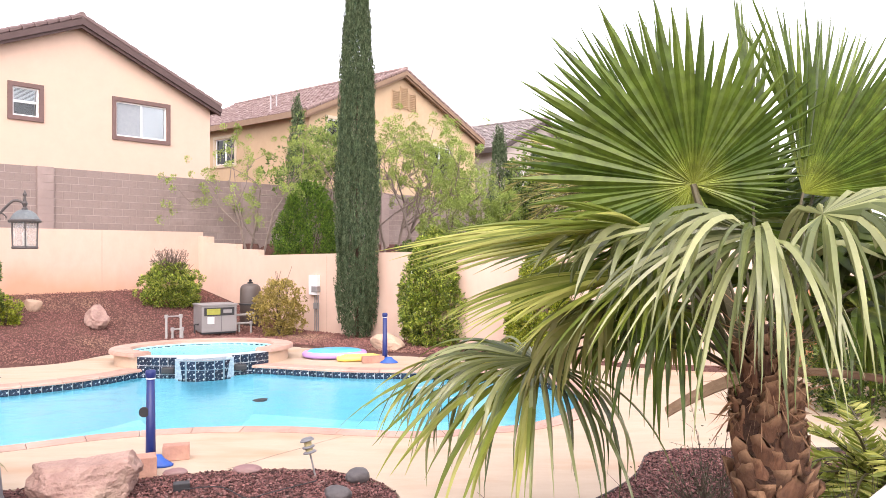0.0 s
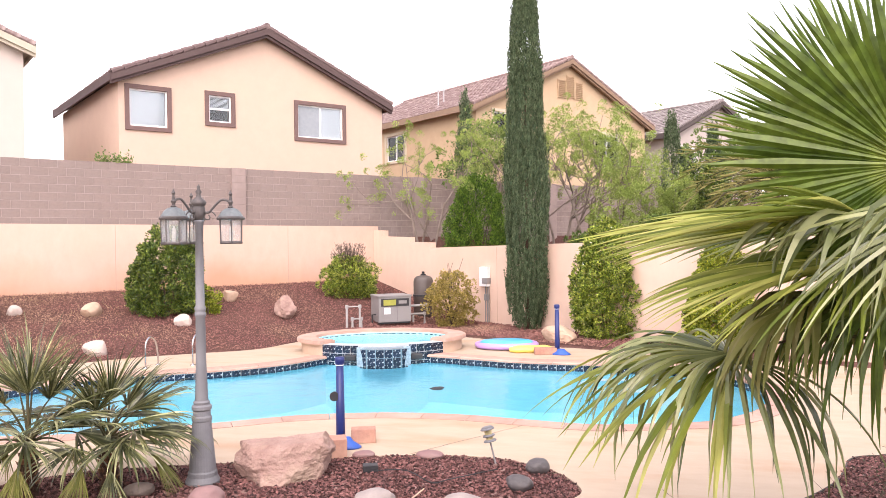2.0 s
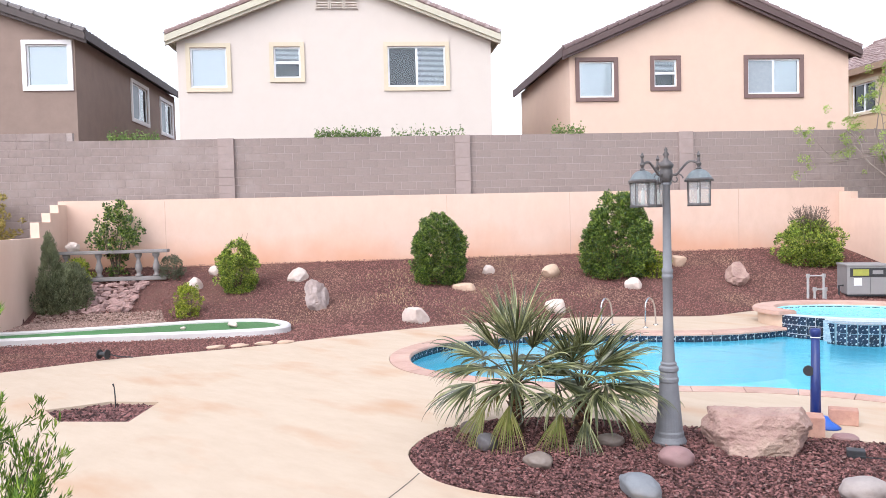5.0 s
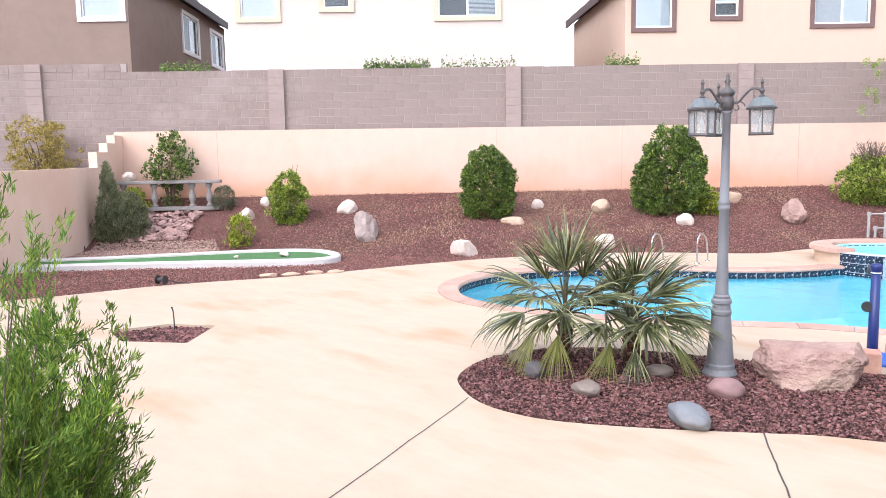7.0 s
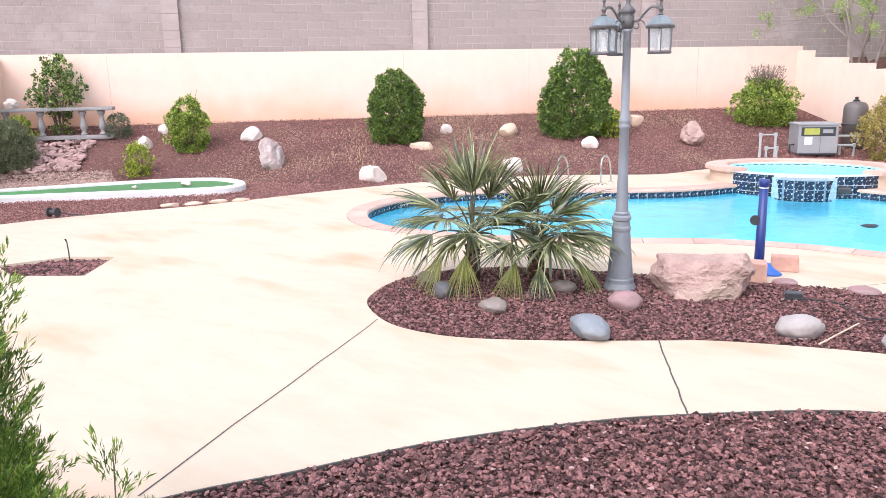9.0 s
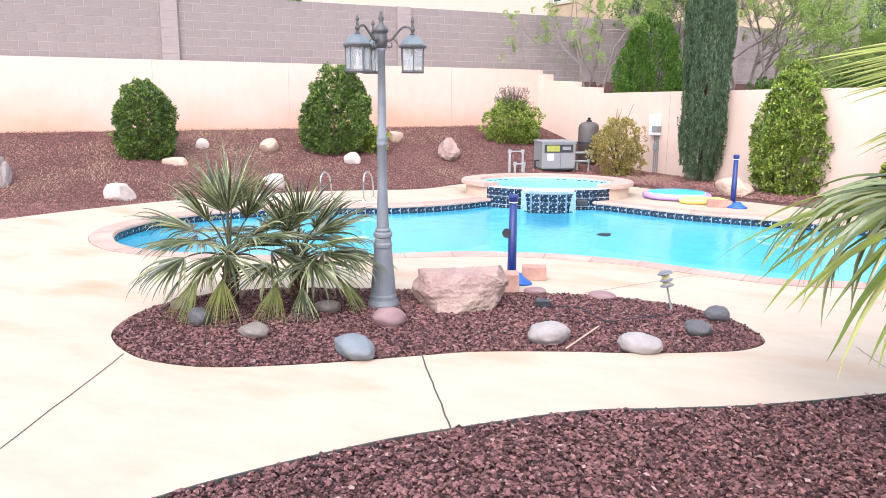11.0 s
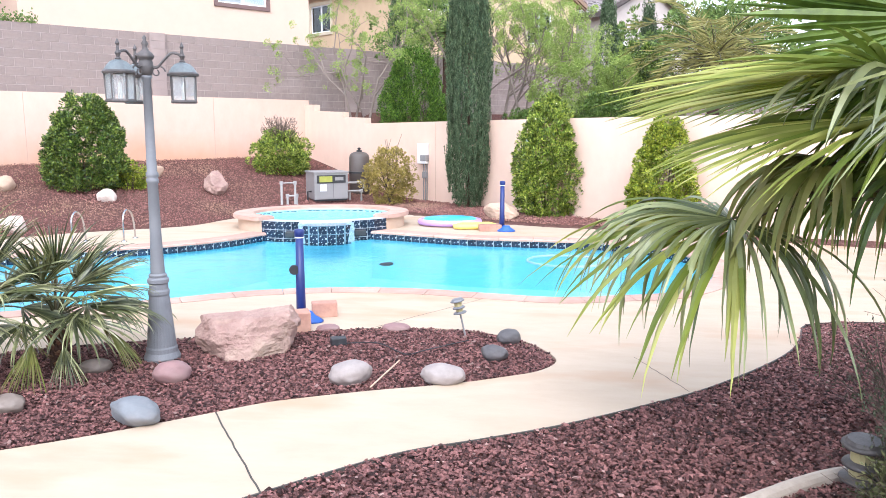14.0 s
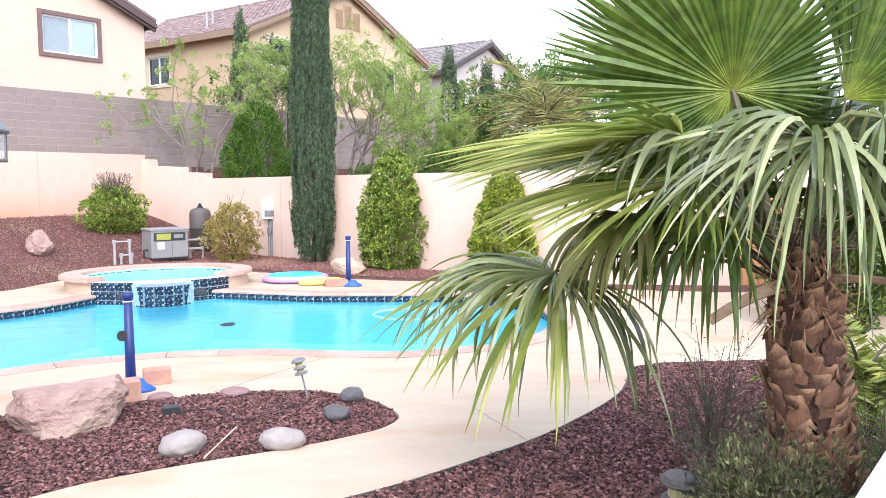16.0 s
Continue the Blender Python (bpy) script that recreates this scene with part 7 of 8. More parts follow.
pf((2.20, 4.65, 1.95), (0.7, 0.6, -0.1), (0, 0, 1), 1.0, 625, "palm", nseg=42, spread=2.1, fuse=0.42, bend=0.7, sag=0.06, pr=0.009, plump=0.3)
pf((2.05, 3.80, 1.85), (0.8, -0.3, -0.35), (0.2, -0.2, 1), 0.85, 626, "palm", nseg=36, spread=1.8, fuse=0.40, bend=0.75, sag=0.06, pr=0.009, plump=0.3)
pf((1.22, 4.05, 1.82), (-0.6, -0.3, -0.3), (-0.2, -0.2, 1), 0.75, 622, "palm", nseg=30, spread=1.5, fuse=0.32, bend=0.86, sag=0.06, fold=0.5, pr=0.009, plump=0.3, drop=0.45)
pf((2.15, 4.25, 1.86), (0.8, 0.2, -0.3), (0.2, 0, 1), 0.85, 623, "palm", nseg=30, spread=1.6, fuse=0.32, bend=0.86, sag=0.06, fold=0.5, pr=0.009, plump=0.3, drop=0.45)
pf((1.34, 4.50, 2.52), (-0.72, 0.12, 0.78), (-0.25, -0.9, 0.25), 1.02, 627, nseg=34, spread=0.75, fuse=0.62, bend=0.05, sag=0.0, pr=0.010, fold=0.42, fall=0.3)
pf((1.50, 3.55, 2.22), (-0.8, -0.2, -0.12), (0, -0.4, 1), 1.0, 630, "palm_pale", nseg=38, spread=1.2, fuse=0.30, bend=0.62, sag=0.06, fold=0.5, pr=0.009, plump=0.3, drop=0.6)
pf((1.55, 4.70, 2.30), (-0.3, 0.5, 0.5), (-0.3, -0.8, 0.3), 0.95, 628, nseg=54, spread=2.6, fuse=0.55, bend=0.12, sag=0.0, pr=0.009, fall=0.4)
pf((1.95, 4.65, 2.35), (0.4, 0.5, 0.5), (0.1, -0.9, 0.3), 0.95, 629, nseg=54, spread=2.6, fuse=0.55, bend=0.12, sag=0.0, pr=0.009, fall=0.4)


def stub(e, w):
    """A broken leaf stalk: a flat, slightly dished board that sags outward."""
    a, b = Vector(CROWN), Vector(tuple(np.array(e) - O))
    d = (b - a).normalized()
    s_ = d.cross(Vector((0, 0, 1))).normalized()
    s_ = (s_ * 0.75 + Vector((0, 0, 0.66))).normalized()
    u = s_.cross(d).normalized()
    bm = bmesh.new()
    rows = []
    for i in range(7):
        q = i / 6
        c = a.lerp(b, q) + Vector((0, 0, 0.10 * q * (1 - q)))
        h = w * (1.15 - 0.3 * q)
        rows.append([bm.verts.new(c + s_ * k * h + u * o) for k, o in ((-1, 0.0), (0, -0.008), (1, 0.0), (1, 0.012), (0, 0.004), (-1, 0.012))])
    for p, q in zip(rows, rows[1:]):
        for k in range(6):
            bm.faces.new((p[k], p[(k + 1) % 6], q[(k + 1) % 6], q[k]))
    bm.faces.new(rows[0])
    bm.faces.new(rows[-1][::-1])
    bmesh.ops.recalc_face_normals(bm, faces=bm.faces[:])
    part("dry_stalk", bm, "dry_stalk", palm, "flat broken dry leaf stalk")


for e, w_ in (((1.13, 3.89, 1.31), 0.032), ((2.35, 3.95, 1.45), 0.028)):
    stub(e, w_)


# ---- small fan palms in the island ----
def small_palm(x, y, seed, top, leaves_, R, label):
    """A young clump palm: a short shaggy stem, upright fans in the middle, spreading fans round them and an old skirt that hangs to the ground."""
    r = np.random.default_rng(seed)
    p = thing("small_fan_palm", pose(x, y, 0.0), label, "palm", group="small island palms")
    part("trunk", tube([(0, 0, -0.05), (top[0] * 0.4, top[1] * 0.4, top[2] * 0.5), top], [0.085, 0.075, 0.05], 12), "fibre", p)
    for i in range(26):
        q = i / 26
        piece("boot", BOOTS[i % 4], Matrix.Translation((top[0] * q, top[1] * q, 0.01 + (top[2] - 0.1) * q)) @ pose(0, 0, 0, 0, 0, i * 137.5) @ Matrix.Translation((0, -0.07, 0)) @ pose(0, 0, 0, 10) @ Matrix.Scale(0.42, 4), p)
    for i, (az, el, ln) in enumerate(leaves_):
        a, e = radians(az + r.normal(0, 6)), radians(el)
        c, sn = math.cos(a), math.sin(a)
        hub = (top[0] + c * math.cos(e) * ln, top[1] + sn * math.cos(e) * ln, top[2] + math.sin(e) * ln)
        if el < 0:                            # old leaf folded down against the stem
            frond(p, top, hub, (c * 0.75, sn * 0.75, -1.0), (c, sn, 0.7), min(R * 1.2, hub[2] * 1.22) * r.uniform(0.9, 1.05), seed + i, "palm_old" if r.random() < 0.6 else "small_palm", nseg=24, spread=0.48, fuse=0.42, bend=0.34, sag=0.05, pr=0.008, fold=0.4, fall=0.2, drop=1.6)
        else:
            dip = np.interp(el, [0, 30, 60, 90], [-0.55, -0.25, 0.25, 1.0])
            frond(p, top, hub, (c, sn, math.tan(min(e, 1.35)) * 0.6 + dip), (-c * 0.5 * math.sin(e), -sn * 0.5 * math.sin(e), 1.0 - 0.6 * math.sin(e)), R * r.uniform(0.85, 1.15), seed + i, "small_palm", nseg=28, spread=np.interp(el, [0, 40, 90], [1.25, 1.35, 0.75]), fuse=0.40, bend=np.interp(el, [0, 40, 80], [0.62, 0.45, 0.31]), sag=0.05, pr=0.008, fold=0.5, fall=0.25, drop=2.0)


SKIRT_A = [(212, -16, 0.42), (255, -14, 0.40), (300, -12, 0.42), (165, -10, 0.40), (80, -12, 0.34)]
SPREAD_A = [(235, 8, 0.42), (180, 14, 0.46), (310, 16, 0.40), (20, 12, 0.40), (85, 15, 0.42), (140, 26, 0.42), (265, 32, 0.40), (345, 34, 0.40), (205, 40, 0.42), (50, 42, 0.40)]
UP_A = [(250, 62, 0.42), (130, 66, 0.44), (10, 64, 0.42), (310, 78, 0.46), (190, 80, 0.44), (80, 84, 0.48)]
small_palm(-4.98, 5.60, 700, (0.02, 0.0, 0.46), SKIRT_A + SPREAD_A + UP_A + [(az + 22, el + 9, ln * 0.85) for az, el, ln in SPREAD_A[1::3]], 0.52, "grey-green fan palm with spreading fans and a yellowed hanging skirt")
SKIRT_B = [(275, -12, 0.42), (318, -16, 0.44), (5, -10, 0.44), (60, -12, 0.34)]
SPREAD_B = [(270, 10, 0.40), (320, 14, 0.42), (10, 16, 0.44), (60, 16, 0.40), (110, 24, 0.38), (345, 34, 0.40), (290, 38, 0.36), (40, 44, 0.38)]
UP_B = [(270, 64, 0.36), (20, 62, 0.38), (120, 68, 0.38), (330, 82, 0.40)]
small_palm(-4.42, 5.92, 740, (-0.02, 0.0, 0.40), SKIRT_B + SPREAD_B + UP_B + [(az + 24, el + 9, ln * 0.85) for az, el, ln in SPREAD_B[1::3]], 0.50, "small fan palm with drooping lower leaves beside the lamp post")

# ---- shrubs on the bank and along the side wall ----
ROUND = [(0.0, 0.55), (0.08, 0.85), (0.3, 1.0), (0.6, 0.97), (0.8, 0.78), (0.93, 0.5), (1.0, 0.15)]
CONE = [(0.0, 0.6), (0.1, 0.95), (0.3, 1.0), (0.55, 0.94), (0.75, 0.76), (0.9, 0.48), (1.0, 0.14)]
shrub("shrub", (-16.3, 9.45), 0.95, 1.25, "shrub_glossy", "rounded green shrub with a bare stake on the bank", 21, ROUND, 170, 46, 0.055, lump=0.22, twigs=2, group="bank shrubs")
shrub("shrub", (-12.9, 12.7), 1.28, 1.68, "shrub_dark", "dense dark green clipped shrub on the bank", 22, ROUND, 420, 44, 0.055, inner=0.25, lump=0.09, group="bank shrubs")
shrub("shrub", (-10.1, 15.95), 1.75, 2.05, "shrub_dark", "large dense green clipped shrub on the bank", 23, [(0, 0.75), (0.1, 1.0), (0.35, 0.98), (0.6, 0.84), (0.8, 0.62), (0.93, 0.46), (1.0, 0.25)], 560, 46, 0.06, inner=0.25, lump=0.12, tuft=0.09, group="bank shrubs")
shrub("shrub", (-9.35, 16.35), 0.7, 0.7, "shrub_lime", "small light green shrub beside the large one", 33, ROUND, 60, 30, 0.06, lump=0.25, group="bank shrubs")
twiggy = shrub("shrub", (-7.2, 20.35), 1.6, 1.22, "shrub_glossy", "green shrub with bare grey twigs on top", 24, [(0, 0.55), (0.15, 0.9), (0.4, 1.0), (0.65, 0.85), (0.85, 0.6), (1.0, 0.3)], 260, 42, 0.06, lump=0.32, tuft=0.09, twigs=150, group="bank shrubs")
r_ = np.random.default_rng(241)
C_, o_ = clump_centres(r_, ROUND, 0.55, 0.42, 46, 0.3, 0.6)
P, D, Nf = tufts(r_, C_ + np.array([0.0, 0.0, 0.95]), o_, 16, 0.07)
V, Fc = leaves(P, D, r_.uniform(0.03, 0.06, len(P)), 0.022, r_, 0.1, Nf)
from_np("dead_growth", V, Fc, "dead_leaf", twiggy, "grey-brown dead leaves on the bare twigs")["kind"] = "stuff"
shrub("shrub", (-0.2, 16.8), 1.45, 2.62, "shrub_glossy", "tall dense glossy green shrub against the side wall", 25, CONE, 640, 46, 0.06, inner=0.25, lump=0.11, tuft=0.085, flowers=110, group="wall shrubs")
shrub("shrub", (1.9, 15.0), 1.35, 2.12, "shrub_lime", "yellow-green conical shrub against the side wall", 26, [(0, 0.75), (0.12, 1.0), (0.4, 0.95), (0.65, 0.7), (0.85, 0.5), (1.0, 0.25)], 520, 44, 0.055, inner=0.25, lump=0.14, tuft=0.08, group="wall shrubs")
shrub("shrub", (-3.95, 18.6), 1.3, 1.42, "shrub_yellow", "open yellow-leaved shrub beside the filter tank", 27, [(0, 0.35), (0.2, 0.8), (0.5, 1.0), (0.75, 0.85), (1.0, 0.35)], 230, 22, 0.06, lump=0.3, stems=8, inner=0.6, twigs=10)
shrub("shrub", (-16.0, 8.0), 0.6, 0.75, "shrub_lime", "small yellow-green shrub near the putting green", 28, ROUND, 60, 26, 0.05, lump=0.3, inner=0.6)
shrub("shrub", (-18.2, 8.75), 0.6, 0.65, "grey_leaf", "small grey-leaved shrub beside the balustrade", 29, ROUND, 60, 30, 0.04, lump=0.25, inner=0.6)
shrub("juniper", (-18.52, 6.08), 0.72, 1.80, "juniper", "upright grey-green juniper beside the stucco wall", 30, [(0, 0.8), (0.2, 1.0), (0.45, 0.75), (0.7, 0.4), (1.0, 0.05)], 240, 40, 0.07, wid=0.25, up=1.2, lump=0.3, tall=1.8)
shrub("juniper", (-18.33, 6.42), 0.82, 1.10, "juniper", "spreading grey-green juniper near the balustrade", 31, ROUND, 200, 40, 0.07, wid=0.25, up=0.9, lump=0.35, tall=1.6)
shrub("rose_bush", (-19.35, 7.9), 1.3, 1.95, "shrub_dark", "leggy green rose bush behind the balustrade", 32, [(0, 0.15), (0.3, 0.4), (0.5, 1.0), (0.7, 0.9), (0.85, 0.55), (1.0, 0.2)], 92, 24, 0.075, wid=0.6, lump=0.4, stems=8, inner=0.7, tuft=0.10)
shrub("shrub", (-19.45, 7.0), 0.7, 0.75, "shrub_lime", "yellow-leaved shrub in front of the balustrade", 35, ROUND, 60, 28, 0.05, lump=0.3)
w_ = REAR @ Vector((-22.4, -0.4, 0))
shrub("shrub", (w_.x, w_.y, 1.5), 1.6, 1.7, "shrub_yellow", "yellow-green shrub beyond the garden wall", 36, ROUND, 130, 30, 0.07, lump=0.35, inner=0.7, stems=8)
column_cypress((-2.02, 18.05), 0.95, 9.8, 50, strands=4300, per=36)

# ---- beyond the side wall ----
shrub("arborvitae", (-3.80, 21.75, 1.35), 1.95, 2.76, "arbor", "bright green egg-shaped arborvitae behind the side wall", 51, [(0, 0.9), (0.25, 1.0), (0.5, 0.93), (0.75, 0.7), (0.9, 0.45), (1.0, 0.12)], 640, 46, 0.06, wid=0.4, up=1.0, lump=0.10, inner=0.2, tuft=0.085, tall=1.7)
open_tree("young_tree", (-5.6, 22.9), 1.3, 5.1, 2.6, "wispy", "thin young tree with pale green leaves behind the side wall", 52, trunks=3, per=339, leaf=0.055, spread=0.2)
open_tree("pale_tree", (-1.7, 23.4), 1.3, 5.5, 3.2, "wispy", "airy pale green tree behind the side wall", 53, trunks=5, per=459, leaf=0.055, spread=0.25)
open_tree("pale_tree", (-0.5, 23.0), 1.3, 5.2, 3.4, "wispy", "airy pale green tree behind the side wall", 54, trunks=4, per=419, leaf=0.055, spread=0.25)
open_tree("pale_tree", (0.6, 22.0), 1.3, 2.9, 2.8, "wispy", "low airy pale green tree behind the side wall", 55, trunks=4, per=400, leaf=0.055, spread=0.23)
shrub("shrub", (1.2, 20.6, 1.35), 1.7, 1.5, "shrub", "spreading green shrub behind the side wall", 56, ROUND, 170, 36, 0.075, lump=0.3, tuft=0.11)
shrub("shrub", (2.55, 23.6, 1.35), 2.0, 3.1, "shrub_dark", "tall dark shrub with white blossom behind the side wall", 57, ROUND, 300, 40, 0.10, lump=0.2, tuft=0.14, flowers=260)
shrub("shrub", (-0.6, 21.0, 1.35), 1.6, 1.1, "shrub", "low shrub behind the side wall", 58, ROUND, 110, 34, 0.075, lump=0.3, tuft=0.1)
column_cypress((-5.0, 26.4), 0.75, 4.6, 59, label="young dark cypress beyond the wall", strands=420, z0=2.3, size=1.4)
column_cypress((2.2, 30.0), 0.95, 4.4, 60, label="young dark cypress beyond the wall", strands=420, z0=2.0, size=1.6)
column_cypress((3.7, 30.3), 0.9, 3.9, 61, label="young dark cypress beyond the wall", strands=420, z0=2.0, size=1.6)
open_tree("dark_tree", (4.9, 30.8), 1.8, 5.2, 4.5, "shrub_mid", "leafy green tree beyond the wall", 62, trunks=5, per=120, leaf=0.15, wid=0.5, spread=0.36)
open_tree("dark_tree", (7.5, 27.0), 1.6, 5.0, 4.5, "shrub_mid", "leafy green tree beyond the wall", 63, trunks=5, per=120, leaf=0.15, wid=0.5, spread=0.36)
open_tree("dark_tree", (-4.2, 25.8), 2.2, 4.5, 2.4, "shrub_mid", "leafy green tree in front of the ochre house", 64, trunks=4, per=90, leaf=0.11, wid=0.5, spread=0.24)


def feather_palm(name, x, y, z0, trunk_h, n, R, mat, label, seed):
    """A date palm: arching feather leaves on a short trunk."""
    r = np.random.default_rng(seed)
    p = thing(name, pose(x, y, z0), label, "palm tree")
    part("trunk", tube([(0, 0, -0.1), (0.03, 0, trunk_h * 0.5), (0, 0.02, trunk_h)], [0.16, 0.14, 0.12], 12), "fibre", p)
    for i in range(n):
        a = i * 2.39996
        el = np.interp(i / n, [0, 1], [-0.1, 1.3])
        d = np.array([math.cos(a) * math.cos(el), math.sin(a) * math.cos(el), math.sin(el)])
        P, pts_ = np.array([0, 0, trunk_h]), []
        for k in range(14):
            pts_.append(P.copy())
            d = unit(d + np.array([0, 0, -0.13]))
            P = P + d * R / 13
        pts_ = np.array(pts_)
        LP, LD = [], []
        for k in range(1, 13):
            dd = unit(pts_[k + 1] - pts_[k])
            s_ = unit(np.cross(dd, np.array([0, 0, 1.0])))
            for sg in (-1, 1):
                for q in (0, 0.5):
                    LP.append(pts_[k] + dd * q * R / 13)
                    LD.append(s_ * sg + dd * 0.7 + np.array([0, 0, 0.15]) + r.normal(0, 0.1, 3))
        V, Fc = leaves(np.array(LP), np.array(LD), R * 0.22, 0.035, r, 0.2)
        f = from_np("frond", V, Fc, mat, p)
        part("midrib", tube([Vector(q) for q in pts_], [0.02 * (1 - k / 15) for k in range(14)], 5), "petiole", f)
    return p


feather_palm("date_palm", 3.6, 19.0, 1.35, 2.1, 36, 2.3, "date_leaf", "yellowing feather palm behind the side wall", 65)
feather_palm("date_palm", -3.2, 24.4, 2.0, 2.7, 24, 1.3, "shrub_mid", "feather palm in front of the ochre house", 66)

# ---- near bed: foreground bushes ----
def feathery_bush(x, y, w, h, seed, label, stems=120, sprays=9, per=44, mat="feather"):
    """A dense bush of fine feathery sprays along upright stems."""
    r = np.random.default_rng(seed)
    ob = thing("feathery_bush", pose(x, y, 0.0), label, "shrub")
    P, D = [], []
    sb_ = bmesh.new()
    for k in range(stems):
        a, el = r.uniform(0, 6.28), math.asin(r.uniform(0.05, 0.995))
        d = np.array([math.cos(a) * math.cos(el), math.sin(a) * math.cos(el), math.sin(el)])
        ln = ((math.cos(el) / (w / 2)) ** 3.6 + (math.sin(el) / h) ** 3.6) ** (-1 / 3.6) * r.uniform(0.8, 1.03)
        for q in r.uniform(0.42, 0.97, sprays):
            sd = unit(d * 0.75 + r.normal(0, 0.33, 3) + np.array([0, 0, 0.55]))
            sl = r.uniform(0.10, 0.26)
            t = r.random(per)[:, None]
            b = d * ln * q * 0.92
            P.append(b + sd * sl * t + np.array([0, 0, -0.05]) * t * t + r.normal(0, 0.004 + 0.010 * (1 - t), (per, 3)))
            D.append(sd + r.normal(0, 0.32, (per, 3)))
        if k % 4 == 0:
            b2 = tube([(0, 0, 0), tuple(d * ln * 0.5), tuple(d * ln * 0.95)], [0.007, 0.005, 0.0015], 4)
            me = bpy.data.meshes.new("tmp")
            b2.to_mesh(me)
            b2.free()
            sb_.from_mesh(me)
            bpy.data.meshes.remove(me)
    part("stem", sb_, "twig", ob)
    P, D = np.vstack(P), np.vstack(D)
    V, Fc = leaves(P, D, r.uniform(0.022, 0.042, len(P)), 0.0056, r, 0.2)
    from_np("crown", V, Fc, mat, ob)
    return ob


feathery_bush(-3.12, 0.25, 1.24, 2.04, 80, "feathery bright green bush beside the terrace", 1200, 10, 52)
feathery_bush(-2.70, 0.86, 0.60, 1.20, 81, "low feathery green shoots in front of the bush", 60, 8, 34)


def twiggy_bush(x, y, w, h, seed, n, label, mat="grey_leaf", per=16, leaf=0.028):
    r = np.random.default_rng(seed)
    ob = thing("twiggy_bush", pose(x, y, 0.0), label, "shrub")
    tb = bmesh.new()
    P, D = [], []
    for k in range(n):
        a, el = r.uniform(0, 6.28), r.uniform(0.3, 1.4)
        d = np.array([math.cos(a) * math.cos(el), math.sin(a) * math.cos(el), math.sin(el)])
        ln = 1 / math.sqrt((math.cos(el) / (w / 2)) ** 2 + (math.sin(el) / h) ** 2) * r.uniform(0.6, 1.05)
        p0 = np.array([r.normal(0, 0.05), r.normal(0, 0.05), 0])
        m1 = p0 + d * ln * 0.5 + r.normal(0, 0.04, 3)
        e = p0 + d * ln + r.normal(0, 0.03, 3)
        for (q0, q1, q2, rr) in ((p0, m1, e, 0.005), (m1, m1 + (e - m1) * 0.5 + r.normal(0, 0.05, 3), e + r.normal(0, 0.12, 3), 0.003)):
            b2 = tube([q0, q1, q2], [rr, rr * 0.7, rr * 0.3], 4)
            me = bpy.data.meshes.new("tmp")
            b2.to_mesh(me)
            b2.free()
            tb.from_mesh(me)
            bpy.data.meshes.remove(me)
        t = r.uniform(0.35, 1.0, per)[:, None]
        P.append(p0 + (e - p0) * t + r.normal(0, 0.03, (per, 3)))
        D.append(d + r.normal(0, 0.6, (per, 3)))
    part("twig", tb, "twig", ob)
    P, D = np.vstack(P), np.vstack(D)
    V, Fc = leaves(P, D, r.uniform(0.6, 1.3, len(P)) * leaf, leaf * 0.4, r, 0.2)
    from_np("crown", V, Fc, mat, ob)
    return ob


twiggy_bush(1.36, 3.62, 0.92, 0.86, 82, 300, "dense twiggy olive-leaved bush at the palm's foot", "olive_leaf", 90, 0.036)
twiggy_bush(1.40, 4.28, 0.70, 0.78, 83, 60, "wispy grey-green bush at the palm's foot", "grey_leaf", 60, 0.03)
twiggy_bush(1.95, 5.6, 1.1, 0.95, 84, 60, "thin open grey-green bush behind the palm", "grey_leaf", 20)
twiggy_bush(2.7, 4.7, 1.1, 0.8, 85, 120, "twiggy green bush beside the palm", "shrub", 20)
feather_palm("sago_palm", 3.3, 5.9, 0.0, 0.35, 34, 0.85, "palm_light", "low sago palm with glossy green feather leaves", 86)
shrub("shrub", (5.6, 10.2), 1.6, 1.75, "shrub_dark", "dark green shrub near the wooden gate", 87, ROUND, 300, 34, 0.07, lump=0.25)
shrub("shrub", (6.8, 11.2), 1.8, 2.2, "shrub", "green shrub near the wooden gate", 88, ROUND, 300, 34, 0.07, lump=0.25)

# vines along the top of the block wall
for k, (X0, X1, n_) in enumerate(((-14.3, -12.6, 750), (-12.3, -10.3, 260), (-19.6, -18.3, 420), (-7.9, -7.0, 340))):
    r_ = np.random.default_rng(900 + k)
    P = np.column_stack([r_.uniform(X0, X1, n_), 0.55 + r_.normal(0, 0.06, n_), 4.25 + np.abs(r_.normal(0, 0.11, n_))])
    V, Fc = leaves(P, r_.normal(0, 1, (n_, 3)) + np.array([0, 0, 0.5]), r_.uniform(0.05, 0.09, n_), 0.045, r_, 0.2)
    v_ = from_np("vine", V, Fc, "shrub_mid" if k > 1 else "shrub")
    v_.matrix_world = REAR
    tagged(v_, "straggling green vine on top of the block wall", "vine")

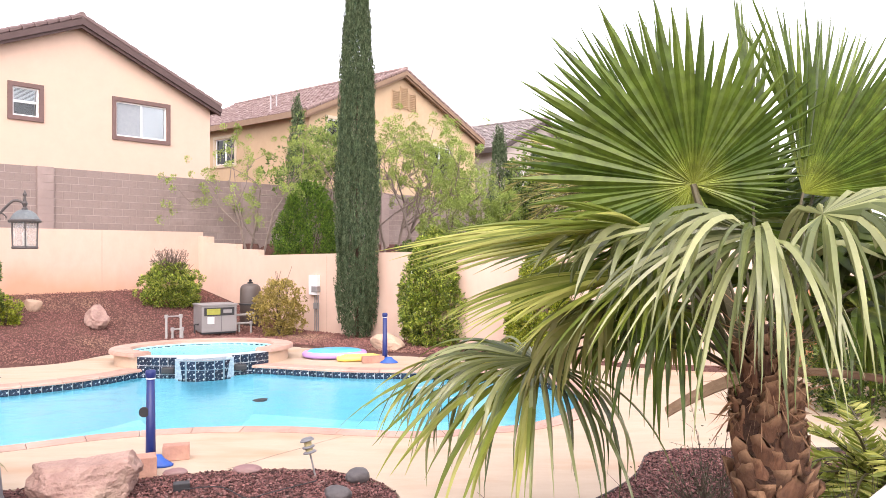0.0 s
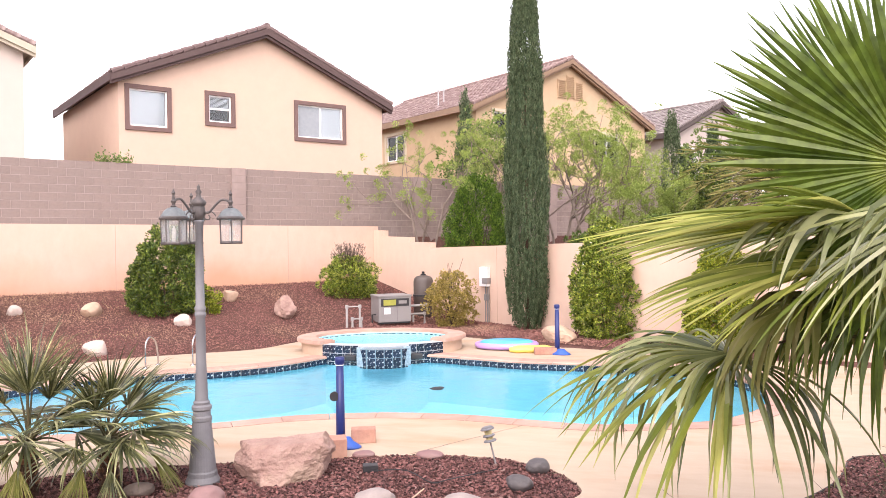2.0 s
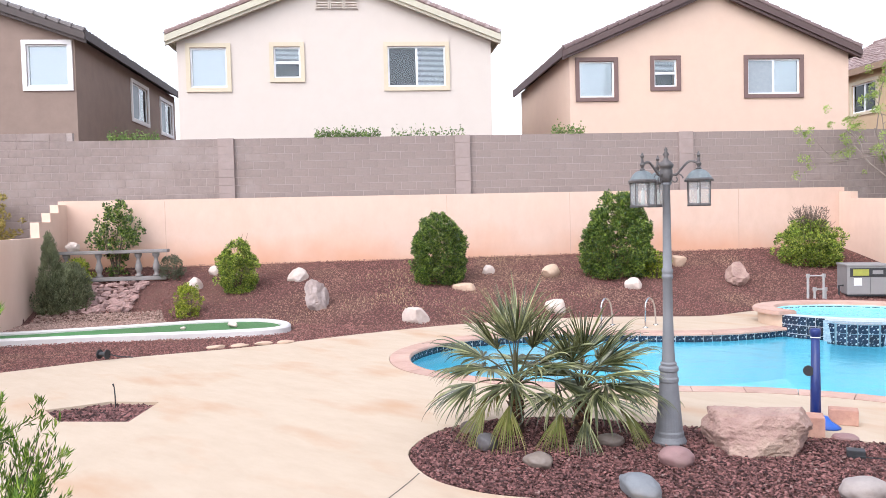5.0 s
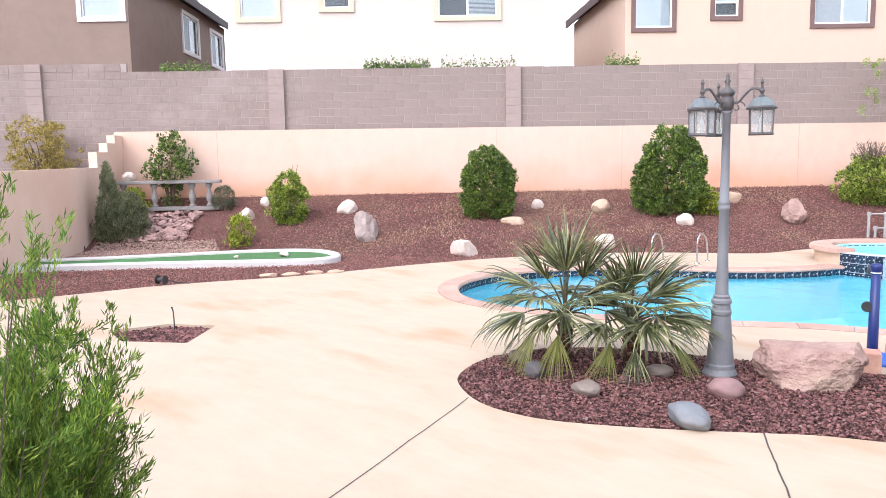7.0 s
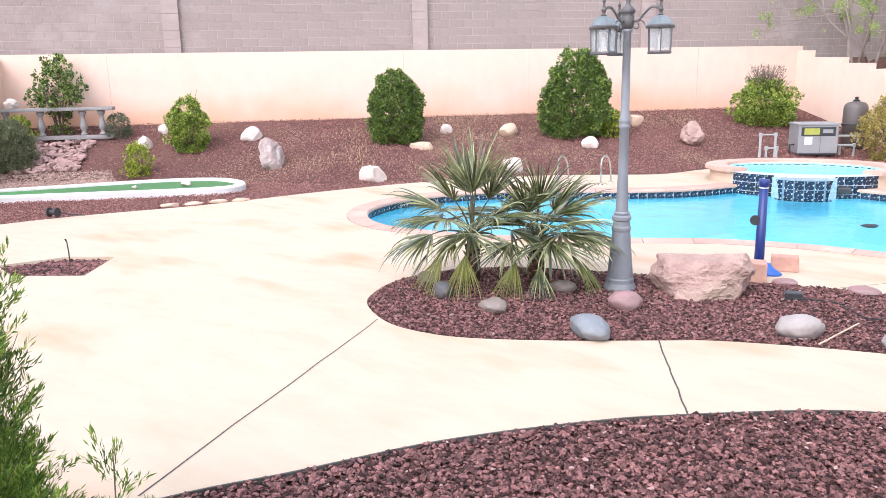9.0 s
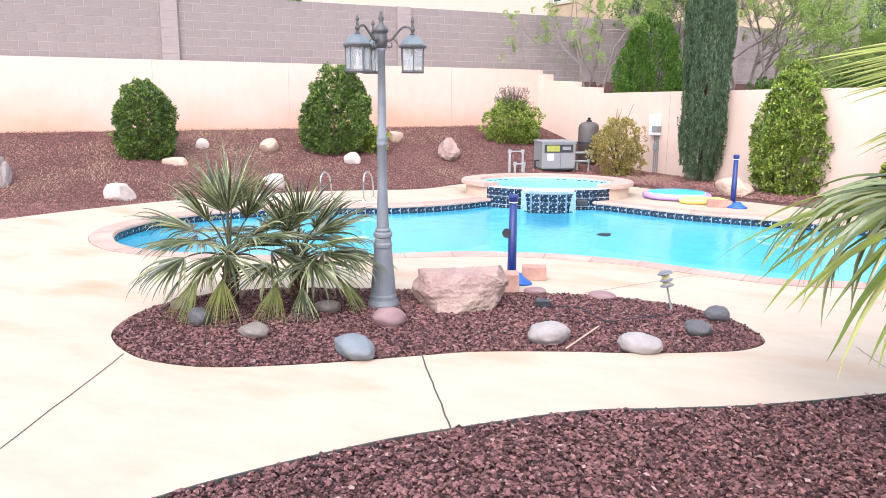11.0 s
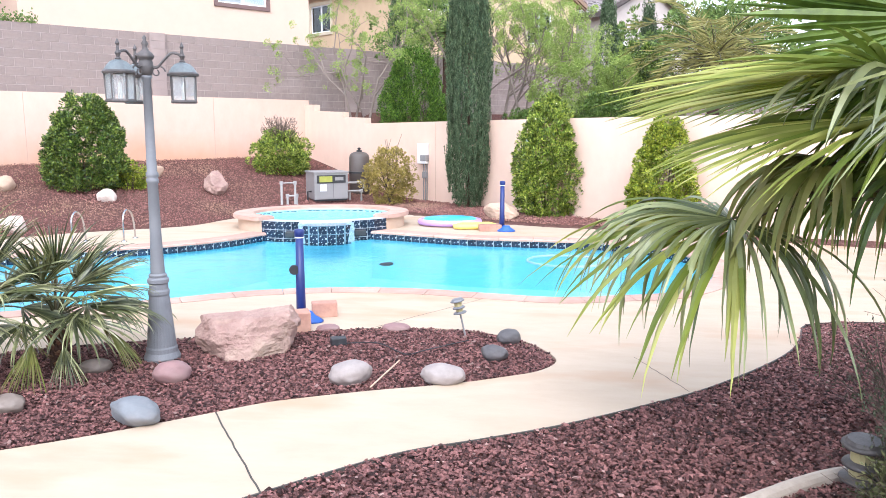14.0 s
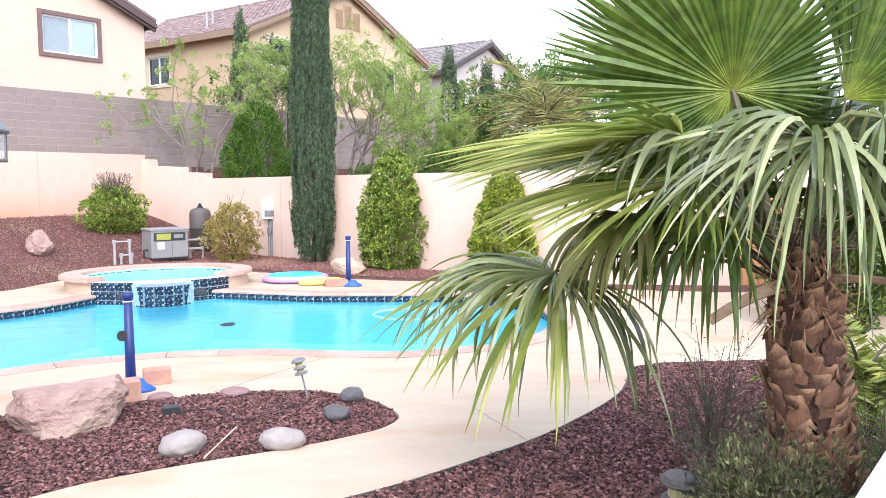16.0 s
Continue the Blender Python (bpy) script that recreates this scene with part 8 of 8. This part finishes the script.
# ---- lava rock and dry grass ----
def rock_field(name, ring, holes, n, size, mat, label, seed, sub=0, lift=0.0):
    """Loose angular stones strewn over a bed, one mesh."""
    r = np.random.default_rng(seed)
    ring = np.array(ring)
    lo, hi = ring.min(0), ring.max(0)
    P = r.uniform(lo, hi, (n * 4, 2))
    ok = inside(P[:, 0], P[:, 1], ring)
    for h_ in holes:
        ok &= ~inside(P[:, 0], P[:, 1], h_)
    P = P[ok][:n]
    m_ = len(P)
    far = mat in ("lava_far", "tan_gravel")
    base = np.array([(1, 0, 0), (0, 1, 0), (-1, 0, 0), (0, -1, 0), (0.1, 0.1, 1), (-0.1, 0, -0.7), (0.7, 0.7, 0.35), (-0.7, -0.6, 0.4)], float)
    Fb = np.array([(0, 6, 4), (6, 1, 4), (1, 2, 4), (2, 7, 4), (7, 3, 4), (3, 0, 4), (0, 5, 6), (6, 5, 1), (1, 5, 2), (2, 5, 7), (7, 5, 3), (3, 5, 0)])
    if far:
        base, Fb = base[:6], np.array([(0, 1, 4), (1, 2, 4), (2, 3, 4), (3, 0, 4), (1, 0, 5), (2, 1, 5), (3, 2, 5), (0, 3, 5)])
    s = size * r.uniform(0.45, 1.7, (m_, 1, 1)) * np.array([1, 1, 1])
    s = s * r.uniform(0.6, 1.2, (m_, 1, 3)) * np.array([1.15, 0.95, 0.75])
    V = base[None] * s * (1 + r.normal(0, 0.18, (m_, len(base), 3)))
    a, b = r.uniform(0, 6.28, m_), r.normal(0, 0.5, m_)
    ca, sa, cb_, sb2 = np.cos(a)[:, None], np.sin(a)[:, None], np.cos(b)[:, None], np.sin(b)[:, None]
    y2, z2 = V[..., 1] * cb_ - V[..., 2] * sb2, V[..., 1] * sb2 + V[..., 2] * cb_
    x3, y3 = V[..., 0] * ca - y2 * sa, V[..., 0] * sa + y2 * ca
    z = ground_z(P[:, 0], P[:, 1]) + lift + r.uniform(-0.006, 0.02, m_)
    V = np.stack([x3 + P[:, 0:1], y3 + P[:, 1:2], z2 + z[:, None]], -1)
    Fc = Fb[None] + (np.arange(m_) * len(base))[:, None, None]
    ob = from_np(name, V.reshape(-1, 3), Fc.reshape(-1, 3), mat)
    return tagged(ob, label, "lava rock", kind="stuff")


near_vis = np.vstack([[p for p in bed_edge[10:] if p[0] < 4.2], [(4.2, 4.3), (1.6, 3.2), (0.0, 2.6), (-1.5, 1.6), (-3.3, 0.9)]])
rock_field("lava_rock_near", near_vis, [], 84000, 0.0128, "lava", "loose dark red lava rock in the near bed", 1, lift=0.018)
rock_field("lava_rock_island", offset_ring(ISLAND, -0.015), [], 42000, 0.0116, "lava", "loose dark red lava rock in the planting island", 2, lift=0.008)
rock_field("pale_gravel_near", near_vis, [], 900, 0.011, "pile_stone", "scattered pale pinkish stones among the lava rock", 6, lift=0.032)
rock_field("pale_gravel_island", offset_ring(ISLAND, -0.05), [], 420, 0.010, "pile_stone", "scattered pale pinkish stones in the planting island", 7, lift=0.026)
sand_ring = [tuple((REAR @ Vector((X, Y, 0)))[:2]) for X, Y in ((-20.3, -2.4), (-17.6, -2.6), (-17.0, -4.2), (-17.6, -5.6), (-20.3, -5.4))]
rock_field("tan_gravel", sand_ring, [offset_ring(GREEN, 0.24)], 9000, 0.020, "tan_gravel", "pale tan gravel between stone pile and putting green", 8, lift=0.03)
rock_field("lava_rock_planter", offset_ring(np.array(PLANTER), -0.03), [], 1500, 0.02, "lava", "loose dark red lava rock in the small planter", 3, lift=0.015)
slope_ring = [tuple((REAR @ Vector((X, Y, 0)))[:2]) for X, Y in ((-20.4, -0.02), (-0.05, -0.02), (-0.2, -4.0), (-3.0, -6.0), (-8, -6.6), (-12, -6.0), (-16, -8.2), (-18.6, -9.5), (-20.4, -9.5))]
rock_field("lava_rock_bank", slope_ring, [deck_ring, offset_ring(GREEN, 0.24)], 100000, 0.012, "lava_far", "loose red-brown lava rock over the bank", 4, lift=0.018)
strip_ring = [(-6.3, 16.4), (-5.0, 16.8), (-3.9, 16.95), (-3.1, 16.8), (-1.8, 15.95), (-0.2, 15.2), (1.3, 14.9), (3.1, 14.2), (3.3, 14.15), (-1.3, 17.95), (-5.8, 21.6)]
rock_field("lava_rock_strip", strip_ring, [deck_ring], 15000, 0.0155, "lava_far", "loose red-brown lava rock along the side wall", 5, lift=0.015)
r_ = np.random.default_rng(77)
GP, GD = [], []
for k in range(170):
    X, Y = r_.uniform(-16.5, -5.5), r_.uniform(-4.6, -0.4)
    if noise.noise((X * 0.45, Y * 0.6, 3.0)) < 0.08:
        continue
    c = REAR @ Vector((X, Y, 0))
    m_ = r_.integers(30, 80)
    p = np.column_stack([c.x + r_.normal(0, 0.24, m_), c.y + r_.normal(0, 0.24, m_)])
    GP.append(np.column_stack([p, ground_z(p[:, 0], p[:, 1]) + 0.01]))
    GD.append(r_.normal(0, 0.5, (m_, 3)) + np.array([0, 0, 1.0]))
V, Fc = leaves(np.vstack(GP), np.vstack(GD), r_.uniform(0.03, 0.10, sum(len(q) for q in GP)), 0.008, r_, 0.1)
tagged(from_np("dry_grass", V, Fc, "straw"), "sparse tufts of dry straw-coloured grass on the bank", "dry grass", kind="stuff")
